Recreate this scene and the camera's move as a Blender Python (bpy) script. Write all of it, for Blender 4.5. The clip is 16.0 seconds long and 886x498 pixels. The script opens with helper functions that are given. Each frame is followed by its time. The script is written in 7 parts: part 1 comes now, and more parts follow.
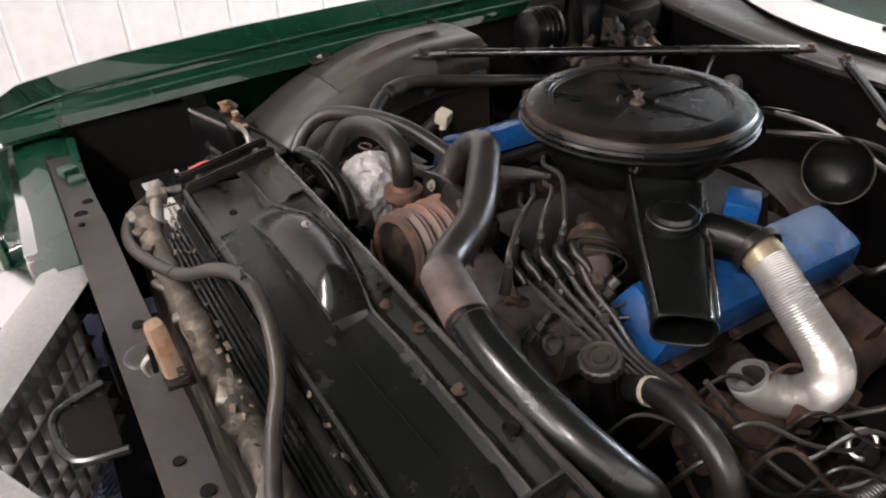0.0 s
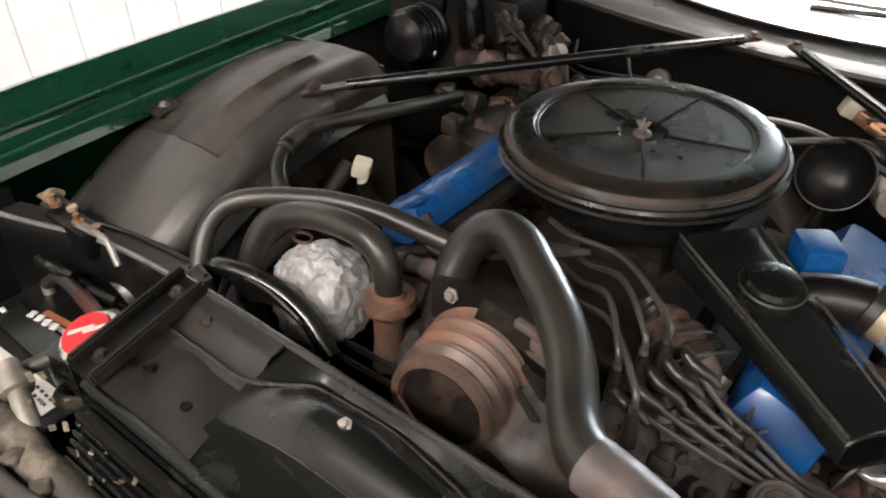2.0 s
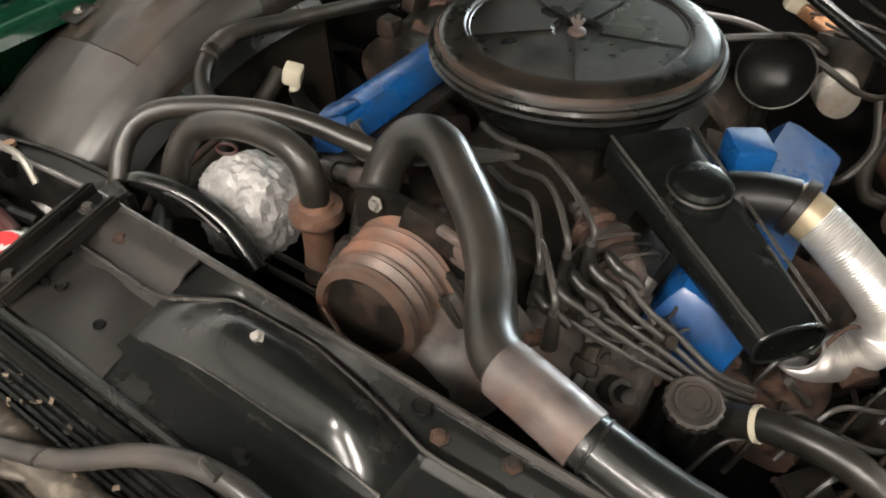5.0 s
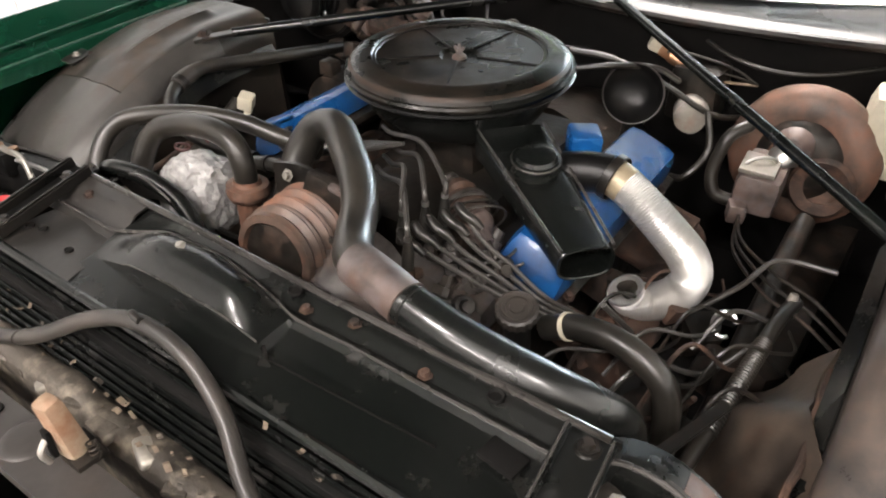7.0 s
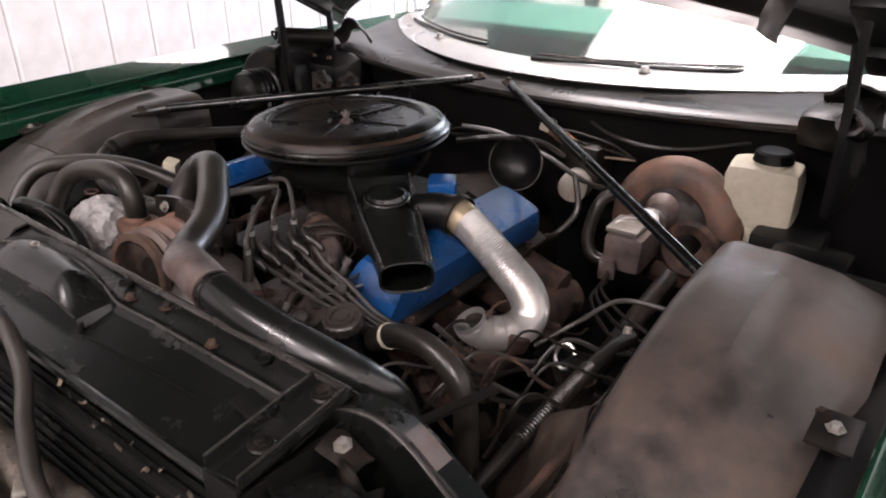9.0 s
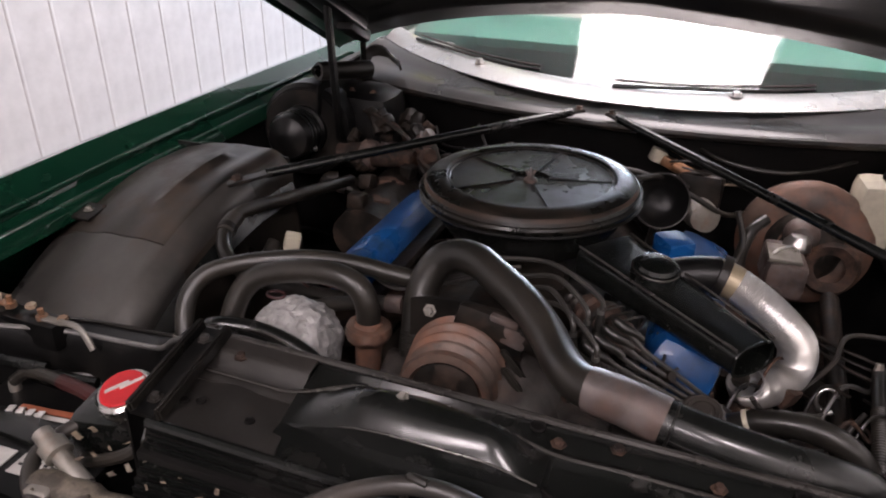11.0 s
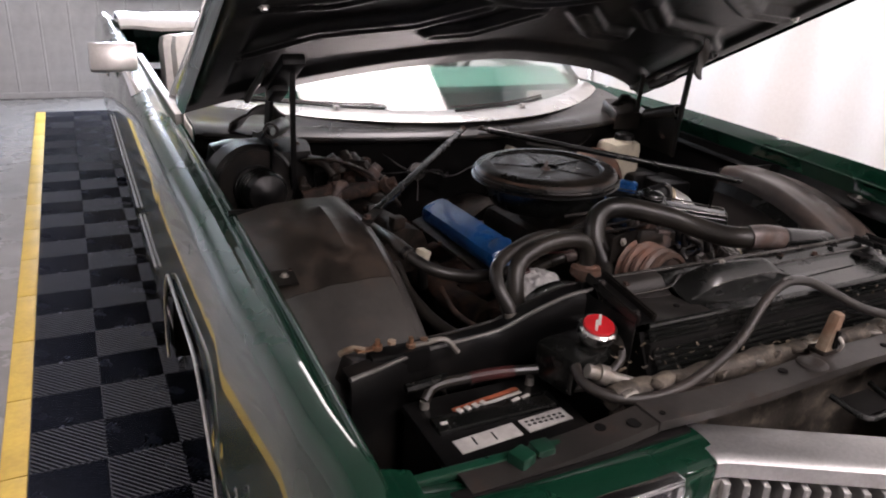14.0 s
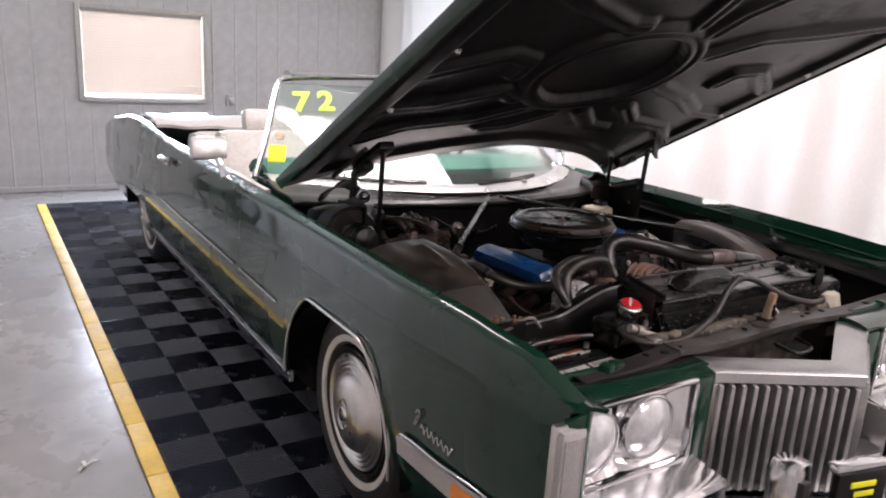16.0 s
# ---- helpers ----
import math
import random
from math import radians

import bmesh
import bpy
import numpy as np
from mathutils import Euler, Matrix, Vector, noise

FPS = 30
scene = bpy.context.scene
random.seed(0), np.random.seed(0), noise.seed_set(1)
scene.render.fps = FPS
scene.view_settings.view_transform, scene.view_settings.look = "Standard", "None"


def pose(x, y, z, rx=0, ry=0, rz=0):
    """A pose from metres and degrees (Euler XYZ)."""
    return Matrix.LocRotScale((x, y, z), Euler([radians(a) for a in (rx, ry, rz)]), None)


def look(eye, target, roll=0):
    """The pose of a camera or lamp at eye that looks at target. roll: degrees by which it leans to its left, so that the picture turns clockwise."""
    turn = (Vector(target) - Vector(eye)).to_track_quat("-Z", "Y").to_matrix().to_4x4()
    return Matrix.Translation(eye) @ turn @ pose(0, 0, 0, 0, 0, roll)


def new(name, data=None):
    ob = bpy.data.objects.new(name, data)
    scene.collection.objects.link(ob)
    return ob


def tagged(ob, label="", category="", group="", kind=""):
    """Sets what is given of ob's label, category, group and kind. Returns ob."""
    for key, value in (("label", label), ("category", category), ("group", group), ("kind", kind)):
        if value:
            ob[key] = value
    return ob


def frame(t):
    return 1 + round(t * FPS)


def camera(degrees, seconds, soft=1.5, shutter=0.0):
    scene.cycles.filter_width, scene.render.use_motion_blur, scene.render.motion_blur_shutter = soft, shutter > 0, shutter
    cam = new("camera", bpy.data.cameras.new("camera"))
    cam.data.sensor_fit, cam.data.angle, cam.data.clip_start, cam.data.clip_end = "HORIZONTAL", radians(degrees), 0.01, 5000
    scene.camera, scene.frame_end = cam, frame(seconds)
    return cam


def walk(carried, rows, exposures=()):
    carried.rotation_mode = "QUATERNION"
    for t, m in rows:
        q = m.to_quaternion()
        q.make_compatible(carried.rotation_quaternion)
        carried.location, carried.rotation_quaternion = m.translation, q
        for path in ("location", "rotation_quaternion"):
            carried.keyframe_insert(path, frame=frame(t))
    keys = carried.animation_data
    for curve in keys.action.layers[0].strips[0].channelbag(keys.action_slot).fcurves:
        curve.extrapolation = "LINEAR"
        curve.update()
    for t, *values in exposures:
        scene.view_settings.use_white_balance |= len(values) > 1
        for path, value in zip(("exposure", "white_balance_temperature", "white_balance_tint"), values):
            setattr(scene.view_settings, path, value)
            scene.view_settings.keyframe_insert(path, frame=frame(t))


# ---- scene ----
cam = camera(62.5, 16.0, 2.0)
PATH = [
    (0, (0.751, -0.797, 1.361), (-0.719, 0.012, 0.273), -1.9),
    (0.5, (0.575, -0.815, 1.36), (-0.766, 0.171, 0.251), -1.4),
    (1, (0.407, -0.834, 1.364), (-0.838, 0.238, 0.224), -1.2),
    (1.5, (0.315, -0.841, 1.364), (-0.817, 0.339, 0.212), -0.7),
    (2, (0.287, -0.822, 1.358), (-0.75, 0.422, 0.184), -0.6),
    (2.5, (0.272, -0.807, 1.344), (-0.686, 0.451, 0.12), -0.1),
    (3, (0.263, -0.785, 1.334), (-0.635, 0.436, 0.028), 0.1),
    (3.5, (0.276, -0.775, 1.333), (-0.594, 0.401, -0.03), -0.3),
    (5.8, (0.406, -0.795, 1.349), (-0.492, 0.372, -0.005), -0.8),
    (6, (0.44, -0.8, 1.35), (-0.468, 0.378, 0.014), -0.9),
    (6.5, (0.508, -0.841, 1.36), (-0.428, 0.378, 0.081), -1.1),
    (7, (0.606, -0.917, 1.364), (-0.372, 0.367, 0.183), -0.9),
    (7.5, (0.732, -0.929, 1.349), (-0.272, 0.417, 0.261), -0.8),
    (8, (0.86, -0.872, 1.317), (-0.198, 0.513, 0.335), -0.8),
    (8.5, (0.9, -0.86, 1.281), (-0.208, 0.546, 0.389), -0.6),
    (9, (0.907, -0.887, 1.277), (-0.239, 0.507, 0.415), -0.6),
    (9.5, (0.843, -1.001, 1.329), (-0.312, 0.391, 0.474), -0.8),
    (10, (0.709, -1.122, 1.366), (-0.427, 0.278, 0.501), -1.2),
    (10.2, (0.632, -1.132, 1.37), (-0.444, 0.308, 0.493), -1.3),
    (12.3, (-0.437, -1.09, 1.38), (-0.318, 0.705, 0.494), 3.8),
    (12.5, (-0.516, -1.114, 1.385), (-0.284, 0.670, 0.51), 3.85),
    (12.8, (-0.649, -1.162, 1.397), (-0.187, 0.582, 0.533), 4.2),
    (13, (-0.705, -1.207, 1.397), (-0.132, 0.506, 0.538), 4.1),
    (13.5, (-0.878, -1.344, 1.385), (-0.137, 0.33, 0.578), 4.1),
    (14, (-1.135, -1.491, 1.416), (-0.285, 0.155, 0.66), 3.5),
    (14.5, (-1.315, -1.658, 1.434), (-0.376, -0.013, 0.792), 3.8),
    (15, (-1.465, -1.811, 1.452), (-0.499, -0.16, 0.867), 3.4),
    (15.5, (-1.668, -1.873, 1.446), (-0.673, -0.222, 0.912), 3.5),
    (16, (-1.842, -1.928, 1.446), (-0.789, -0.304, 0.945), 3.5),
]
EXPOSURES = [(0, 0.67, 6900, 15), (1.5, 0.76, 7050, 13), (2.5, 0.88, 7200, 8), (3, 0.95, 7300, 7), (6, 1.1, 7200, 7), (7, 1.16, 7000, 10), (8, 0.80, 6900, 16), (9, 0.42, 6900, 21), (10, 0.17, 6850, 21), (12.5, -0.32, 6850, 23), (14, -0.3, 6850, 21), (16, -0.28, 6850, 21)]
walk(cam, [(t, look(eye, target, roll)) for t, eye, target, roll in PATH], EXPOSURES)

# ---- world, light, exposure ----
world = bpy.data.worlds.new("world")
world.use_nodes = True
scene.world = world
bgn = world.node_tree.nodes["Background"]
sky = world.node_tree.nodes.new("ShaderNodeTexSky")
sky.sky_type, sky.sun_disc = "NISHITA", False
sky.sun_elevation, sky.sun_rotation = radians(35), radians(20)
world.node_tree.links.new(sky.outputs[0], bgn.inputs[0])
bgn.inputs[1].default_value = 0.10


def area(name, loc, target, sx, sy, watts, colour):
    d = bpy.data.lights.new(name, "AREA")
    d.shape, d.size, d.size_y, d.energy, d.color = "RECTANGLE", sx, sy, watts, colour
    ob = new(name, d)
    ob.matrix_world = look(loc, target)
    return ob


PANELS = [(0.0, 1.2, 1.9, 1.2, 86), (-0.5, -2.6, 0.45, 0.5, 42), (1.35, -2.4, 0.45, 0.5, 42), (0.3, -4.7, 1.6, 0.6, 70)]
for lx, ly, lw, ll, watts in PANELS:
    area("ceiling_panel_lamp", (lx, ly, 3.12), (lx, ly + 0.001, 0), lw, ll, watts, (1.0, 0.965, 0.985))
area("window_daylight", (-0.38, 5.8, 1.32), (-0.6, 0, 0.4), 1.1, 0.75, 260, (0.70, 0.84, 1.0))


# ---- materials ----
def mat(name, base, rough=0.5, metal=0.0, second=None, scale=8.0, amount=0.5, fine=60.0, bump=0.15, coat=0.0, rust=None, rust_at=0.62, rust_scale=5.0, spread=0.13, spec=0.5):
    m = bpy.data.materials.new(name)
    m.use_nodes = True
    nt = m.node_tree
    b = nt.nodes["Principled BSDF"]
    tc = nt.nodes.new("ShaderNodeTexCoord")
    n1, n2 = nt.nodes.new("ShaderNodeTexNoise"), nt.nodes.new("ShaderNodeTexNoise")
    n1.inputs["Scale"].default_value, n1.inputs["Detail"].default_value = scale, 8
    n2.inputs["Scale"].default_value, n2.inputs["Detail"].default_value = fine, 6
    for n in (n1, n2):
        nt.links.new(tc.outputs["Object"], n.inputs["Vector"])
    b.inputs["Specular IOR Level"].default_value = spec
    second = second or tuple(c * 0.6 for c in base)
    ramp = nt.nodes.new("ShaderNodeValToRGB")
    ramp.color_ramp.elements[0].position, ramp.color_ramp.elements[1].position = 0.5 - spread, 0.5 + spread
    ramp.color_ramp.elements[0].color = (*base, 1)
    ramp.color_ramp.elements[1].color = (*[base[i] * (1 - amount) + second[i] * amount for i in range(3)], 1)
    nt.links.new(n1.outputs[0], ramp.inputs[0])
    mix = nt.nodes.new("ShaderNodeMixRGB")
    mix.blend_type, mix.inputs[0].default_value = "OVERLAY", 0.22
    nt.links.new(ramp.outputs[0], mix.inputs[1])
    nt.links.new(n2.outputs[0], mix.inputs[2])
    out = mix.outputs[0]
    rr = nt.nodes.new("ShaderNodeMapRange")
    rr.inputs[3].default_value, rr.inputs[4].default_value = max(rough - 0.12, 0.02), min(rough + 0.14, 1)
    nt.links.new(n1.outputs[0], rr.inputs[0])
    rough_out = rr.outputs[0]
    if rust:
        n3 = nt.nodes.new("ShaderNodeTexNoise")
        n3.inputs["Scale"].default_value, n3.inputs["Detail"].default_value, n3.inputs["Roughness"].default_value = rust_scale, 10, 0.65
        nt.links.new(tc.outputs["Object"], n3.inputs["Vector"])
        r3 = nt.nodes.new("ShaderNodeValToRGB")
        r3.color_ramp.elements[0].position, r3.color_ramp.elements[1].position = rust_at - 0.14, rust_at + 0.16
        nt.links.new(n3.outputs[0], r3.inputs[0])
        mx = nt.nodes.new("ShaderNodeMixRGB")
        nt.links.new(r3.outputs[0], mx.inputs[0])
        nt.links.new(out, mx.inputs[1])
        mx.inputs[2].default_value = (*rust, 1)
        out = mx.outputs[0]
        mr = nt.nodes.new("ShaderNodeMixRGB")
        nt.links.new(r3.outputs[0], mr.inputs[0])
        nt.links.new(rough_out, mr.inputs[1])
        mr.inputs[2].default_value = (0.85, 0.85, 0.85, 1)
        rough_out = mr.outputs[0]
        if metal:
            mm = nt.nodes.new("ShaderNodeMapRange")
            mm.inputs[3].default_value, mm.inputs[4].default_value = metal, 0.0
            nt.links.new(r3.outputs[0], mm.inputs[0])
            nt.links.new(mm.outputs[0], b.inputs["Metallic"])
    nt.links.new(out, b.inputs["Base Color"])
    nt.links.new(rough_out, b.inputs["Roughness"])
    if not (rust and metal):
        b.inputs["Metallic"].default_value = metal
    if coat:
        b.inputs["Coat Weight"].default_value, b.inputs["Coat Roughness"].default_value = coat, 0.04
    if bump:
        bp = nt.nodes.new("ShaderNodeBump")
        bp.inputs["Strength"].default_value, bp.inputs["Distance"].default_value = bump, 0.002
        nt.links.new(n2.outputs[0], bp.inputs["Height"])
        nt.links.new(bp.outputs[0], b.inputs["Normal"])
    return m


def glass(name, colour, rough=0.0, trans=1.0):
    m = bpy.data.materials.new(name)
    m.use_nodes = True
    b = m.node_tree.nodes["Principled BSDF"]
    b.inputs["Base Color"].default_value = (*colour, 1)
    b.inputs["Transmission Weight"].default_value, b.inputs["Roughness"].default_value, b.inputs["IOR"].default_value = trans, rough, 1.45
    return m


def glow(name, colour, strength):
    m = bpy.data.materials.new(name)
    m.use_nodes = True
    b = m.node_tree.nodes["Principled BSDF"]
    b.inputs["Base Color"].default_value = (*colour, 1)
    b.inputs["Emission Color"].default_value = (*colour, 1)
    b.inputs["Emission Strength"].default_value = strength
    return m


RUST = (0.20, 0.085, 0.04)
DUST = (0.075, 0.062, 0.054)
PAINT = mat("green_paint", (0.0022, 0.026, 0.0135), 0.26, 0.0, (0.003, 0.030, 0.016), 2.5, 0.6, 300, 0.0, 1.0)
PAINT.node_tree.nodes["Principled BSDF"].inputs["Specular IOR Level"].default_value = 0.1
PAINT_IN = mat("green_paint_dull", (0.004, 0.045, 0.024), 0.3, 0.0, (0.008, 0.02, 0.014), 5, 0.7, 80, 0.1, 0.3, DUST, 0.70, 9)
CHROME = mat("chrome", (0.82, 0.82, 0.83), 0.14, 1.0, (0.6, 0.6, 0.6), 6, 0.3, 200, 0.02)
CHROME_D = mat("brushed_chrome", (0.7, 0.68, 0.66), 0.3, 1.0, (0.5, 0.48, 0.45), 8, 0.5, 120, 0.05)
BLACK = mat("black_paint", (0.004, 0.004, 0.004), 0.34, 0.0, (0.009, 0.0085, 0.008), 9, 0.8, 70, 0.12, 0.0, (0.026, 0.022, 0.018), 0.68, 9, spec=0.26)
BLACK_GLOSS = mat("black_enamel", (0.004, 0.0048, 0.0043), 0.23, 0.0, (0.009, 0.0092, 0.0085), 5, 0.8, 130, 0.05, 0.0, (0.024, 0.020, 0.017), 0.72, 16, spec=0.58)
BLACK_WORN = mat("worn_black_metal", (0.0065, 0.0062, 0.0058), 0.32, 0.1, (0.018, 0.0155, 0.013), 12, 0.9, 60, 0.25, 0.0, (0.055, 0.034, 0.024), 0.70, 14, spec=0.32)
GREY_PLATE = mat("grey_dusty_metal", (0.056, 0.050, 0.046), 0.38, 0.2, (0.025, 0.022, 0.020), 6, 0.9, 90, 0.10, 0.0, (0.08, 0.05, 0.034), 0.72, 14)
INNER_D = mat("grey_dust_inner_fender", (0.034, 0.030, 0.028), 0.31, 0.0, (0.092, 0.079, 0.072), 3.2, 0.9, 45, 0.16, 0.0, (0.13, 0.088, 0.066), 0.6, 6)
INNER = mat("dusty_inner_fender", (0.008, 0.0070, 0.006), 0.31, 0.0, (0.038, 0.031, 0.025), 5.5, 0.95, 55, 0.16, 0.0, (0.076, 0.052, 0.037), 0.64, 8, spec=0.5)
RUBBER = mat("black_rubber", (0.0115, 0.0108, 0.0094), 0.34, 0.0, (0.030, 0.0255, 0.0205), 9, 0.85, 90, 0.06, spec=0.5)
RUBBER_D = mat("dusty_rubber", (0.024, 0.022, 0.020), 0.38, 0.0, (0.055, 0.045, 0.038), 9, 0.7, 70, 0.10)
BLUE = mat("blue_engine_paint", (0.003, 0.066, 0.225), 0.28, 0.0, (0.004, 0.038, 0.12), 9, 0.8, 60, 0.10, 0.15, (0.014, 0.016, 0.02), 0.66, 14)
RUSTY = mat("rusty_iron", (0.060, 0.036, 0.027), 0.72, 0.1, (0.014, 0.011, 0.0095), 18, 0.95, 110, 0.7, 0.0, (0.13, 0.068, 0.045), 0.62, 24, spec=0.3)
RUST_PULLEY = mat("rusty_pulley", (0.135, 0.088, 0.068), 0.42, 0.25, (0.050, 0.035, 0.028), 16, 0.9, 110, 0.3, 0.0, (0.205, 0.083, 0.046), 0.59, 14)
GREASE = mat("greasy_iron", (0.008, 0.0072, 0.0064), 0.42, 0.1, (0.024, 0.019, 0.015), 20, 0.95, 80, 0.6, 0.0, (0.060, 0.035, 0.024), 0.66, 26, spec=0.28)
SILVER = mat("crumpled_foil", (0.46, 0.45, 0.44), 0.55, 0.25, (0.26, 0.25, 0.24), 40, 0.8, 110, 1.0)
FLEX = mat("aluminium_duct", (0.66, 0.65, 0.64), 0.34, 0.75, (0.46, 0.43, 0.38), 9, 0.6, 60, 0.15)
ALU = mat("cast_aluminium", (0.38, 0.36, 0.33), 0.5, 0.7, (0.2, 0.18, 0.15), 12, 0.8, 90, 0.3, 0.0, RUST, 0.7, 15)
WHITE_PL = mat("white_plastic", (0.52, 0.48, 0.38), 0.45, 0.0, (0.42, 0.37, 0.27), 14, 0.6, 60, 0.05)
CREAM = mat("cream_latch", (0.42, 0.34, 0.25), 0.6, 0.0, (0.22, 0.15, 0.1), 16, 0.9, 60, 0.3, 0.0, RUST, 0.62, 20)
RED = mat("red_enamel", (0.55, 0.015, 0.02), 0.4, 0.0, (0.4, 0.01, 0.015), 12, 0.5, 60, 0.05)
RED_WIRE = mat("red_wire", (0.05, 0.010, 0.009), 0.5)
COPPER = mat("copper_terminal", (0.5, 0.25, 0.13), 0.4, 0.8, (0.3, 0.2, 0.14), 20, 0.8, 80, 0.3)
WIRE = mat("grey_wire", (0.05, 0.046, 0.042), 0.36, 0.0, (0.024, 0.022, 0.02), 16, 0.8, 60, 0.1)
# near-black; hole discs and mouths get their depth shade from this colour
DARK = mat("near_black", (0.004, 0.0038, 0.0036), 0.75, 0.0, (0.008, 0.007, 0.0065), 6, 0.8, 50, 0.2, spec=0.12)
FIN = mat("condenser_fins", (0.10, 0.085, 0.07), 0.55, 0.4, (0.03, 0.025, 0.02), 12, 0.9, 160, 0.5, 0.0, (0.3, 0.25, 0.19), 0.64, 25)
WHITE_VINYL = mat("white_vinyl", (0.47, 0.45, 0.42), 0.45, 0.0, (0.40, 0.375, 0.34), 4, 0.5, 40, 0.1)
GREEN_VINYL = mat("green_vinyl", (0.012, 0.11, 0.078), 0.5, 0.0, (0.010, 0.08, 0.058), 5, 0.6, 50, 0.1)
TYRE = mat("tyre_rubber", (0.014, 0.014, 0.014), 0.6, 0.0, (0.03, 0.028, 0.026), 10, 0.7, 50, 0.2)
WHITEWALL = mat("whitewall", (0.66, 0.63, 0.58), 0.55, 0.0, (0.5, 0.46, 0.4), 10, 0.5, 60, 0.05)
CHROME_CR = mat("crinkled_chrome", (0.86, 0.86, 0.87), 0.16, 1.0, (0.7, 0.7, 0.7), 10, 0.4, 26, 0.9)
LENS_W = mat("pressed_lamp_glass", (0.78, 0.78, 0.79), 0.16, 0.45, (0.50, 0.50, 0.52), 26, 0.8, 70, 0.35, 1.0)
LAMP_W = mat("frosted_lens", (0.40, 0.385, 0.375), 0.35, 0.0, (0.34, 0.33, 0.32), 10, 0.4, 120, 0.1, 0.15)
AMBER = mat("amber_lens", (0.85, 0.25, 0.02), 0.3, 0.0, (0.7, 0.2, 0.01), 12, 0.4, 60, 0.02, 0.4)
WSGLASS = glass("windscreen_glass", (0.86, 0.95, 0.91), 0.06)
CONCRETE = mat("polished_concrete", (0.245, 0.237, 0.230), 0.25, 0.0, (0.185, 0.178, 0.172), 1.1, 0.8, 9, 0.01, 0.8, (0.11, 0.102, 0.095), 0.64, 2.6)
YELLOW = mat("yellow_edge", (0.62, 0.42, 0.07), 0.5, 0.0, (0.45, 0.3, 0.06), 7, 0.7, 60, 0.1)
MAT_BLK = mat("rib_tile_plastic", (0.0135, 0.0170, 0.0290), 0.24, 0.0, (0.0185, 0.0225, 0.0370), 5, 0.6, 60, 0.02, spec=1.0)
WALL = mat("ribbed_wall_steel", (0.50, 0.488, 0.48), 0.45, 0.0, (0.455, 0.443, 0.435), 0.9, 0.7, 12, 0.01)
CURTAIN = mat("white_drape", (0.80, 0.78, 0.75), 0.8, 0.0, (0.75, 0.73, 0.70), 1.2, 0.6, 60, 0.03)
CEIL = mat("ceiling_white", (0.72, 0.70, 0.67), 0.7, 0.0, (0.66, 0.64, 0.6), 1.0, 0.5, 30, 0.05)
BLIND = mat("blind_slat", (0.80, 0.76, 0.73), 0.5, 0.0, (0.74, 0.70, 0.66), 3, 0.4, 40, 0.02)
NEON = mat("neon_yellow_paint", (0.36, 0.70, 0.03), 0.6, 0.0, (0.32, 0.62, 0.03), 8, 0.3, 50, 0.02)
NOTE = mat("yellow_paper", (0.75, 0.72, 0.02), 0.7, 0.0, (0.7, 0.66, 0.02), 8, 0.3, 50, 0.02)
DAYLIGHT = glow("daylight_backdrop", (1.0, 0.96, 0.96), 5.5)
TUBE_LIGHT = glow("lamp_diffuser", (1.0, 0.97, 0.98), 11.0)
PAPER_LABEL = mat("label_white", (0.6, 0.58, 0.55), 0.5, 0.0, (0.4, 0.38, 0.36), 30, 0.6, 80, 0.05)
LABEL_ORG = mat("label_orange", (0.35, 0.10, 0.05), 0.5)
JOINT = mat("stained_joint_metal", (0.150, 0.132, 0.128), 0.36, 0.45, (0.060, 0.047, 0.042), 30, 0.9, 80, 0.35, 0.0, (0.105, 0.060, 0.045), 0.54, 20)
COWL = mat("dull_cowl_paint", (0.008, 0.0074, 0.007), 0.28, 0.0, (0.018, 0.0155, 0.014), 6, 0.9, 60, 0.1, spec=0.34)
GRILLE = mat("grille_bar_metal", (0.49, 0.485, 0.475), 0.34, 0.8, (0.32, 0.315, 0.305), 12, 0.7, 90, 0.1)
LID = mat("dusty_black_lid", (0.0040, 0.0046, 0.0040), 0.26, 0.0, (0.010, 0.0092, 0.0078), 5, 0.9, 130, 0.05, 0.0, (0.034, 0.022, 0.015), 0.64, 5, spec=0.22)
HOOD_IN = mat("black_bonnet_lining_paint", (0.006, 0.006, 0.0062), 0.34, 0.0, (0.014, 0.0135, 0.013), 4, 0.8, 60, 0.08, 0.0, (0.030, 0.027, 0.024), 0.68, 6, spec=0.5)
SPLASH = mat("dirty_brown_rubber", (0.022, 0.016, 0.012), 0.6, 0.0, (0.060, 0.042, 0.030), 14, 0.9, 70, 0.5, 0.0, (0.090, 0.050, 0.034), 0.66, 16)
PLATE_D = mat("dusty_grey_black_plate", (0.020, 0.0185, 0.017), 0.34, 0.0, (0.034, 0.030, 0.027), 7, 0.8, 120, 0.06, 0.0, (0.085, 0.045, 0.028), 0.74, 9, spec=0.4)
CAST = mat("grimy_grey_casting", (0.085, 0.077, 0.072), 0.5, 0.3, (0.022, 0.018, 0.016), 22, 0.95, 80, 0.5, 0.0, (0.075, 0.045, 0.032), 0.62, 20)
STAIN = mat("yellowed_aluminium", (0.33, 0.27, 0.18), 0.45, 0.4, (0.20, 0.15, 0.09), 20, 0.8, 90, 0.2)
# scuffed black panel; its greyer base also holds a painted sheen
INNER_F = mat("scuffed_black_panel_painted_sheen", (0.032, 0.030, 0.028), 0.30, 0.0, (0.072, 0.066, 0.060), 4.5, 0.95, 65, 0.16, 0.0, (0.085, 0.060, 0.045), 0.68, 8, spec=0.75)
FRAME = mat("dull_chrome_frame", (0.36, 0.355, 0.35), 0.22, 0.95, (0.24, 0.235, 0.23), 6, 0.5, 120, 0.03)
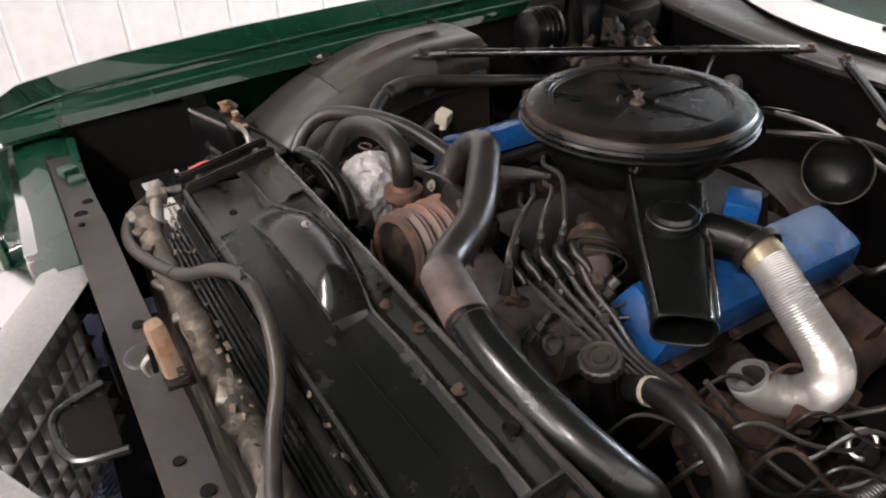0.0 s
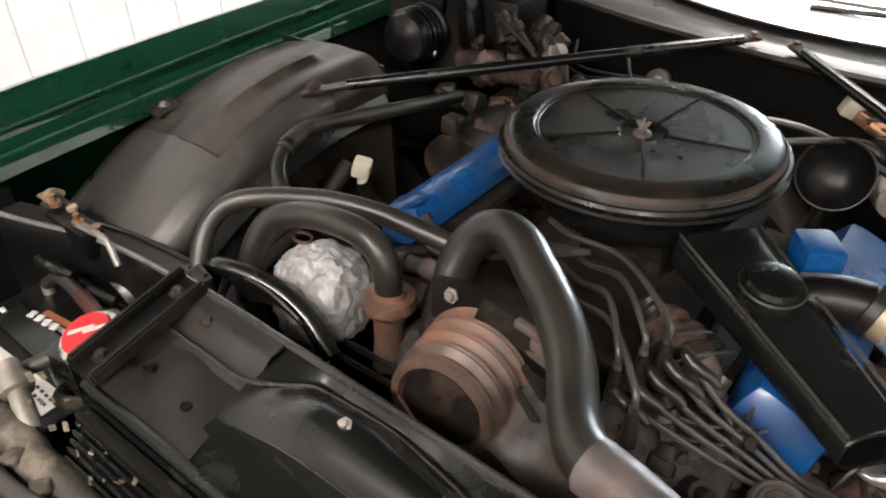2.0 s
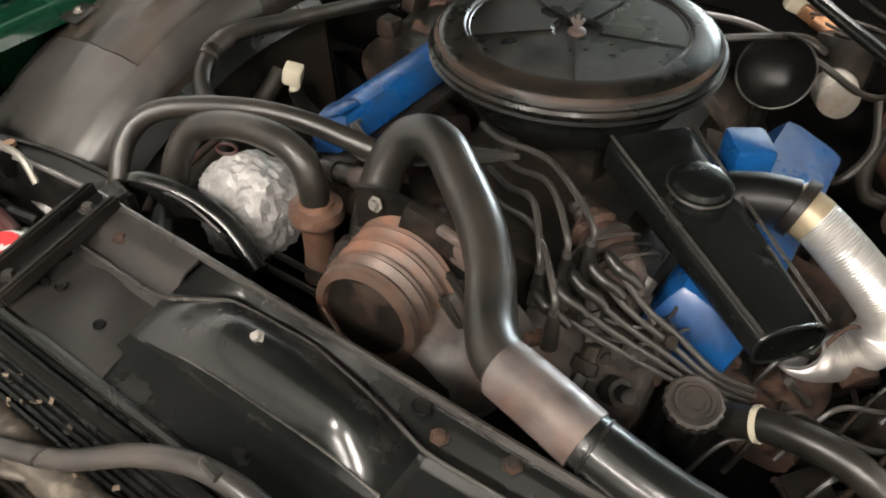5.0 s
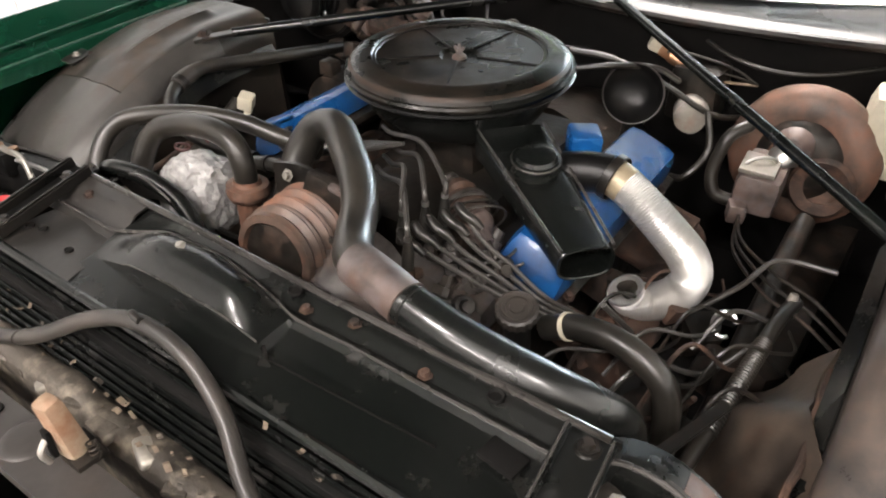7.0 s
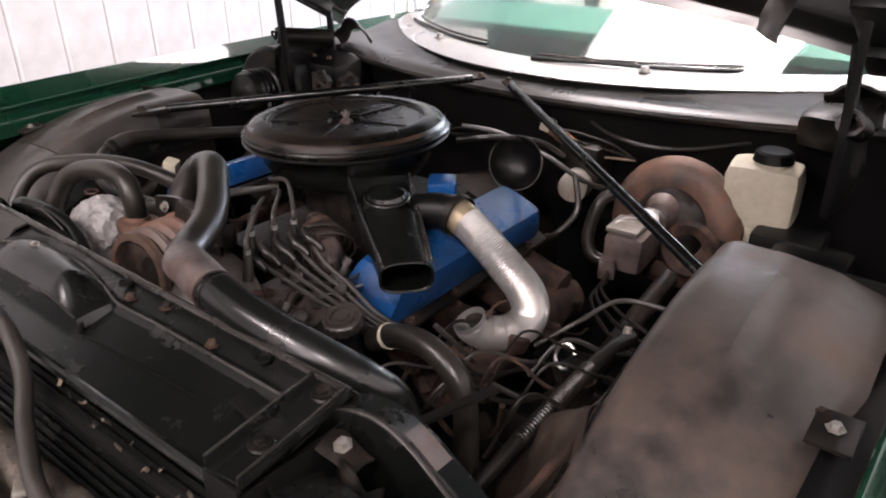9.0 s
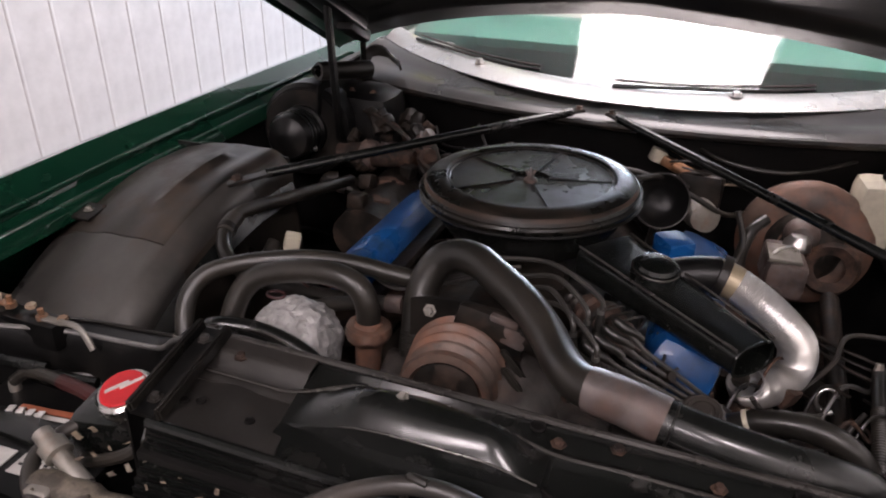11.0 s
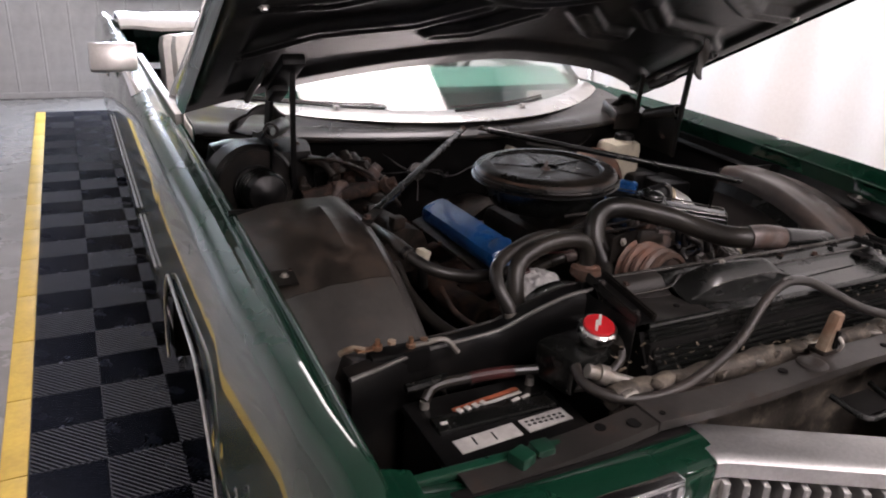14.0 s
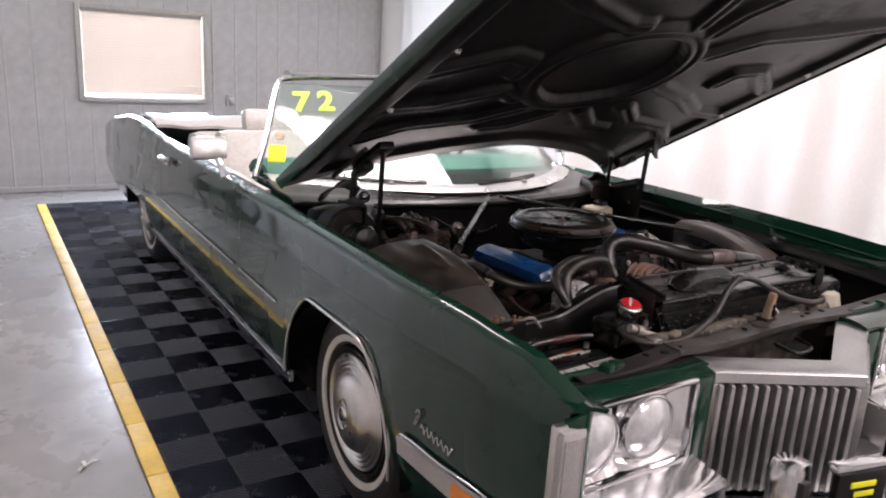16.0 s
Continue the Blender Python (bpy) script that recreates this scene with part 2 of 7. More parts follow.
LID_RIM = mat("rust_worn_lid_edge", (0.0060, 0.0055, 0.0048), 0.34, 0.0, (0.040, 0.024, 0.016), 9, 0.95, 60, 0.1, 0.0, (0.075, 0.040, 0.025), 0.60, 7, spec=0.25)
# bright colour standing in for the specular line on the baffle edge
BRIGHT = mat("bright_highlight_line", (0.36, 0.35, 0.34), 0.34, 0.8, (0.16, 0.15, 0.14), 14, 0.9, 90, 0.1)
HEADER = mat("satin_header_chrome", (0.52, 0.515, 0.51), 0.38, 0.9, (0.42, 0.415, 0.41), 7, 0.6, 150, 0.03)
LEAF = mat("dry_leaf_flakes", (0.17, 0.13, 0.09), 0.8, 0.0, (0.07, 0.05, 0.035), 40, 0.9, 120, 0.2)
bnt = BLIND.node_tree
trl, mxs = bnt.nodes.new("ShaderNodeBsdfTranslucent"), bnt.nodes.new("ShaderNodeMixShader")
trl.inputs[0].default_value, mxs.inputs[0].default_value = (0.9, 0.84, 0.81, 1), 0.45
bnt.links.new(bnt.nodes["Principled BSDF"].outputs[0], mxs.inputs[1])
bnt.links.new(trl.outputs[0], mxs.inputs[2])
bnt.links.new(mxs.outputs[0], bnt.nodes["Material Output"].inputs[0])
# paler tone that paints a thin highlight along rolled edges and creases
EDGE = mat("edge_highlight_tone", (0.085, 0.08, 0.076), 0.26, 0.5, (0.03, 0.026, 0.022), 12, 0.9, 90, 0.1)
GLASS_DK = mat("dark_print", (0.02, 0.02, 0.02), 0.4)


# ---- shape helpers ----
BODY = Matrix()
DRIVE = pose(-0.0318, -0.0165, -0.0060, -0.270, 1.103, 1.704)  # the engine and radiator sit slightly turned in the bay
seat = [BODY]


def thing(name, loc, label, category, group="", kind=""):
    e = new(name)
    e.empty_display_size = 0.05
    e.location = seat[0] @ Vector(loc)
    return tagged(e, label, category, group, kind)


def mesh_of(name, bm, smooth=35):
    me = bpy.data.meshes.new(name)
    bmesh.ops.recalc_face_normals(bm, faces=bm.faces)
    bm.to_mesh(me)
    bm.free()
    if smooth:
        me.polygons.foreach_set("use_smooth", [True] * len(me.polygons))
        me.set_sharp_from_angle(angle=radians(smooth))
    return me


def part(name, bm, material, parent=None, label="", smooth=35):
    """Links a bmesh, given in world metres, as one mesh under a thing or a part."""
    bmesh.ops.transform(bm, matrix=seat[0], verts=bm.verts)
    me = mesh_of(name, bm, smooth)
    me.materials.append(material)
    ob = new(name, me)
    if parent is not None:
        ob.parent = parent
        if parent.type == "EMPTY":
            ob.matrix_parent_inverse = Matrix.Translation(-parent.location)
    return tagged(ob, label)


def spline(pts, sub=8):
    """Points along a Catmull-Rom curve through pts."""
    p = [Vector(q) for q in pts]
    p = [2 * p[0] - p[1]] + p + [2 * p[-1] - p[-2]]
    out = []
    for i in range(1, len(p) - 2):
        for k in range(sub):
            t = k / sub
            a, b, c, d = p[i - 1], p[i], p[i + 1], p[i + 2]
            out.append(0.5 * (2 * b + (c - a) * t + (2 * a - 5 * b + 4 * c - d) * t * t + (3 * b - a - 3 * c + d) * t ** 3))
    return out + [p[-2]]


def tube(pts, r, seg=14, sub=8, cap=True, bm=None, ribs=0, rib_h=0.0):
    """A round hose through pts; r is a radius or one radius a point."""
    bm = bm or bmesh.new()
    line = spline(pts, sub)
    n = len(line)
    if ribs:
        line = [line[min(int(i), n - 2)].lerp(line[min(int(i), n - 2) + 1], i - min(int(i), n - 2)) for i in np.linspace(0, n - 1, ribs * 2)]
        n = len(line)
    rad = [r] * n if isinstance(r, (int, float)) else [float(np.interp(i / (n - 1) * (len(r) - 1), range(len(r)), r)) for i in range(n)]
    prev, rings = None, []
    for i, c in enumerate(line):
        d = (line[min(i + 1, n - 1)] - line[max(i - 1, 0)]).normalized()
        if prev is None:
            prev = d.orthogonal().normalized()
        side = (prev - d * prev.dot(d)).normalized()
        prev = side
        up = d.cross(side)
        k = rad[i] + (rib_h if ribs and i % 2 else 0)
        rings.append([bm.verts.new(c + k * (math.cos(a) * side + math.sin(a) * up)) for a in (2 * math.pi * j / seg for j in range(seg))])
    for a, b in zip(rings, rings[1:]):
        for j in range(seg):
            bm.faces.new((a[j], a[(j + 1) % seg], b[(j + 1) % seg], b[j]))
    if cap:
        bm.faces.new(rings[0][::-1])
        bm.faces.new(rings[-1])
    return bm


def lathe(profile, m=None, seg=40, bm=None, wobble=0.0):
    """Spins (radius, height) pairs about the z axis of the pose m."""
    bm = bm or bmesh.new()
    m = m or Matrix()
    rings = []
    for r, h in profile:
        if r < 1e-5:
            rings.append([bm.verts.new(m @ Vector((0, 0, h)))])
        else:
            rings.append([bm.verts.new(m @ Vector((r * math.cos(a), r * math.sin(a), h))) for a in (2 * math.pi * j / seg for j in range(seg))])
    for a, b in zip(rings, rings[1:]):
        for j in range(seg):
            k = (j + 1) % seg
            if len(a) == 1 and len(b) > 1:
                bm.faces.new((a[0], b[j], b[k]))
            elif len(b) == 1 and len(a) > 1:
                bm.faces.new((a[j], a[k], b[0]))
            elif len(a) > 1:
                bm.faces.new((a[j], a[k], b[k], b[j]))
    return bm


def box(c, s, bevel=0.004, rot=(0, 0, 0), bm=None, taper=1.0):
    """A bevelled box of size s about c; taper narrows its top."""
    own = bmesh.new()
    bmesh.ops.create_cube(own, size=1)
    for v in own.verts:
        k = taper if v.co.z > 0 else 1.0
        v.co = Vector((v.co.x * s[0] * k, v.co.y * s[1] * k, v.co.z * s[2]))
    if bevel:
        bmesh.ops.bevel(own, geom=own.edges[:], offset=min(bevel, min(s) * 0.4), segments=2, affect="EDGES", profile=0.6)
    bmesh.ops.transform(own, matrix=pose(*c, *rot), verts=own.verts)
    if bm is None:
        return own
    tmp = bpy.data.meshes.new("tmp")
    own.to_mesh(tmp)
    own.free()
    bm.from_mesh(tmp)
    bpy.data.meshes.remove(tmp)
    return bm


def bar(a, b, w, h, bevel=0.003, bm=None):
    """A straight flat bar from a to b, w across and h thick."""
    a, b = Vector(a), Vector(b)
    d = (b - a).normalized()
    side = d.cross(Vector((0, 0, 1)))
    side = side.normalized() if side.length > 1e-4 else Vector((1, 0, 0))
    up = side.cross(d)
    own = bmesh.new()
    bmesh.ops.create_cube(own, size=1)
    for v in own.verts:
        v.co = Vector((v.co.x * w, v.co.y * (b - a).length, v.co.z * h))
    bmesh.ops.bevel(own, geom=own.edges[:], offset=min(bevel, w * 0.3, h * 0.3), segments=2, affect="EDGES")
    m = Matrix((side, d, up)).transposed().to_4x4()
    m.translation = (a + b) / 2
    bmesh.ops.transform(own, matrix=m, verts=own.verts)
    if bm is None:
        return own
    tmp = bpy.data.meshes.new("tmp")
    own.to_mesh(tmp)
    own.free()
    bm.from_mesh(tmp)
    bpy.data.meshes.remove(tmp)
    return bm


def sheet(fn, nu, nv, thick=0.0, bm=None):
    """A curved panel from fn(u, v) over the unit square, with thickness."""
    bm = bm or bmesh.new()
    g = [[Vector(fn(i / nu, j / nv)) for j in range(nv + 1)] for i in range(nu + 1)]
    top = [[bm.verts.new(p) for p in row] for row in g]
    for i in range(nu):
        for j in range(nv):
            bm.faces.new((top[i][j], top[i + 1][j], top[i + 1][j + 1], top[i][j + 1]))
    if thick:
        nrm = []
        for i in range(nu + 1):
            row = []
            for j in range(nv + 1):
                du = g[min(i + 1, nu)][j] - g[max(i - 1, 0)][j]
                dv = g[i][min(j + 1, nv)] - g[i][max(j - 1, 0)]
                c = du.cross(dv)
                row.append(c.normalized() if c.length > 1e-9 else Vector((0, 0, 1)))
            nrm.append(row)
        low = [[bm.verts.new(g[i][j] - nrm[i][j] * thick) for j in range(nv + 1)] for i in range(nu + 1)]
        for i in range(nu):
            for j in range(nv):
                bm.faces.new((low[i][j], low[i][j + 1], low[i + 1][j + 1], low[i + 1][j]))
        for i in range(nu):
            for j in (0, nv):
                bm.faces.new((top[i][j], top[i + 1][j], low[i + 1][j], low[i][j]))
        for j in range(nv):
            for i in (0, nu):
                bm.faces.new((top[i][j], low[i][j], low[i][j + 1], top[i][j + 1]))
    return bm


def rough_up(bm, amp, scale, seed=0.0):
    for v in bm.verts:
        v.co += amp * noise.noise_vector(v.co * scale + Vector((seed, seed, seed)))
    return bm


def disc_pose(c, toward):
    """A pose at c whose z axis points along toward."""
    m = Vector(toward).to_track_quat("Z", "Y").to_matrix().to_4x4()
    m.translation = c
    return m


def bolt(c, r, parent, toward=(0, 0, 1), material=None, name="bolt"):
    prof = [(0, r * 0.9), (r * 0.85, r * 0.9), (r, r * 0.6), (r, 0.0), (r * 1.6, 0.0), (r * 1.6, -r * 0.25), (0, -r * 0.25)]
    return part(name, lathe(prof, disc_pose(c, toward), 6 if r < 0.02 else 12), material or GREY_PLATE, parent, smooth=25)


def lerp(a, b, t):
    return a + (b - a) * t


# ---- the room ----
X_L, X_R, Y_B, Y_F, Z_C = -2.75, 2.6, 5.9, -6.0, 3.2
tagged(part("floor", box(((X_L + X_R) / 2, (Y_B + Y_F) / 2, -0.06), (X_R - X_L + 0.4, Y_B - Y_F + 0.4, 0.12), 0), CONCRETE, smooth=0), "smooth grey polished concrete floor with faint stains", "floor", kind="structure")
tagged(part("ceiling", box(((X_L + X_R) / 2, (Y_B + Y_F) / 2, Z_C + 0.06), (X_R - X_L + 0.4, Y_B - Y_F + 0.4, 0.12), 0), CEIL, smooth=0), "plain white workshop ceiling", "ceiling", kind="structure")
WX0, WX1, WZ0, WZ1 = -0.96, 0.20, 0.90, 1.73


def wall_box(name, c, s, label):
    return tagged(part(name, box(c, s, 0), WALL, smooth=0), label, "wall", kind="structure")


wall_w = wall_box("wall_west", (X_L - 0.09, (Y_B + Y_F) / 2, Z_C / 2), (0.16, Y_B - Y_F + 0.3, Z_C), "light grey ribbed steel side wall")
wall_box("wall_east", (X_R + 0.09, (Y_B + Y_F) / 2, Z_C / 2), (0.16, Y_B - Y_F + 0.3, Z_C), "light grey steel wall behind the drape")
wall_box("wall_south", ((X_L + X_R) / 2, Y_F - 0.09, Z_C / 2), (X_R - X_L, 0.16, Z_C), "light grey steel end wall")
wb = bmesh.new()
for x0, x1, z0, z1 in ((X_L, WX0, 0, Z_C), (WX1, X_R, 0, Z_C), (WX0, WX1, 0, WZ0), (WX0, WX1, WZ1, Z_C)):
    box(((x0 + x1) / 2, Y_B + 0.09, (z0 + z1) / 2), (x1 - x0, 0.16, z1 - z0), 0, bm=wb)
wall_n = tagged(part("wall_north", wb, WALL, smooth=0), "light grey ribbed steel wall with a window", "wall", kind="structure")

PITCH = 0.232


def wall_panel(parent, x, z0, z1, cache={}):
    """One steel sheet of a ribbed wall, with a standing seam at its edge."""
    key = (round(z0, 3), round(z1, 3))
    if key not in cache:
        bm = bmesh.new()
        prof = [(0.0, 0.003), (0.006, 0.0095), (0.014, 0.0095), (0.022, 0.005), (PITCH - 0.006, 0.005), (PITCH, 0.003)]
        rows = [[bm.verts.new((px, -py, z)) for px, py in prof] for z in (z0, z1)]
        for k in range(len(prof) - 1):
            bm.faces.new((rows[0][k], rows[0][k + 1], rows[1][k + 1], rows[1][k]))
        cache[key] = mesh_of("wall_panel", bm, 0)
        cache[key].materials.append(WALL)
    ob = new("panel", cache[key])
    ob.parent = parent
    return ob


k = 0
while X_L + k * PITCH < X_R - 0.05:
    x = X_L + k * PITCH
    spans = [(0.05, Z_C)] if x + PITCH < WX0 + 0.05 or x > WX1 - 0.05 else [(0.05, WZ0 - 0.03), (WZ1 + 0.03, Z_C)]
    for z0, z1 in spans:
        wall_panel(wall_n, x, z0, z1).location = (x, Y_B + 0.008, 0)
    k += 1
k = 0
while Y_F + k * PITCH < Y_B - 0.05:
    ob = wall_panel(wall_w, 0, 0.05, Z_C)
    ob.matrix_basis = pose(X_L - 0.008, Y_F + k * PITCH, 0, 0, 0, 90)
    k += 1
tagged(part("baseboard", box(((X_L + X_R) / 2, Y_B - 0.004, 0.028), (X_R - X_L, 0.02, 0.05), 0.003), WALL, smooth=0), "grey steel base trim along the wall", "trim", kind="structure")
tagged(part("baseboard", box((X_L + 0.004, (Y_B + Y_F) / 2, 0.028), (0.02, Y_B - Y_F, 0.05), 0.003), WALL, smooth=0), "grey steel base trim along the side wall", "trim", kind="structure")

# window with blinds
win = thing("window_1", ((WX0 + WX1) / 2, Y_B, WZ0), "white window with closed slatted blinds, daylight behind", "window", kind="structure")
for nm, c, s in (("window_frame", (WX0 - 0.005, Y_B - 0.012, (WZ0 + WZ1) / 2), (0.05, 0.06, WZ1 - WZ0 + 0.06)), ("window_frame", (WX1 + 0.005, Y_B - 0.012, (WZ0 + WZ1) / 2), (0.05, 0.06, WZ1 - WZ0 + 0.06)), ("window_frame", ((WX0 + WX1) / 2, Y_B - 0.012, WZ1 + 0.008), (WX1 - WX0 - 0.04, 0.058, 0.045)), ("window_sill", ((WX0 + WX1) / 2, Y_B - 0.02, WZ0 - 0.012), (WX1 - WX0 - 0.04, 0.09, 0.05))):
    part(nm, box(c, s, 0.006), WHITE_VINYL, win)
pane = part("pane", box(((WX0 + WX1) / 2, Y_B + 0.10, (WZ0 + WZ1) / 2), (WX1 - WX0, 0.006, WZ1 - WZ0), 0), WSGLASS, win, smooth=0)
pane.visible_shadow = False
sl = mesh_of("slat", box((0, 0, 0), (WX1 - WX0 - 0.06, 0.030, 0.002), 0, (59, 0, 0)), 0)
sl.materials.append(BLIND)
nsl = 28
for i in range(nsl):
    ob = new("slat", sl)
    ob.parent, ob.matrix_parent_inverse = win, Matrix.Translation(-win.location)
    ob.location = ((WX0 + WX1) / 2, Y_B + 0.03, lerp(WZ0 + 0.05, WZ1 - 0.05, i / (nsl - 1)))
part("head_rail", box(((WX0 + WX1) / 2, Y_B + 0.03, WZ1 - 0.025), (WX1 - WX0 - 0.06, 0.04, 0.03), 0.004), WHITE_VINYL, win)
tagged(part("backdrop", box(((WX0 + WX1) / 2, Y_B + 0.6, 1.4), (3.0, 0.02, 2.4), 0), DAYLIGHT, smooth=0), "bright daylight outside the window", "backdrop", kind="structure")

# the drape that hangs along one side
def drape(u, v):
    y = lerp(Y_B - 0.02, -4.2, u)
    f = 0.5 + 0.5 * v
    w = 0.035 * math.sin(y * 7.3 + 0.8 * math.sin(y * 2.1)) + 0.022 * math.sin(y * 17.0 + 2 * math.sin(y * 1.3))
    return (2.2 + w * (1.25 - 0.6 * v) + 0.02 * math.sin(y * 1.1), y, 0.01 + v * 3.1)


tagged(part("drape", sheet(drape, 260, 6, 0.004), CURTAIN, smooth=80), "white fabric backdrop drape hanging in soft folds", "curtain", kind="structure")

# ceiling lamps
for lx, ly, lw, ll, watts in PANELS:
    t = thing("ceiling_light", (lx, ly, 3.14), "wide white ceiling panel light, switched on", "ceiling light", "ceiling panel lights")
    part("housing", box((lx, ly, 3.172), (lw + 0.08, ll + 0.1, 0.05), 0.008), WHITE_VINYL, t)
    part("diffuser", box((lx, ly, 3.14), (lw + 0.02, ll + 0.04, 0.012), 0.004), TUBE_LIGHT, t)

# wall outlet
t = thing("wall_outlet", (0.44, Y_B - 0.02, 0.9), "small grey electrical box on the ribbed wall", "outlet")
part("box", box((0.44, Y_B - 0.03, 0.9), (0.075, 0.05, 0.115), 0.006), WALL, t)
part("cover", box((0.45, Y_B - 0.06, 0.895), (0.05, 0.012, 0.075), 0.004), CHROME_D, t)

# rib-tile mat with a yellow edge
MX0, MY1, NTX, NTY = -1.38, 5.24, 7, 18
mat_floor = thing("floor_mat", (0, 2, 0), "black ribbed interlocking garage floor tiles under the car", "floor mat", kind="structure")


def clip_diag(c, d, a=0.2):
    """Ends of the line x + d*y = c inside a square of side a, in the square's corner frame."""
    pts = []
    for x in (0.0, a):
        y = (c - x) / d
        if -1e-9 <= y <= a + 1e-9:
            pts.append((x, y))
    for y in (0.0, a):
        x = c - d * y
        if -1e-9 <= x <= a + 1e-9:
            pts.append((x, y))
    pts.sort()
    return (pts[0], pts[-1]) if len(pts) > 1 else None


tb = bmesh.new()
box((0.2, 0.2, 0.003), (0.398, 0.398, 0.006), 0, bm=tb)
for qi in (0, 1):
    for qj in (0, 1):
        d = 1 if (qi + qj) % 2 == 0 else -1
        lo, hi = (0.0, 0.4) if d == 1 else (-0.2, 0.2)
        p = 0.4 / 21
        for n in range(21):
            mid = lo + (n + 0.5) * p
            e = [clip_diag(min(max(mid + o, lo + 1e-4), hi - 1e-4), d) for o in (-0.30 * p, -0.11 * p, 0.11 * p, 0.30 * p)]
            if any(q is None for q in e):
                continue
            rows = [[tb.verts.new((x + qi * 0.2, y + qj * 0.2, z)) for x, y in q] for q, z in zip(e, (0.006, 0.0128, 0.0148, 0.006))]
            for a, b in zip(rows, rows[1:]):
                tb.faces.new((a[0], a[1], b[1], b[0]))
        x0, y0 = qi * 0.2, qj * 0.2
        for c, s in (((x0 + 0.1, y0 + 0.0015, 0.0075), (0.2, 0.003, 0.007)), ((x0 + 0.0015, y0 + 0.1, 0.0075), (0.003, 0.197, 0.007))):
            box(c, s, 0, bm=tb)
tile_mesh = mesh_of("tile", tb, 0)
tile_mesh.materials.append(MAT_BLK)
for i in range(NTX):
    for j in range(NTY):
        ob = new("tile", tile_mesh)
        ob.parent, ob.matrix_parent_inverse = mat_floor, Matrix.Translation(-mat_floor.location)
        ob.location = (MX0 + 0.4 * i, MY1 - 0.4 * (j + 1), 0.0005)
for j in range(NTY):
    part("edge_strip", box((MX0 - 0.037, MY1 - 0.4 * (j + 0.5), 0.0075), (0.07, 0.397, 0.014), 0.004), YELLOW, mat_floor, "yellow bevelled edge strip")

# leaf scrap on the floor
sc = thing("floor_scrap", (-1.62, 0.62, 0.0), "small torn white paper scrap lying on the concrete", "scrap")
for k, (a, l) in enumerate(((20, 0.05), (100, 0.035), (230, 0.04))):
    bm = sheet(lambda u, v: (-1.62 + l * u * math.cos(radians(a)) - 0.006 * (v - 0.5) * math.sin(radians(a)) * 2, 0.62 + l * u * math.sin(radians(a)) + 0.012 * (v - 0.5) * math.cos(radians(a)), 0.003 + 0.008 * math.sin(u * 3)), 6, 2, 0.001)
    part("strip", bm, WHITE_VINYL, sc)

# drum fan by the far corner
FX, FY, FZ = -2.27, 4.95, 0.42
fan = thing("drum_fan", (FX, FY, 0), "large black drum fan standing on small wheels", "fan")
fm = disc_pose((FX, FY, FZ), (0.25, -1, 0.05))
part("drum", lathe([(0.33, -0.13), (0.35, -0.13), (0.36, 0), (0.35, 0.13), (0.33, 0.13), (0.335, 0), (0.33, -0.13)], fm, 40), BLACK, fan)
part("motor", lathe([(0, -0.1), (0.07, -0.1), (0.09, -0.05), (0.09, 0.03), (0.04, 0.07), (0, 0.07)], fm, 20), BLACK, fan)
for k in range(8):
    part("grille_ring", tube([fm @ Vector(((0.05 + 0.04 * k) * math.cos(a), (0.05 + 0.04 * k) * math.sin(a), 0.12)) for a in np.linspace(0, 2 * math.pi, 25)], 0.003, 5, 1, False), BLACK, fan)
for k in range(3):
    m2 = fm @ pose(0, 0, 0, 0, 0, 120 * k)
    part("blade", sheet(lambda u, v: m2 @ Vector((0.08 + 0.23 * u, (v - 0.5) * (0.10 + 0.12 * u), 0.03 * (v - 0.5) * 2)), 6, 4, 0.003), BLACK, fan)
for sx in (-1, 1):
    part("foot", bar((FX + sx * 0.26, FY + 0.2, 0.05), (FX + sx * 0.26, FY - 0.2, 0.05), 0.03, 0.03), BLACK, fan)
    part("post", bar((FX + sx * 0.27, FY, 0.05), (FX + sx * 0.33, FY, FZ - 0.1), 0.03, 0.03), BLACK, fan)
    part("wheel", lathe([(0, -0.015), (0.04, -0.015), (0.05, 0), (0.04, 0.015), (0, 0.015)], disc_pose((FX + sx * 0.29, FY - 0.17, 0.05), (1, 0, 0)), 16), CHROME_D, fan)


# ---- the car's body ----
car = thing("car", (0, 1.8, 0), "dark green two-door convertible with its bonnet raised and white interior", "car")


def half_w(y):
    return float(np.interp(y, [-0.99, -0.9, -0.75, -0.4, 0.5, 3, 4.0, 4.6], [0.905, 0.94, 0.965, 0.99, 1.0, 1.0, 0.995, 0.965]))


def z_top(y):
    return float(np.interp(y, [-0.99, -0.93, -0.85, -0.65, -0.4, -0.1, 0.5, 1.6, 2.4, 2.8, 3.2, 3.6, 4.1, 4.6], [0.795, 0.832, 0.870, 0.889, 0.899, 0.907, 0.914, 0.918, 0.927, 0.95, 0.965, 0.95, 0.89, 0.80]))


def z_in(y):
    return float(np.interp(y, [-0.99, -0.85, -0.4, 0.0, 0.8], [0.785, 0.828, 0.853, 0.870, 0.890]))


def z_low(y):
    z = 0.30
    for yc, r, cap in ((-0.03, 0.385, 0.68), (3.17, 0.37, 0.47)):
        d = abs(y - yc)
        if d < r:
            z = max(z, min(0.345 + math.sqrt(r * r - d * d), cap))
    return max(z, float(np.interp(y, [3.2, 3.55, 4.6], [0.30, 0.34, 0.46])))


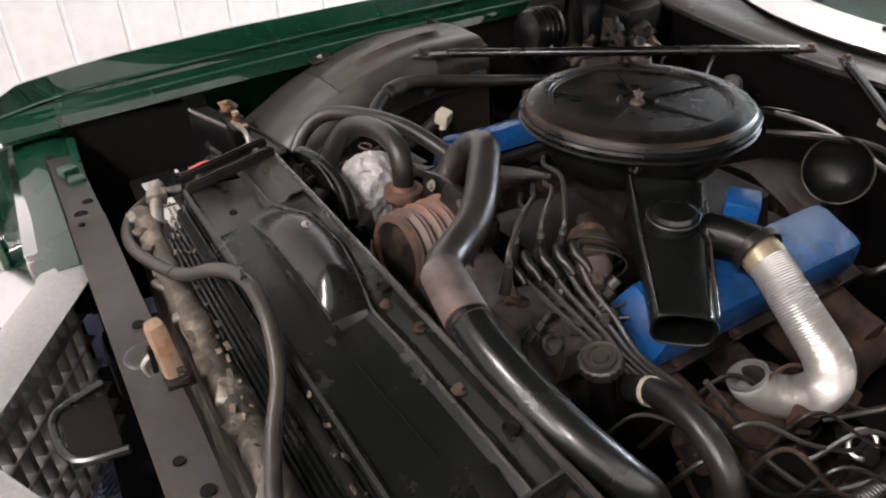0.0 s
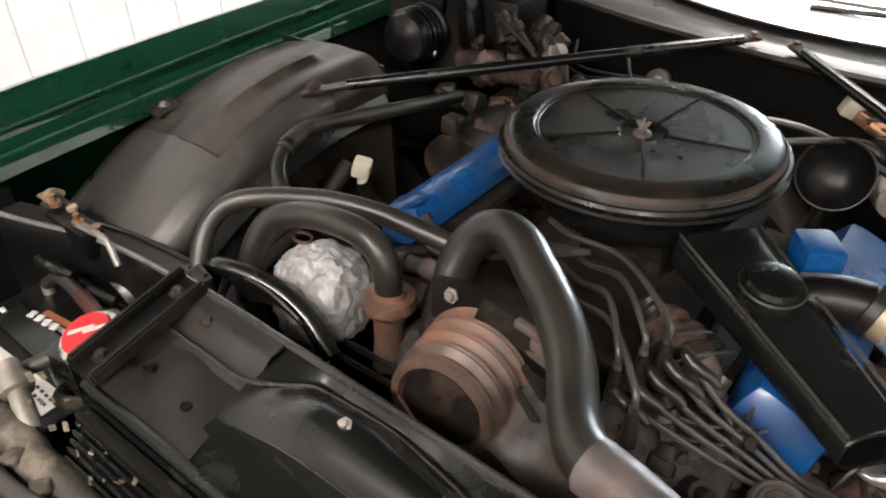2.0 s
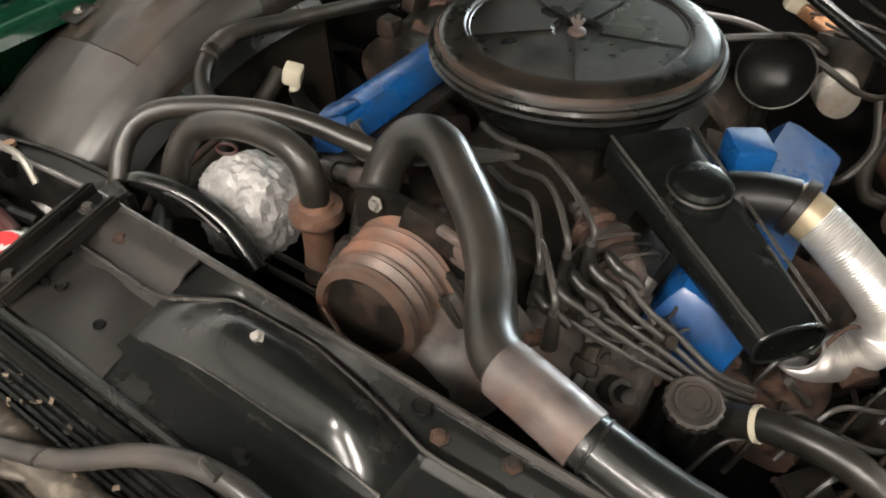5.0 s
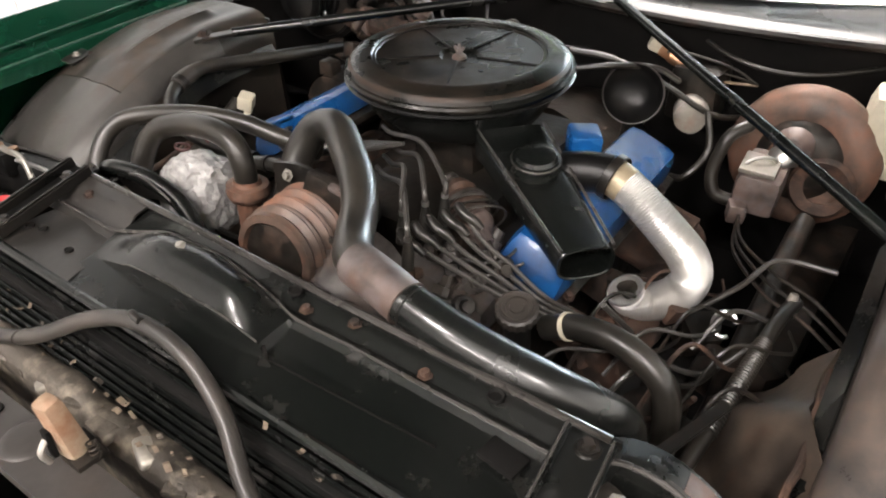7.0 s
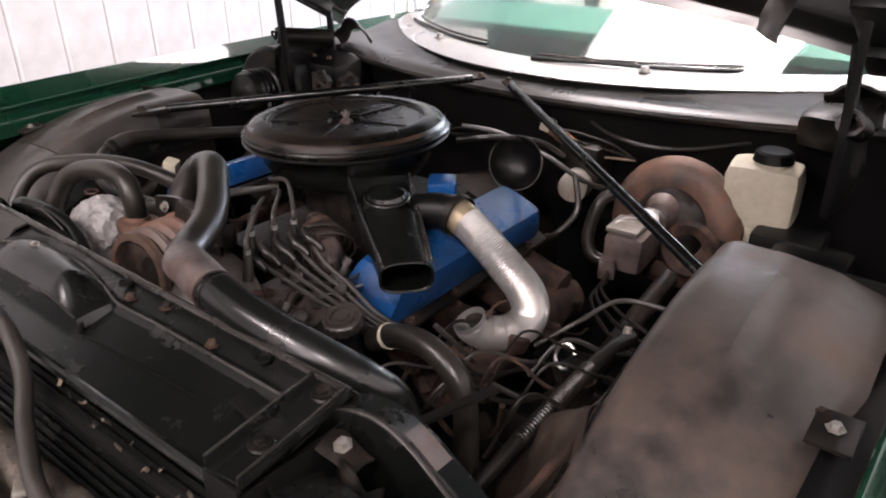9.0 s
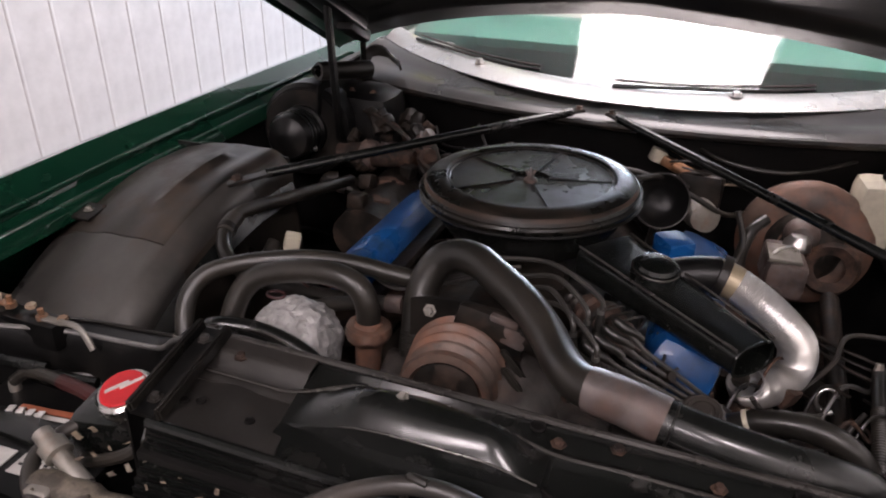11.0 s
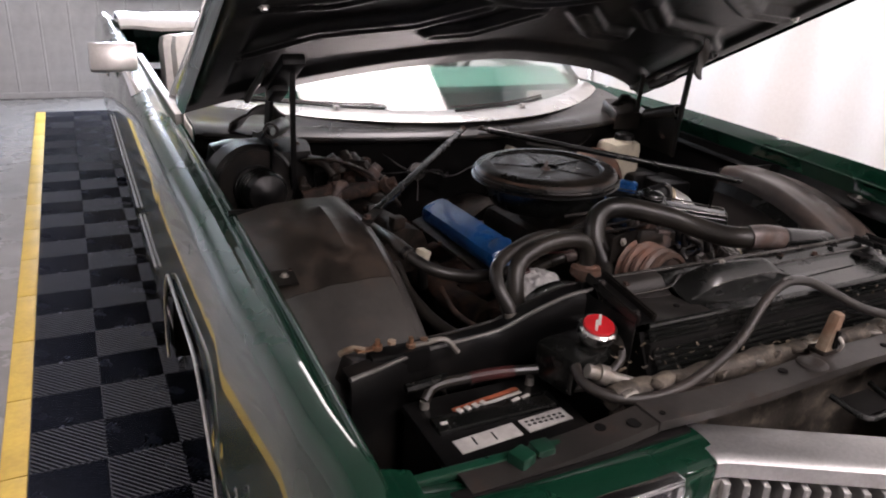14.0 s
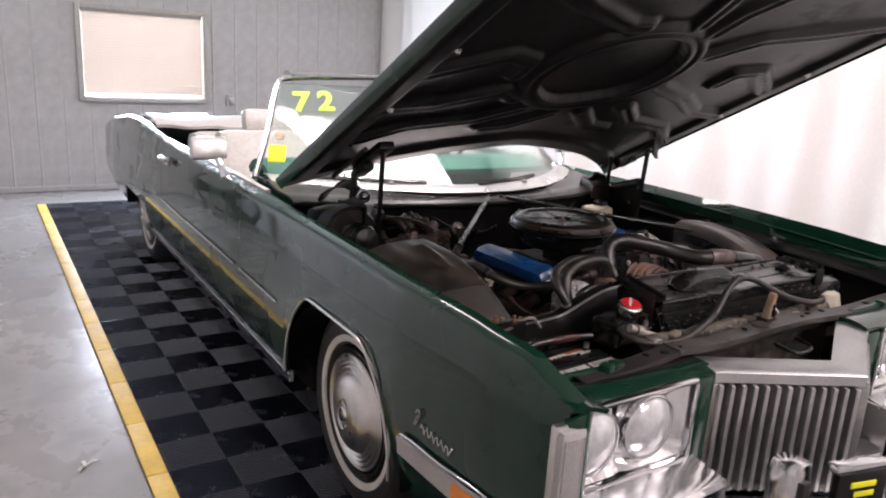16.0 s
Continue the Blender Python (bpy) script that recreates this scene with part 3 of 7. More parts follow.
def side(y0, y1, sx, x_in=0.82, flange=0.05, nu=None):
    """Outer skin of one side of the body from sill to inner upper edge."""
    nu = nu or max(int((y1 - y0) / 0.025), 6)

    def fn(u, v):
        y = lerp(y0, y1, u)
        w, zt, zl = half_w(y), z_top(y), z_low(y)
        k = v * 16
        zs = zt - 0.035
        if k <= 10:
            z = lerp(zl, zs, k / 10)
            x = w - float(np.interp(z, [0.28, 0.34, 0.40, 0.57, 0.60, 0.78, 0.9], [0.07, 0.03, 0.012, 0.0, 0.006, 0.012, 0.03]))
        elif k <= 14:
            a = (k - 10) / 4 * math.pi / 2
            xs = w - float(np.interp(zs, [0.28, 0.57, 0.78, 0.9], [0.07, 0.0, 0.012, 0.03]))
            x, z = xs - 0.045 * (1 - math.cos(a)), zs + 0.035 * math.sin(a)
        elif k <= 15:
            x, z = x_in, zt - 0.036 if x_in == 0.875 else z_in(y)
        else:
            x, z = x_in - 0.004, (zt - 0.036 if x_in == 0.875 else z_in(y)) - flange
        return (sx * x, y, z)
    return sheet(fn, nu, 16, 0.0)


for sx in (-1, 1):
    lip = 0.885
    fe = part("fender", side(-0.97, 0.885, sx, lip, 0.042, nu=80), PAINT, car, "dark green front fender")
    if sx > 0:
        part("drain_channel", sheet(lambda u, v: (sx * (lip - 0.004 - 0.045 * v), lerp(-0.95, 0.88, u), z_in(lerp(-0.95, 0.88, u)) - 0.040 - 0.03 * math.sin(v * 1.7)), 30, 6, 0.003), BLACK, fe, "black gutter inside the fender edge")
    else:
        part("drain_channel", sheet(lambda u, v: (sx * (lip - 0.003 - 0.040 * v), lerp(-0.95, 0.88, u), z_in(lerp(-0.95, 0.88, u)) - float(np.interp(v, [0, 0.25, 0.45, 0.6, 0.8, 1.0], [0.012, 0.026, 0.027, 0.021, 0.026, 0.050]))), 30, 16, 0.003), PAINT, fe, "green stepped gutter inside the fender edge")
    part("fender_tip", sheet(lambda u, v: (sx * lerp(0.852, half_w(-0.97) - 0.035 * (1 - v) ** 3, u), -0.97 - 0.015 * math.sin(u * 3.14), lerp(0.44, 0.795 - 0.02 * u * u, v)), 6, 8, 0.012), PAINT, fe)
    part("corner_cap", sheet(lambda u, v: (sx * lerp(0.81, 0.905, u), lerp(-0.985, -0.80, v), 0.772 + 0.022 * math.sin(u * 1.6) + 0.012 * v), 6, 6, 0.01), PAINT, fe)
    dr = part("door", side(0.89, 2.325, sx, 0.875, 0.06), PAINT, car, "dark green door, closed")
    part("quarter_panel", side(2.33, 4.58, sx, 0.875, 0.06), PAINT, car, "dark green rear quarter panel")
    arch = [(sx * (half_w(-0.03) + 0.001), -0.03 + 0.39 * math.cos(a), 0.345 + min(0.39 * math.sin(a), 0.338)) for a in np.linspace(0.02, math.pi - 0.02, 26)]
    part("arch_trim", tube(arch, 0.004, 8, 2), CHROME_D, fe)
    part("sill_trim", bar((sx * 0.962, 0.37, 0.312), (sx * 0.962, 2.78, 0.312), 0.016, 0.030), CHROME, car)
    part("side_trim", bar((sx * 1.001, 0.43, 0.588), (sx * 1.001, 0.86, 0.59), 0.006, 0.010), CHROME, fe)
    part("side_trim", bar((sx * 1.001, 0.93, 0.592), (sx * 1.001, 2.30, 0.597), 0.006, 0.010), CHROME, dr)
    hd = part("door_handle", box((sx * 1.018, 2.16, 0.845), (0.022, 0.16, 0.022), 0.007), CHROME, dr)
    part("handle_base", box((sx * 1.003, 2.16, 0.838), (0.012, 0.19, 0.035), 0.006), CHROME_D, hd)
    part("sill_moulding", bar((sx * 0.925, 1.20, z_top(1.2) + 0.001), (sx * 0.925, 2.30, z_top(2.3) + 0.001), 0.010, 0.006), CHROME_D, dr)
    part("edge_roll", tube([(sx * (lip + 0.001), y, z_in(y) + 0.001) for y in np.linspace(-0.93, 0.86, 12)], 0.005, 8, 3), PAINT, fe)
    part("door_seam", bar((sx * 0.999, 2.327, 0.42), (sx * 0.962, 2.327, 0.90), 0.006, 0.004), DARK, car)
    part("sill_panel", box((sx * 0.88, 1.4, 0.32), (0.06, 2.2, 0.10), 0.02), DARK, car)
part("floor_pan", box((0, 2.3, 0.33), (1.8, 4.0, 0.06), 0.02), DARK, car)
part("rear_deck", sheet(lambda u, v: (lerp(-0.81, 0.81, u), lerp(3.35, 4.58, v), 0.94 - 0.09 * v ** 2 + 0.02 * math.sin(math.pi * u)), 12, 10, 0.01), PAINT, car)
part("tail_panel", sheet(lambda u, v: (lerp(-0.89, 0.89, u), 4.575, lerp(0.50, 0.80, v)), 8, 6, 0.02), PAINT, car)

# wheels
def wheel(x, y, sx):
    m = disc_pose((x, y, 0.340), (sx, 0, 0))
    w = part("wheel", lathe([(0.19, -0.12), (0.21, -0.12), (0.21, 0.0), (0.19, 0.01)], m, 40), DARK, car)
    part("tyre", lathe([(0.20, -0.02), (0.235, 0.012), (0.29, 0.018), (0.322, 0.0), (0.338, -0.03), (0.340, -0.12), (0.328, -0.18), (0.25, -0.2)], m, 56), TYRE, w)
    part("whitewall", lathe([(0.226, 0.008), (0.228, 0.0125), (0.248, 0.0165), (0.250, 0.012)], m, 56), WHITEWALL, w, "cream whitewall ring")
    part("rim", lathe([(0.15, 0.0), (0.19, 0.004), (0.212, 0.012), (0.216, 0.006), (0.216, -0.02)], m, 56), BLACK, w)
    h = part("hubcap", lathe([(0, 0.052), (0.04, 0.05), (0.09, 0.043), (0.118, 0.032), (0.124, 0.024), (0.13, 0.016), (0.14, 0.021), (0.146, 0.014), (0.155, 0.020), (0.161, 0.013), (0.17, 0.018), (0.178, 0.010), (0.186, 0.013), (0.192, 0.005)], m, 56), CHROME_D, w, "brushed steel wheel cover")
    part("emblem", lathe([(0, 0.058), (0.022, 0.056), (0.026, 0.05), (0.028, 0.048)], m, 24), CHROME, h)
    part("emblem_wreath", tube([m @ Vector((0.032 * math.cos(a), 0.05 * math.sin(a), 0.052)) for a in np.linspace(0.6, 5.7, 14)], 0.004, 6, 2), CHROME_D, h)
    return w


for sx in (-1, 1):
    wheel(sx * 0.885, -0.005, sx)
    wheel(sx * 0.90, 3.17, sx)
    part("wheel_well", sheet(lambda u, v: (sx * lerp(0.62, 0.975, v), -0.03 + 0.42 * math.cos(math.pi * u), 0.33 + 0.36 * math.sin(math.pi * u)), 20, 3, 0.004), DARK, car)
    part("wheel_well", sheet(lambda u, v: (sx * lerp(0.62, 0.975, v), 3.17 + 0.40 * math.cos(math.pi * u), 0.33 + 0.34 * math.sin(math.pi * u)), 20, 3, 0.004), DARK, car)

# front end
def front_side(sx):
    part("header_panel", sheet(lambda u, v: (sx * lerp(0.865, 0.335, u), lerp(-0.895, -0.79, v), 0.738 + 0.012 * math.sin(v * 3.0) + 0.03 * (1 - u) ** 4), 14, 6, 0.014), PAINT, car)
    part("header_ledge", box((sx * 0.62, -0.792, 0.760), (0.40, 0.016, 0.014), 0.004, (0, 0, sx * 1.0)), PAINT_IN, car, "green painted ledge behind the headlight panel")
    part("lamp_pillar", box((sx * 0.385, -0.880, 0.605), (0.072, 0.04, 0.26), 0.012), PAINT, car)
    part("corner_post", box((sx * 0.866, -0.905, 0.615), (0.028, 0.15, 0.30), 0.010), PAINT, car)
    part("lamp_bucket", box((sx * 0.60, -0.815, 0.63), (0.40, 0.030, 0.19), 0.010), PAINT_IN, car, "green painted headlight bucket")
    for k, (bx, by) in enumerate(((0.60, -0.80), (0.64, -0.81))):
        part("bracket", box((sx * bx, by, 0.765), (0.03, 0.03, 0.022 + 0.01 * k), 0.005, (0, 0, 20 * k)), PAINT_IN, car)
    bz = part("headlight_bezel", sheet(lambda u, v: (sx * lerp(0.838, 0.432, u), -0.890 + 0.024 * min(1, 8 * min(u, 1 - u), 8 * min(v, 1 - v)) + 0.010 * math.exp(-(((u - 0.5) / 0.05) ** 2)), lerp(0.535, 0.732, v)), 40, 20, 0.004), CHROME_CR, car, "bright chrome twin headlight surround")
    for c, s in (((0.635, -0.898, 0.736), (0.424, 0.022, 0.012)), ((0.635, -0.898, 0.531), (0.424, 0.022, 0.012)), ((0.843, -0.898, 0.633), (0.012, 0.022, 0.193)), ((0.426, -0.898, 0.633), (0.012, 0.022, 0.193))):
        part("bezel_rim", box((sx * c[0], c[1], c[2]), s, 0.004), CHROME, bz)
    for lx in (0.742, 0.560):
        m = disc_pose((sx * lx, -0.884, 0.635), (0, -1, 0))
        hl = part("headlight", lathe([(0, -0.045), (0.03, -0.04), (0.058, -0.02), (0.074, -0.006)], m, 36), CHROME, car, "round sealed headlight")
        part("lens", lathe([(0, 0.028), (0.03, 0.026), (0.058, 0.017), (0.076, 0.006), (0.079, 0.0), (0.074, -0.004)], m, 40), LENS_W, hl, "bright pressed glass lens")
        part("ring", lathe([(0.078, 0.0), (0.079, 0.007), (0.083, 0.006), (0.085, -0.006), (0.078, -0.01)], m, 40), CHROME, hl)
    cl = part("corner_lamp", box((sx * 0.905, -0.984, 0.615), (0.066, 0.034, 0.30), 0.014), LAMP_W, car, "tall frosted corner lamp")
    for k in range(8):
        part("rib", box((sx * (0.881 + 0.0069 * k), -1.0012, 0.615), (0.0022, 0.0024, 0.262), 0), LAMP_W, cl, smooth=0)
    part("lamp_frame", box((sx * 0.905, -0.975, 0.615), (0.076, 0.02, 0.315), 0.008), CHROME_D, cl)
    mk = part("marker_lamp", sheet(lambda u, v: (sx * (half_w(lerp(-0.47, -0.815, u)) + 0.006), lerp(-0.47, -0.815, u), lerp(lerp(0.466, 0.455, u), lerp(0.510, 0.512, u), v)), 10, 3, 0.010 * sx), LAMP_W, car, "long chrome-framed side marker lamp")
    part("amber_end", sheet(lambda u, v: (sx * (half_w(lerp(-0.70, -0.805, u)) + 0.009), lerp(-0.70, -0.805, u), lerp(0.462, 0.507, v)), 4, 3, 0.008 * sx), AMBER, mk)
    rim = [(-0.465, 0.462), (-0.467, 0.513), (-0.64, 0.516), (-0.82, 0.515), (-0.825, 0.452), (-0.64, 0.457), (-0.465, 0.462)]
    part("marker_rim", tube([(sx * (half_w(y) + 0.006), y, z) for y, z in rim], 0.0035, 6, 3), CHROME, mk)
    w = lambda a: (sx * (half_w(-0.55 - a * 0.13) + 0.004), -0.552 - a * 0.128, 0.572 - 0.008 * a + 0.009 * math.sin(a * 40) + 0.004 * math.sin(a * 97))
    part("badge", tube([w(a) for a in np.linspace(0, 1, 60)], 0.0013, 5, 2), CHROME_D, car, "curled chrome script badge drawn as a wavy line")
    part("badge_initial", tube([(sx * (half_w(-0.54) + 0.004), -0.535 + 0.010 * math.cos(a) + 0.002 * a / 6, 0.590 + 0.022 * math.sin(a * 0.8)) for a in np.linspace(0.6, 8.2, 28)], 0.0016, 5, 2), CHROME_D, car)


for sx in (-1, 1):
    front_side(sx)
    part("front_apron", box((sx * 0.80, -0.845, 0.58), (0.14, 0.020, 0.34), 0.004), DARK, car)

NOSE = -1.07
def g_y(x):
    return lerp(NOSE, -0.885, min(abs(x) / 0.34, 1))


grille = part("grille_header", sheet(lambda u, v: (lerp(-0.35, 0.35, u), g_y(lerp(-0.35, 0.35, u)) + lerp(-0.012, 0.085, max(v - 0.35, 0) / 0.65), lerp(0.712, 0.742, min(v / 0.35, 1)) + (0.006 * math.sin((v - 0.35) * 4) if v > 0.35 else 0)), 40, 10, 0.004), HEADER, car, "satin chrome pointed grille header")
for sx in (-1, 1):
    part("grille_side", box((sx * 0.343, -0.885, 0.56), (0.022, 0.03, 0.30), 0.006), CHROME_D, grille)
    for k in range(13):
        x = sx * (0.012 + 0.026 * k)
        part("bar", box((x, g_y(x) + 0.006, 0.562), (0.0120, 0.056, 0.292), 0.004, (0, 0, sx * 28)), GRILLE, grille)
    for z in (0.44, 0.48, 0.52, 0.57, 0.62, 0.665):
        part("cross_bar", bar((sx * 0.005, g_y(0) + 0.028, z), (sx * 0.335, g_y(0.335) + 0.028, z), 0.030, 0.003, 0.001), GRILLE, grille)
part("grille_foot", sheet(lambda u, v: (lerp(-0.35, 0.35, u), g_y(lerp(-0.35, 0.35, u)) - 0.01 + 0.04 * v, 0.412 + 0.012 * math.sin(v * 3)), 30, 4, 0.01), CHROME, grille)

def skin_along(line, prof):
    """A chrome skin that follows a plan line with a profile of (outward, height)."""
    bl = spline([(x, y, 0) for x, y in line], 5)
    vs = np.linspace(0, 1, len(prof))

    def fn(u, v):
        i = u * (len(bl) - 1)
        a = bl[int(i)].lerp(bl[min(int(i) + 1, len(bl) - 1)], i - int(i))
        t = bl[min(int(i) + 1, len(bl) - 1)] - bl[max(int(i) - 1, 0)]
        n = Vector((t.y, -t.x, 0)).normalized()
        pr = prof_at(a.x, prof)
        o, z = float(np.interp(v, vs, [p[0] for p in pr])), float(np.interp(v, vs, [p[1] for p in pr]))
        return (a.x + n.x * o, a.y + n.y * o, z)
    return sheet(fn, 50, 18, 0.003)


def prof_at(x, prof):
    d = 0.085 * min(max((abs(x) - 0.82) / 0.08, 0), 1)
    return [(o, z - d * min(max((z - 0.40) / 0.08, 0), 1)) for o, z in prof]


WING = [(-0.03, 0.30), (0.0, 0.32), (0.012, 0.38), (0.006, 0.47), (0.010, 0.498), (0.0, 0.512), (-0.035, 0.516), (-0.07, 0.523), (-0.10, 0.530)]
wing_line = [(-1.005, -0.66), (-1.005, -0.80), (-0.985, -0.93), (-0.93, -0.995), (-0.80, -1.01), (-0.6, -1.005), (-0.39, -0.995)]
bumper = part("bumper", skin_along([(-0.40, -0.97), (-0.2, -1.09), (0.0, -1.17), (0.2, -1.09), (0.40, -0.97)], [(-0.06, 0.28), (0.0, 0.29), (0.012, 0.33), (0.006, 0.385), (-0.03, 0.398), (-0.09, 0.402)]), CHROME, car, "heavy chrome front bumper")
part("bumper_wing", skin_along(wing_line, WING), CHROME, bumper)
part("bumper_wing", skin_along([(-x, y) for x, y in wing_line[::-1]], WING), CHROME, bumper)
for sx in (-1, 1):
    part("wing_end", box((sx * 0.393, -0.945, 0.41), (0.006, 0.09, 0.20), 0.002), CHROME_D, bumper)
    gd = part("bumper_guard", box((sx * 0.285, -1.09, 0.45), (0.080, 0.075, 0.28), 0.022), CHROME, bumper)
    part("guard_pad", box((sx * 0.285, -1.131, 0.44), (0.032, 0.018, 0.22), 0.008), RUBBER, gd)
plate = part("sign_plate", box((-0.155, -1.185, 0.505), (0.15, 0.02, 0.14), 0.006, (0, 0, -14)), BLACK, car, "small black sign with yellow marks")
for k in range(4):
    part("mark", box((-0.158 + 0.008 * (k % 2), -1.1965, 0.545 - 0.026 * k), (0.075 - 0.015 * (k % 3), 0.004, 0.014), 0.001, (0, 0, -14)), NOTE, plate)
part("sign_top", box((-0.155, -1.175, 0.585), (0.16, 0.035, 0.022), 0.006, (0, 0, -14)), CHROME, plate)

# windscreen, cowl, wipers
def w_base(x):
    return 0.63 + 0.46 * (x / 0.82) ** 2


def cowl_front(x):
    return 0.47 + 0.20 * (x / 0.82) ** 2


part("cowl", sheet(lambda u, v: (lerp(-0.84, 0.84, u), lerp(cowl_front(lerp(-0.84, 0.84, u)), w_base(lerp(-0.84, 0.84, u)), v), 0.885 + 0.035 * v ** 0.6 + 0.004 * math.sin(v * 12)), 40, 10, 0.012), COWL, car, "dark cowl panel below the windscreen")
part("cowl_lip", tube([(x, cowl_front(x) - 0.004, 0.884) for x in np.linspace(-0.82, 0.82, 17)], 0.010, 8, 2), BLACK_WORN, car, "rubber cowl seal")
ws = part("windscreen", sheet(lambda u, v: (lerp(-0.82, 0.82, u) * lerp(1, 0.76, v), lerp(w_base(lerp(-0.82, 0.82, u)), 1.36 + 0.10 * (2 * u - 1) ** 2, v) - 0.03 * math.sin(v * math.pi), lerp(0.918, 1.295, v)), 30, 14, 0.005), WSGLASS, car, "curved glass windscreen", 60)
ws.visible_shadow = False
fr = [(-0.845, 1.13, 0.905), (-0.735, 1.28, 1.09), (-0.635, 1.44, 1.275), (-0.56, 1.49, 1.315), (-0.3, 1.39, 1.335), (0, 1.36, 1.34), (0.3, 1.39, 1.335), (0.56, 1.49, 1.315), (0.635, 1.44, 1.275), (0.735, 1.28, 1.09), (0.845, 1.13, 0.905)]
wf = part("windscreen_frame", tube(fr, [0.015, 0.013, 0.013, 0.013, 0.013, 0.013, 0.013, 0.013, 0.013, 0.013, 0.015], 10, 5), FRAME, car, "dull bright metal windscreen frame")
part("header_rail", sheet(lambda u, v: (lerp(-0.55, 0.55, u), 1.37 + 0.12 * (2 * u - 1) ** 2 + 0.10 * v, 1.335 + 0.016 * math.sin(v * 3.0)), 16, 5, 0.010), FRAME, wf)
part("base_trim", sheet(lambda u, v: (lerp(-0.82, 0.82, u), w_base(lerp(-0.82, 0.82, u)) - 0.100 + 0.110 * v, 0.918 + 0.017 * math.sin(v * 2.2)), 40, 6, 0.004), CHROME_D, car, "bright metal trim along the windscreen base")
for x0, x1 in ((-0.68, -0.24), (-0.04, 0.40)):
    xs = np.linspace(x0, x1, 6)
    wi = part("wiper", tube([(x, w_base(x) - 0.030 + 0.012 * k, 0.938 + 0.003 * math.sin(k)) for k, x in enumerate(xs)], 0.005, 6, 3), BLACK, car)
    part("blade", tube([(x, w_base(x) + 0.004 + 0.006 * k, 0.944) for k, x in enumerate(xs)], 0.0035, 6, 3), RUBBER, wi)
    xp = lerp(x0, x1, 0.62)
    bolt((xp, w_base(xp) - 0.035, 0.938), 0.010, wi, material=CHROME_D, name="pivot")

# interior
dash = part("dashboard", sheet(lambda u, v: (lerp(-0.78, 0.78, u), lerp(1.12, 1.42, v), 0.915 + 0.05 * math.sin(v * 2.6) - 0.03 * v ** 6), 20, 10, 0.03), GREEN_VINYL, car, "dark green padded dashboard")
part("dash_front", box((0, 1.42, 0.78), (1.5, 0.06, 0.26), 0.03), GREEN_VINYL, dash)
sw = disc_pose((0.38, 1.62, 0.98), (0, 0.85, 0.5))
st = part("steering_wheel", tube([sw @ Vector((0.19 * math.cos(a), 0.19 * math.sin(a), 0)) for a in np.linspace(0, 2 * math.pi, 29)], 0.012, 8, 2), RUBBER_D, car, "thin dark steering wheel")
part("hub", lathe([(0, 0.02), (0.05, 0.015), (0.06, -0.01), (0.03, -0.1), (0, -0.1)], sw, 20), BLACK, st)
for a in (0.3, math.pi - 0.3):
    part("spoke", bar(sw @ Vector((0.04 * math.cos(a), 0.04 * math.sin(a), 0)), sw @ Vector((0.19 * math.cos(a), 0.19 * math.sin(a), 0)), 0.03, 0.008), CHROME_D, st)
for sx in (-1, 1):
    s0 = part("front_seat", box((sx * 0.38, 1.95, 0.55), (0.68, 0.55, 0.20), 0.06), WHITE_VINYL, car, "white leather front seat")
    part("backrest", box((sx * 0.38, 2.22, 0.78), (0.66, 0.16, 0.42), 0.06, (-12, 0, 0)), WHITE_VINYL, s0)
    part("headrest", box((sx * 0.38, 2.29, 1.04), (0.32, 0.10, 0.13), 0.045, (-10, 0, 0)), WHITE_VINYL, s0)
    part("door_card", box((sx * 0.85, 1.62, 0.74), (0.03, 1.35, 0.30), 0.012), WHITE_VINYL, car)
part("rear_seat", box((0, 2.86, 0.70), (1.4, 0.20, 0.42), 0.06, (-10, 0, 0)), WHITE_VINYL, car, "white leather rear bench")
part("boot_cover", sheet(lambda u, v: (lerp(-0.885, 0.885, u), lerp(2.92, 3.46, v), 0.935 + 0.042 * math.sin(math.pi * v) ** 0.6 + 0.004 * math.sin(u * 40) + 0.012 * abs(2 * u - 1) ** 3), 40, 12, 0.02), WHITE_VINYL, car, "white vinyl cover over the folded roof")
for sx in (-1, 1):
    mi = part("mirror", box((sx * 1.012, 1.24, 1.022), (0.150, 0.060, 0.094), 0.014, (-15, 0, 0)), CHROME_D, car, "chrome door mirror")
    part("stalk", tube([(sx * 0.95, 1.20, 0.905), (sx * 0.965, 1.215, 0.945), (sx * 0.975, 1.23, 0.985)], [0.022, 0.014, 0.016], 10, 5), CHROME, mi)
    part("glass", box((sx * 1.012, 1.271, 1.014), (0.13, 0.004, 0.072), 0.001, (-15, 0, 0)), CHROME, mi)


def on_screen(x, v, lift=0.012):
    """A place just outside the windscreen."""
    y = lerp(w_base(x), 1.36 + 0.10 * (x / 0.82) ** 2, v) - 0.03 * math.sin(v * math.pi)
    return Vector((x * lerp(1, 0.76, v), y, lerp(0.918, 1.295, v))) + lift * Vector((-0.2, -0.5, 0.85))


for ch, x, v in (("7", -0.70, 0.74), ("2", -0.575, 0.76)):
    cu = bpy.data.curves.new("digit", "FONT")
    cu.body, cu.size, cu.extrude, cu.offset = ch, 0.15, 0.002, 0.006
    cu.align_x = "CENTER"
    tmp = new("digit_tmp", cu)
    me = bpy.data.meshes.new_from_object(tmp)
    bpy.data.objects.remove(tmp)
    c = on_screen(x, v, 0.03)
    me.transform(pose(c.x, c.y, c.z, 48, 0, -14) @ pose(0, -0.05, 0))
    me.materials.append(NEON)
    ob = new("digit", me)
    ob.parent, ob.matrix_parent_inverse = car, Matrix.Translation(-car.location)
    tagged(ob, "hand-painted neon yellow numeral on the windscreen")
c = on_screen(-0.79, 0.22)
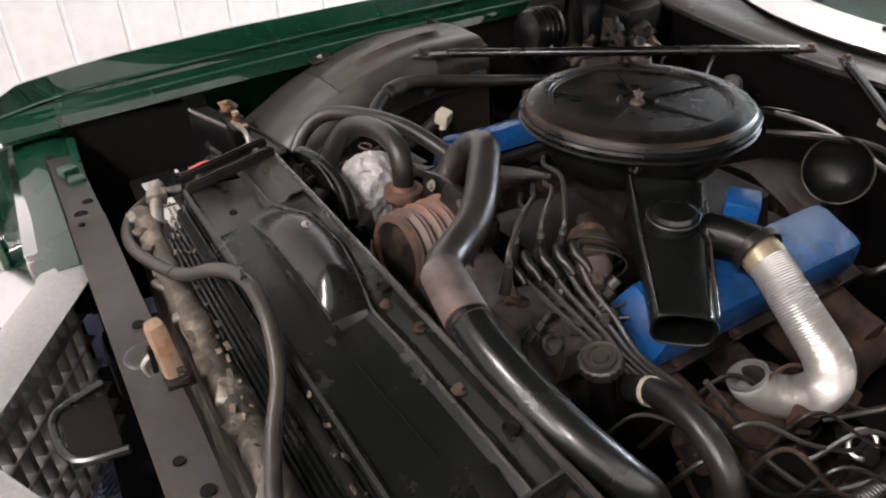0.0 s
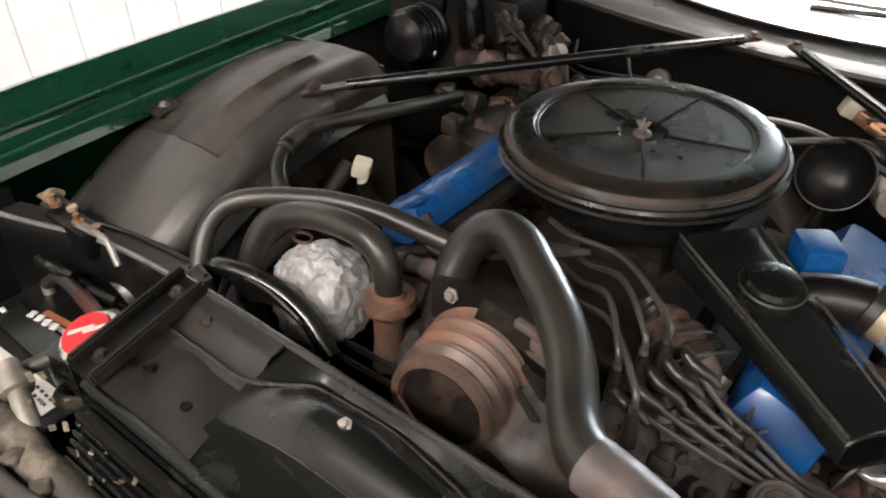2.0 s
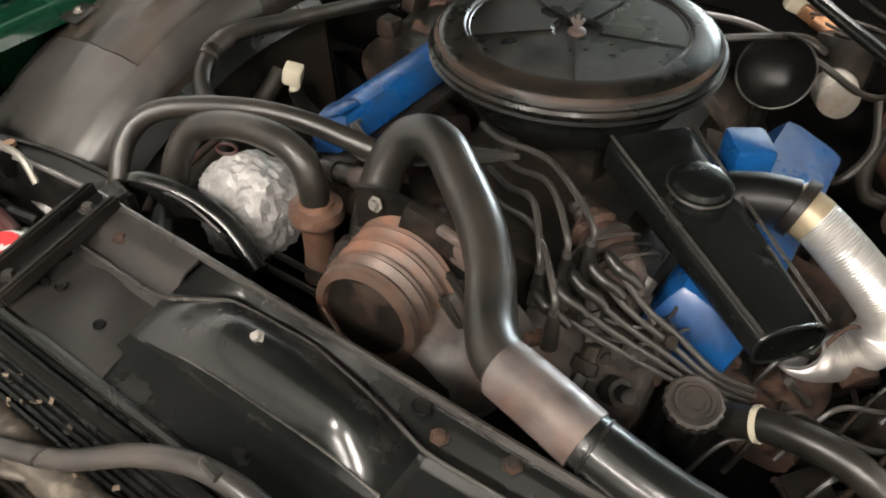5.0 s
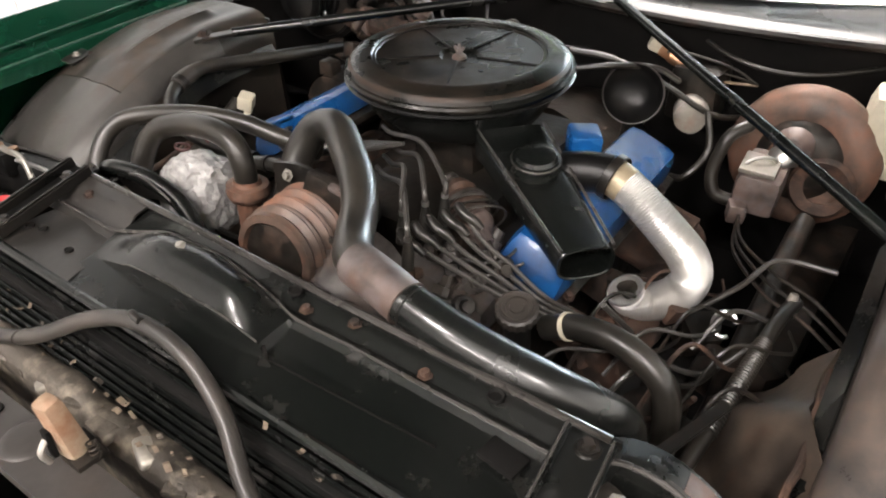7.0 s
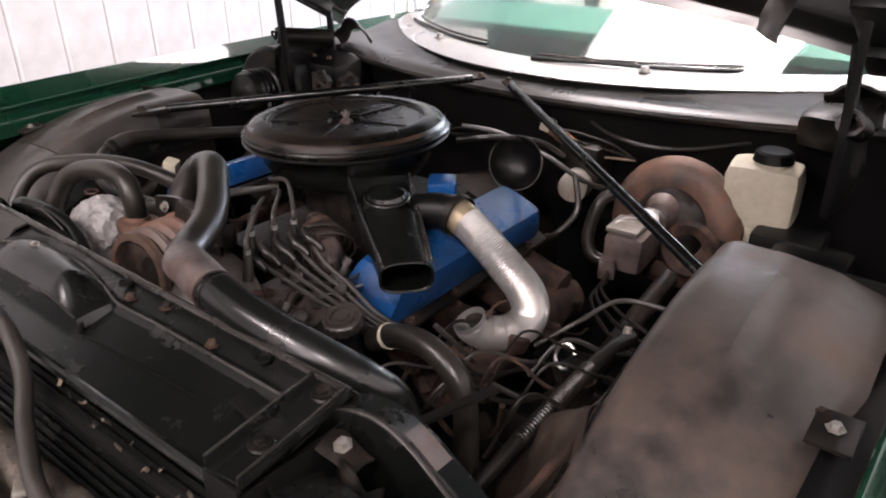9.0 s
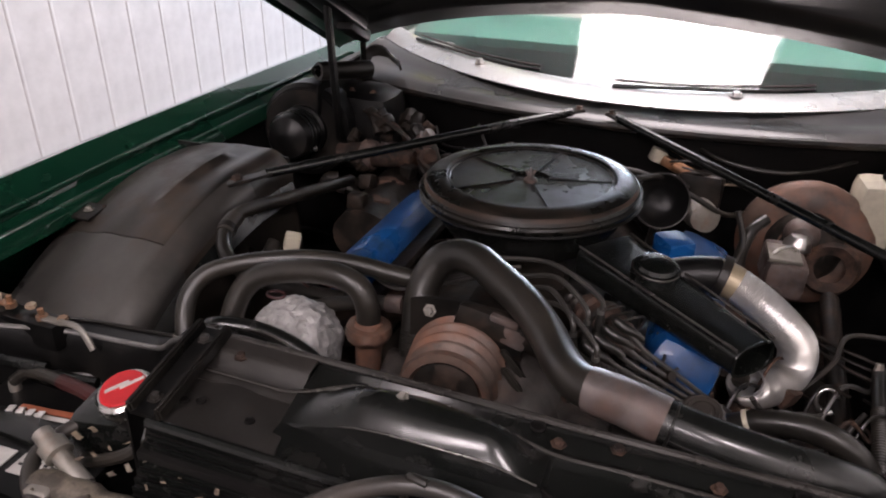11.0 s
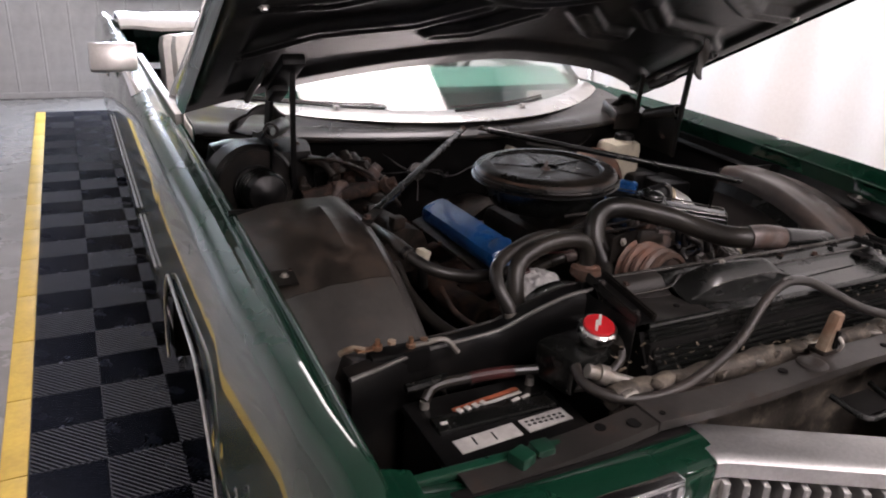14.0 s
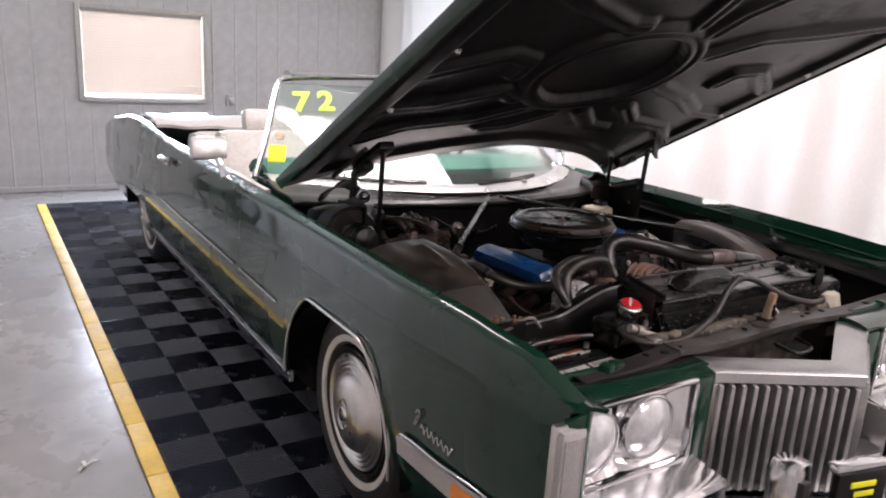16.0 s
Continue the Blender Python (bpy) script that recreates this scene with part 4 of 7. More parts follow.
part("paper_note", box(c, (0.075, 0.085, 0.002), 0.0005, (50, 0, -25)), NOTE, car, "square yellow paper note on the glass")
c = on_screen(-0.79, 0.40)
part("sticker", lathe([(0, 0.001), (0.022, 0.001), (0.024, -0.001), (0, -0.001)], disc_pose(c, (-0.3, -0.6, 0.7)), 7), CREAM, car, "small brown round sticker")

# bonnet, raised on its rear hinges
HN = Vector((0, 0.457, 0.889))
HD = Vector((0, -0.889, 0.457))
H0 = Vector((0, 0.79, 0.945))


def hp(x, s, h=0.0):
    return H0 + Vector((x, 0, 0)) + HD * s + HN * h


def hood_s(x):
    return 0.40 * (1 - (x / 0.86) ** 2)


def crown(x, s):
    return 0.03 * (1 - (x / 0.86) ** 2) + 0.012 * math.exp(-((x / 0.12) ** 2))


hood = part("bonnet", sheet(lambda u, v: hp(lerp(-0.872, 0.872, u), lerp(hood_s(lerp(-0.86, 0.86, u)), 1.66 + 0.12 * (1 - (2 * u - 1) ** 2), v), 0.012 + crown(lerp(-0.86, 0.86, u), v)), 40, 30, 0.002), PAINT, car, "dark green bonnet, propped wide open")
RIBS = [[(-0.10 + 0.27 * math.cos(a), 1.08 + 0.27 * math.sin(a)) for a in np.linspace(0, 2 * math.pi, 33)]]
for sx in (-1, 1):
    RIBS += [
        [(sx * 0.76, 1.03), (sx * 0.56, 1.16), (sx * 0.47, 1.13), (sx * 0.46, 1.04)],
        [(sx * 0.07, 0.74), (sx * 0.20, 0.62), (sx * 0.30, 0.60)],
        [(sx * 0.24, 0.80), (sx * 0.38, 0.68), (sx * 0.62, 0.62), (sx * 0.76, 0.50)],
        [(sx * 0.17, 1.22), (sx * 0.30, 1.36), (sx * 0.52, 1.44), (sx * 0.76, 1.56)],
        [(sx * 0.19, 1.00), (sx * 0.42, 0.92), (sx * 0.62, 0.80), (sx * 0.78, 0.78)],
        [(sx * 0.05, 1.34), (sx * 0.06, 1.48), (sx * 0.10, 1.60)],
    ]


def off_ring(p):
    """Keep a rib's end clear of the round pressing."""
    d = Vector(p) - Vector((-0.10, 1.08))
    return Vector(p) if d.length > 0.325 else Vector((-0.10, 1.08)) + d.normalized() * 0.325


RIBS = RIBS[:1] + [[off_ring(p) for p in line] for line in RIBS[1:]]
SEGS = [(Vector(p), Vector(q)) for line in RIBS for p, q in zip(line, line[1:])]


def pressing(x, s):
    """Depth of the ribs pressed into the bonnet's inner panel."""
    p = Vector((x, s))
    near = 1.0
    for a, b in SEGS:
        d = b - a
        k = min(max((p - a).dot(d) / d.length_squared, 0.0), 1.0)
        near = min(near, (p - a - d * k).length)
    e = min(max((0.046 - near) / 0.022, 0.0), 1.0)
    groove = min(max((0.012 - near) / 0.008, 0.0), 1.0)
    band = min(max((abs(x) - 0.755) / 0.02, 0.0), 1.0, max((0.85 - abs(x)) / 0.02, 0.0))
    rear = min(max((0.115 - (s - hood_s(x))) / 0.03, 0.0), 1.0)
    pan = 0.014 if (x + 0.10) ** 2 + (s - 1.08) ** 2 < 0.235 ** 2 else 0.0
    return pan - 0.020 * max(e * e * (3 - 2 * e), band, rear) + 0.007 * groove


def inner_skin(u, v):
    x = lerp(-0.858, 0.858, u)
    s = lerp(hood_s(min(max(x, -0.86), 0.86)) + 0.01, 1.62 + 0.10 * (1 - (2 * u - 1) ** 2), v)
    return hp(x, s, -0.006 + 0.5 * crown(x, s) + pressing(x, s))


part("torn_seal", rough_up(sheet(lambda u, v: (0.585 + 0.030 * u + 0.008 * math.sin(v * 5), 0.215 + 0.012 * math.sin(v * 3), lerp(1.215, 1.105, v) - 0.02 * u * v), 5, 12, 0.008), 0.008, 30), RUBBER, hood, "torn rubber seal hanging loose")
part("inner_panel", sheet(inner_skin, 190, 150, 0.0), HOOD_IN, hood, "black pressed inner bonnet panel", smooth=60)
for sx in (-1, 1):
    part("edge_lip", sheet(lambda u, v: hp(sx * (0.872 - 0.016 * v * v), lerp(0.01, 1.65, u), 0.012 - 0.040 * v), 20, 4, 0.004), PAINT, hood)
    for s, r in ((0.81, 0.008), (1.205, 0.008), (0.5, 0.006)):
        bolt(hp(sx * 0.775, s, -0.030), r, hood, -HN, CHROME_D if r > 0.007 else BLACK, "bumper_stop")
    part("seal_strip", tube([hp(sx * 0.70, 0.16 + 0.10 * k, -0.034 + 0.003 * (k % 2)) for k in range(4)], 0.010, 8, 4), RUBBER, hood)
    hx = 0.640 if sx < 0 else 0.690
    # hinge with its long arm, link, spring tube and torn plates
    hg = part("hinge", bar((sx * hx, 0.365, 0.80), (sx * (hx + 0.003), 0.345, 1.135), 0.014, 0.018), BLACK, car, "black steel bonnet hinge arm")
    part("hinge_link", bar((sx * 0.665, 0.545, 0.885), (sx * 0.655, 0.530, 1.055), 0.014, 0.024), BLACK_WORN, hg)
    part("hinge_mount", box(hp(sx * (hx + 0.01), 0.42, -0.040), (0.060, 0.22, 0.030), 0.008, (-27.2, 0, 0)), BLACK, hg)
    part("hinge_mount", box(hp(sx * (hx + 0.01), 0.32, -0.058), (0.045, 0.10, 0.030), 0.008, (-27.2, 0, 0)), BLACK, hg)
    part("hinge_plate", rough_up(sheet(lambda u, v: (sx * (0.700 - 0.012 * v), lerp(0.36, 0.60, u), lerp(0.80, 0.925 + 0.02 * math.sin(u * 5), v)), 8, 6, 0.005), 0.004, 22), BLACK, hg)
    part("spring_tube", lathe([(0.014, 0.0), (0.021, 0.0), (0.022, 0.004), (0.022, 0.15), (0.014, 0.15)], disc_pose((sx * 0.695, 0.375, 0.958), (-sx * (0.45 if sx < 0 else 0.04), 0.92, -0.30 if sx > 0 else -0.12)), 20), BLACK_WORN, hg)
    part("spring_hook", tube([(sx * 0.695, 0.395, 0.955), (sx * 0.703, 0.370, 0.968), (sx * 0.712, 0.380, 0.950), (sx * 0.712, 0.40, 0.935)], 0.0035, 6, 5), BLACK_WORN, hg)
    part("flap", rough_up(sheet(lambda u, v: (sx * lerp(0.60, 0.75, u), 0.60 + 0.04 * v + 0.02 * u, 0.945 + 0.03 * math.sin(u * 4) - 0.035 * v), 10, 4, 0.006), 0.010, 26), RUBBER, hg)
    if sx > 0:
        part("hinge_cover", rough_up(box((0.640, 0.600, 0.902), (0.105, 0.13, 0.070), 0.016, (14, 0, -12)), 0.008, 24), BLACK_WORN, hg, "dark torn cover at the hinge foot")
    for y, z in ((0.42, 0.86), (0.55, 0.89)):
        bolt((sx * 0.688, y, z), 0.008, hg, (-sx, 0, 0), RUSTY)


# ---- engine bay: sheet metal ----
bay = thing("engine_bay", (0, 0, 0.3), "dusty black sheet-metal engine bay of the car", "engine bay", kind="structure")


def wheelhouse(y):
    return 0.868 - 0.85 * max(0.0, -0.02 - y) ** 2


def inner_fender(sx, x_out, x_in, roll, panels):
    """A wheelhouse top with a rolled inner edge; panels are (y from, y to, material)."""
    first = None
    for y0, y1, material in panels:
        def fn(u, v):
            y = lerp(y0, y1, u)
            z = wheelhouse(y)
            k = v * 16
            if k <= 9:
                x = lerp(x_out, x_in + roll, k / 9)
                z += 0.0015 * math.sin(k * 2.2) * math.sin(y * 14 + 8) + 0.010 * math.exp(-(((x - x_in - 0.10) / 0.012) ** 2)) * (1 if -0.2 < y < 0.0 else 0.0) - 0.034 * (1 - k / 9) ** 3
            elif k <= 13:
                a = (k - 9) / 4 * math.pi / 2
                x, z = x_in + roll - roll * math.sin(a), z - roll * (1 - math.cos(a))
            else:
                x, z = x_in - 0.004 * (k - 13), z - roll - 0.10 * (k - 13)
            return (sx * x, y, z)
        ob = part("inner_fender", sheet(fn, 26 if len(panels) > 1 else 46, 32, 0.004), material, bay, "dusty black inner fender over the wheel")
        first = first or ob
    part("rear_drop", sheet(lambda u, v: (sx * lerp(x_out, x_in, u), 0.07 + 0.05 * v, 0.86 - 0.45 * v), 6, 6, 0.004), BLACK, first)
    if sx < 0:
        def flange(u, v):
            y, a = lerp(-0.480, -0.06, u), lerp(0.35, 1.5, v)
            return (sx * (x_in + roll - (roll + 0.003) * math.sin(a)), y, wheelhouse(y) - roll + (roll + 0.003) * math.cos(a))
        # the paler panel colour paints the lamp's highlight on the roll
        part("rolled_flange", sheet(flange, 24, 8, 0.002), INNER_F, first, "smooth scuffed rolled flange, paler as a painted highlight")
    part("edge_strip", sheet(lambda u, v: (sx * (x_in - 0.004 - 0.016 * v), lerp(-0.53, 0.06, u), wheelhouse(lerp(-0.53, 0.06, u)) - roll - 0.012 - 0.030 * v), 16, 3, 0.003), BLACK_GLOSS, first)
    return first


# front panel has reflected light in its colour; the rear one is dusty
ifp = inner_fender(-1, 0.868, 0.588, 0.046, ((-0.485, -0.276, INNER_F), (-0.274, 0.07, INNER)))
seat[0] = DRIVE
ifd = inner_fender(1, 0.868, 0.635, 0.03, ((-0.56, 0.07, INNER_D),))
seat[0] = BODY
for ob, x in ((ifp, -0.822), (ifd, 0.845)):
    zb = wheelhouse(-0.235) - 0.006
    pl = part("bracket_plate", box((x, -0.235, zb), (0.042, 0.050, 0.005), 0.001, (10, 0, 0)), BLACK_WORN, ob, "small square steel bracket")
    bolt((x, -0.235, zb + 0.005), 0.006, pl, material=ALU)
    bolt((x * 0.98, -0.215, zb + 0.004), 0.004, pl, material=RUSTY)
for sx in (-1, 1):
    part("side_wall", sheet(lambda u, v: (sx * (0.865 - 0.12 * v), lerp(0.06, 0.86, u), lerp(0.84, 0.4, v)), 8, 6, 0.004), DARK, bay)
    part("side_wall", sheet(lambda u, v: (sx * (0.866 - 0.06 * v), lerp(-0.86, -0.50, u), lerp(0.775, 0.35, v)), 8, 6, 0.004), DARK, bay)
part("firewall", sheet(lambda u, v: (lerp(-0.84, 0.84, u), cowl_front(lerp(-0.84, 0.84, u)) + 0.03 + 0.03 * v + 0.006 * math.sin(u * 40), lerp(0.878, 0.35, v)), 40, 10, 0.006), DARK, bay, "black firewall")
part("crossmember", box((0, -0.30, 0.36), (1.3, 0.16, 0.12), 0.03), GREASE, bay)
part("crossmember", box((0, -0.66, 0.36), (1.5, 0.14, 0.12), 0.03), GREASE, bay)
for sx in (-1, 1):
    part("frame_rail", box((sx * 0.50, -0.1, 0.42), (0.09, 1.5, 0.13), 0.02), GREASE, bay)
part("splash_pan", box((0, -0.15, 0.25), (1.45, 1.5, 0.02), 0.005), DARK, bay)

seat[0] = DRIVE
# core support bar with punched holes, latch and catch
cs = part("core_support", sheet(lambda u, v: (lerp(-0.42, 0.76, u), lerp(-0.808, -0.752, min(max((v - 0.25) / 0.5, 0), 1)), 0.778 + 0.006 * math.sin((lerp(-0.42, 0.76, u) + 0.73) / 1.49 * 14) - 0.016 * max(0.25 - v, 0) / 0.25 - 0.06 * max(v - 0.75, 0) / 0.25), 40, 12, 0.004), GREY_PLATE, bay, "grey steel radiator support bar")
# the bar's shaded end: its shadow is put in as a black colour
part("support_end", sheet(lambda u, v: (lerp(-0.74, -0.415, u), lerp(-0.806, -0.753, min(max((v - 0.25) / 0.5, 0), 1)), lerp(0.752, 0.776, u ** 2) - 0.016 * max(0.25 - v, 0) / 0.25 - 0.06 * max(v - 0.75, 0) / 0.25), 24, 12, 0.004), PLATE_D, cs, "end of the radiator support, coloured black for the shadow on it")
for x, y, r in ((-0.62, -0.775, 0.012), (-0.50, -0.768, 0.011), (-0.45, -0.785, 0.014)):
    part("hole", lathe([(0, 0.0), (r * 0.80, 0.0), (r * 0.82, -0.002), (0, -0.002)], pose(x, y, 0.7535 + 0.022 * ((x + 0.74) / 0.325) ** 2 + 0.0012), 16), DARK, cs)
for x, y, r in ((-0.40, -0.79, 0.006), (-0.1, -0.77, 0.010), (0.16, -0.785, 0.008), (0.21, -0.77, 0.010), (0.30, -0.765, 0.012), (0.55, -0.775, 0.014)):
    part("hole", lathe([(0, 0.0), (r * 0.80, 0.0), (r * 0.82, -0.002), (0, -0.002)], pose(x, y, 0.7795 + 0.006 * math.sin((x + 0.73) / 1.49 * 14) + 0.0012), 16), DARK, cs)
for x in (-0.03,):
    part("dimple", lathe([(0, 0.003), (0.018, 0.0028), (0.024, 0.0018), (0.027, 0.0), (0.028, -0.004)], pose(x, -0.775, 0.781), 24), GREY_PLATE, cs)
for sx in (-1, 1):
    part("support_face", box((sx * 0.56, -0.80, 0.60), (0.42, 0.02, 0.30), 0.004), DARK, bay)
t = thing("hood_latch", (0.02, -0.76, 0.78), "dirty cream bonnet latch hook on the support bar", "latch")
part("hook", rough_up(box((0.026, -0.758, 0.824), (0.030, 0.026, 0.085), 0.009, (6, 0, 6), taper=0.82), 0.002, 40), CREAM, t)
part("slot", box((0.026, -0.773, 0.815), (0.010, 0.006, 0.036), 0.003), DARK, t)
part("striker", tube([(0.026, -0.775, 0.822), (0.028, -0.784, 0.812), (0.028, -0.780, 0.796)], 0.0035, 8, 5), ALU, t)
part("base", rough_up(box((0.03, -0.752, 0.784), (0.045, 0.034, 0.010), 0.004), 0.002, 60), GREASE, t)
part("spring", tube([(0.052 + 0.005 * math.cos(a), -0.748 + 0.005 * math.sin(a), 0.790 + 0.0011 * a) for a in np.linspace(0, 20, 50)], 0.0011, 5, 1), GREASE, t)
part("loop_handle", tube([(0.075, -0.825, 0.745), (0.055, -0.880, 0.738), (0.0, -0.895, 0.738), (-0.035, -0.885, 0.740), (-0.045, -0.830, 0.750)], 0.0055, 8, 5), BLACK_GLOSS, t)
part("handle_web", box((0.015, -0.858, 0.738), (0.10, 0.055, 0.003), 0.001), DARK, t)

# condenser and radiator
cond = thing("condenser", (0, -0.70, 0.4), "dirty aluminium condenser in front of the radiator", "condenser")
part("core", box((0.02, -0.705, 0.57), (0.86, 0.030, 0.36), 0.004), FIN, cond)
part("top_tube", rough_up(tube([(-0.42, -0.700, 0.755), (-0.2, -0.702, 0.758), (0.1, -0.705, 0.757), (0.44, -0.70, 0.755)], 0.020, 14, 14), 0.007, 28), FIN, cond)
part("fitting", lathe([(0, 0.05), (0.012, 0.05), (0.012, 0.03), (0.017, 0.03), (0.017, 0.012), (0.011, 0.01), (0.011, -0.04), (0, -0.04)], disc_pose((-0.40, -0.675, 0.775), (-1, 0.3, 0.35)), 12), ALU, cond)
for k in range(16):
    x = -0.40 + 0.052 * k + 0.012 * math.sin(k * 7)
    part("debris", rough_up(box((x, -0.715 + 0.012 * math.sin(k * 3.1), 0.768 + 0.004 * math.sin(k)), (0.030 + 0.012 * math.sin(k * 5), 0.020, 0.010), 0.004, (0, 0, 25 * math.sin(k * 2))), 0.004, 70, k), FIN if k % 3 else ALU, cond, smooth=60)
for k in range(70):
    a = k * 2.399
    x, y = -0.40 + 0.84 * ((k * 0.618) % 1), -0.722 + 0.075 * ((k * 0.377) % 1)
    z = (0.777 if y < -0.69 else 0.774 + 1.46 * (y + 0.683)) + 0.003 * math.sin(a)
    sz = 0.0025 + 0.0045 * ((k * 0.731) % 1)
    part("flake", rough_up(sheet(lambda u, v: (x + sz * (u - 0.5) * 2 * math.cos(a) - sz * (v - 0.5) * math.sin(a), y + sz * (u - 0.5) * math.sin(a) + sz * (v - 0.5) * math.cos(a), z + 0.003 * math.sin(u * 3 + k)), 3, 2, 0.0005), 0.0012, 90, k), LEAF if k % 3 else FIN, cond, smooth=0)
rad = thing("radiator", (0, -0.63, 0.35), "large black radiator with a ribbed top and dusty top plate", "radiator")
part("core", box((0.07, -0.635, 0.58), (0.76, 0.05, 0.46), 0.004), DARK, rad)
for k in range(9):
    a = k / 8
    part("rib", bar((-0.305, lerp(-0.683, -0.640, a), lerp(0.765, 0.828, a)), (0.44, lerp(-0.683, -0.640, a), lerp(0.765, 0.828, a)), 0.0035, 0.009, 0.0012), BLACK_GLOSS, rad)
part("rib_back", sheet(lambda u, v: (lerp(-0.315, 0.45, u), lerp(-0.675, -0.632, v), lerp(0.745, 0.822, v)), 4, 3, 0.003), DARK, rad)
part("front_rail", tube([(-0.305, -0.640, 0.836), (0.0, -0.641, 0.836), (0.44, -0.641, 0.836)], 0.006, 8, 4), BLACK_GLOSS, rad)
part("top_plate", sheet(lambda u, v: (lerp(-0.305, -0.168 + 0.02 * (1 - v), u), lerp(-0.636, -0.552, v), 0.838 + 0.002 * math.sin(u * 7 + v * 5)), 10, 6, 0.004), PLATE_D, rad, "dusty grey radiator top plate")
for x, y in ((-0.288, -0.598), (-0.27, -0.592), (-0.20, -0.60)):
    part("hole", lathe([(0, 0.0), (0.004, 0.0), (0.0055, 0.0015), (0.006, -0.001)], pose(x, y, 0.8405), 10), DARK, rad)


def smooth01(t):
    t = min(max(t, 0.0), 1.0)
    return t * t * (3 - 2 * t)


def shroud_back(x):
    """Where the pressed mound runs out against the rear strip."""
    return float(np.interp(x, [-0.33, -0.17, -0.11, -0.015, 0.05, 0.125, 0.20, 0.47], [-0.548, -0.552, -0.516, -0.513, -0.524, -0.540, -0.537, -0.538]))


def shroud_z(x, y):
    """Height of the pressed cover over the radiator."""
    bead = shroud_back(max(x, 0.125))
    base = float(np.interp(y, [-0.64, -0.575, bead - 0.010, bead, bead + 0.010, -0.512, -0.498], [0.837, 0.842, 0.8475, 0.8525, 0.8495, 0.856, 0.859]))
    if not -0.17 < x < 0.125:
        return base
    back, front = shroud_back(x), -0.590
    u = (y - front) / (back - front)
    if not 0 < u < 1:
        return base if u <= 0 else float(np.interp(y, [back, back + 0.008, -0.498], [0.854, 0.851, 0.859]))
    k = (x + 0.17) / 0.295
    step = 0.012 * smooth01(k / 0.5) * (1 - u) ** 0.7
    mound = 0.031 * smooth01(k / 0.35) * smooth01((1 - k) / 0.22) * math.sin(math.pi * min(u * 0.92 + 0.08, 1.0)) ** 0.8
    return lerp(0.841, 0.853, u) + step + mound


shroud = thing("fan_shroud", (0, -0.55, 0.5), "glossy black pressed-steel fan shroud cover with highlights painted along its edges", "fan shroud")
part("cover", sheet(lambda u, v: (lerp(-0.168, 0.47, u), lerp(-0.637, -0.498, v), shroud_z(lerp(-0.168, 0.47, u), lerp(-0.637, -0.498, v))), 150, 90, 0.003), BLACK_GLOSS, shroud)
part("cover_end", sheet(lambda u, v: (lerp(-0.33, -0.168, u), lerp(-0.556, -0.496, v), float(np.interp(v, [0, 0.3, 0.55, 1], [0.838, 0.847, 0.862, 0.866]))), 16, 14, 0.003), PLATE_D, shroud)
# thin pale tubes put the edge highlights into the colour
part("edge_highlight", tube([(x, shroud_back(x), shroud_z(x, shroud_back(x) - 0.001) + 0.0008 if x > -0.168 else 0.848 + 0.02 * (x + 0.33)) for x in np.linspace(-0.33, 0.46, 34)], 0.0022, 8, 3), EDGE, shroud)
part("rear_lip", tube([(-0.33, -0.498, 0.864), (-0.1, -0.499, 0.864), (0.15, -0.500, 0.862), (0.47, -0.499, 0.860)], 0.0045, 8, 8), EDGE, shroud)
part("rear_face", sheet(lambda u, v: (lerp(-0.34, 0.48, u), -0.496 + 0.01 * v, lerp(0.862, 0.52, v)), 10, 5, 0.003), BLACK, shroud)
part("side_face", sheet(lambda u, v: (-0.335 - 0.004 * v, lerp(-0.64, -0.497, u), lerp(0.845, 0.5, v)), 5, 5, 0.003), BLACK, shroud)
part("side_face", sheet(lambda u, v: (0.475, lerp(-0.64, -0.497, u), lerp(0.84, 0.5, v)), 5, 5, 0.003), BLACK, shroud)
part("front_crease", tube([(x, -0.5885, shroud_z(x, -0.5885) + 0.0004) for x in np.linspace(-0.10, 0.118, 12)], 0.0012, 6, 2), EDGE, shroud)
part("slit", box((0.128, -0.588, 0.8445), (0.016, 0.004, 0.008), 0.001, (0, 0, -35)), DARK, shroud)
part("cutout", box((0.398, -0.563, 0.8500), (0.040, 0.026, 0.006), 0.001, (0, 0, -8)), DARK, shroud)
part("seam", bar((0.136, -0.592, 0.8414), (0.340, -0.583, 0.8420), 0.0020, 0.002, 0.0005), DARK, shroud)
bolt((-0.040, -0.550, shroud_z(-0.040, -0.550) + 0.001), 0.0045, shroud, (0, -0.4, 1), ALU, "screw")
for x, y in ((-0.26, -0.525), (0.125, -0.522), (0.185, -0.512), (0.285, -0.524)):
    bolt((x, y, (shroud_z(x, y) if x > 0 else 0.858) + 0.002), 0.0055, shroud, material=RUSTY)
for x, y in ((-0.22, -0.512), (0.10, -0.512), (0.36, -0.515)):
    part("hole", lathe([(0, 0.0), (0.006, 0.0), (0.008, 0.002), (0.009, -0.001)], pose(x, y, 0.861), 12), DARK, shroud)
part("hose_clip", tube([(0.0, -0.64, 0.838), (0.004, -0.645, 0.862), (0.012, -0.652, 0.884), (0.03, -0.655, 0.885)], 0.0045, 8, 5), RUBBER, shroud)

# channel bracket over the shroud's far end
t = thing("radiator_bracket", (0.44, -0.57, 0.84), "black open channel bracket bolted across the radiator", "bracket")
for x in (0.441, 0.484):
    part("rail", bar((x + 0.006, -0.650, 0.868), (x - 0.008, -0.512, 0.870), 0.007, 0.012), BLACK_GLOSS, t)
    part("edge_highlight", tube([(x + 0.006, -0.650, 0.8745), (x - 0.001, -0.58, 0.8755), (x - 0.008, -0.512, 0.8765)], 0.0016, 6, 3), EDGE, t)
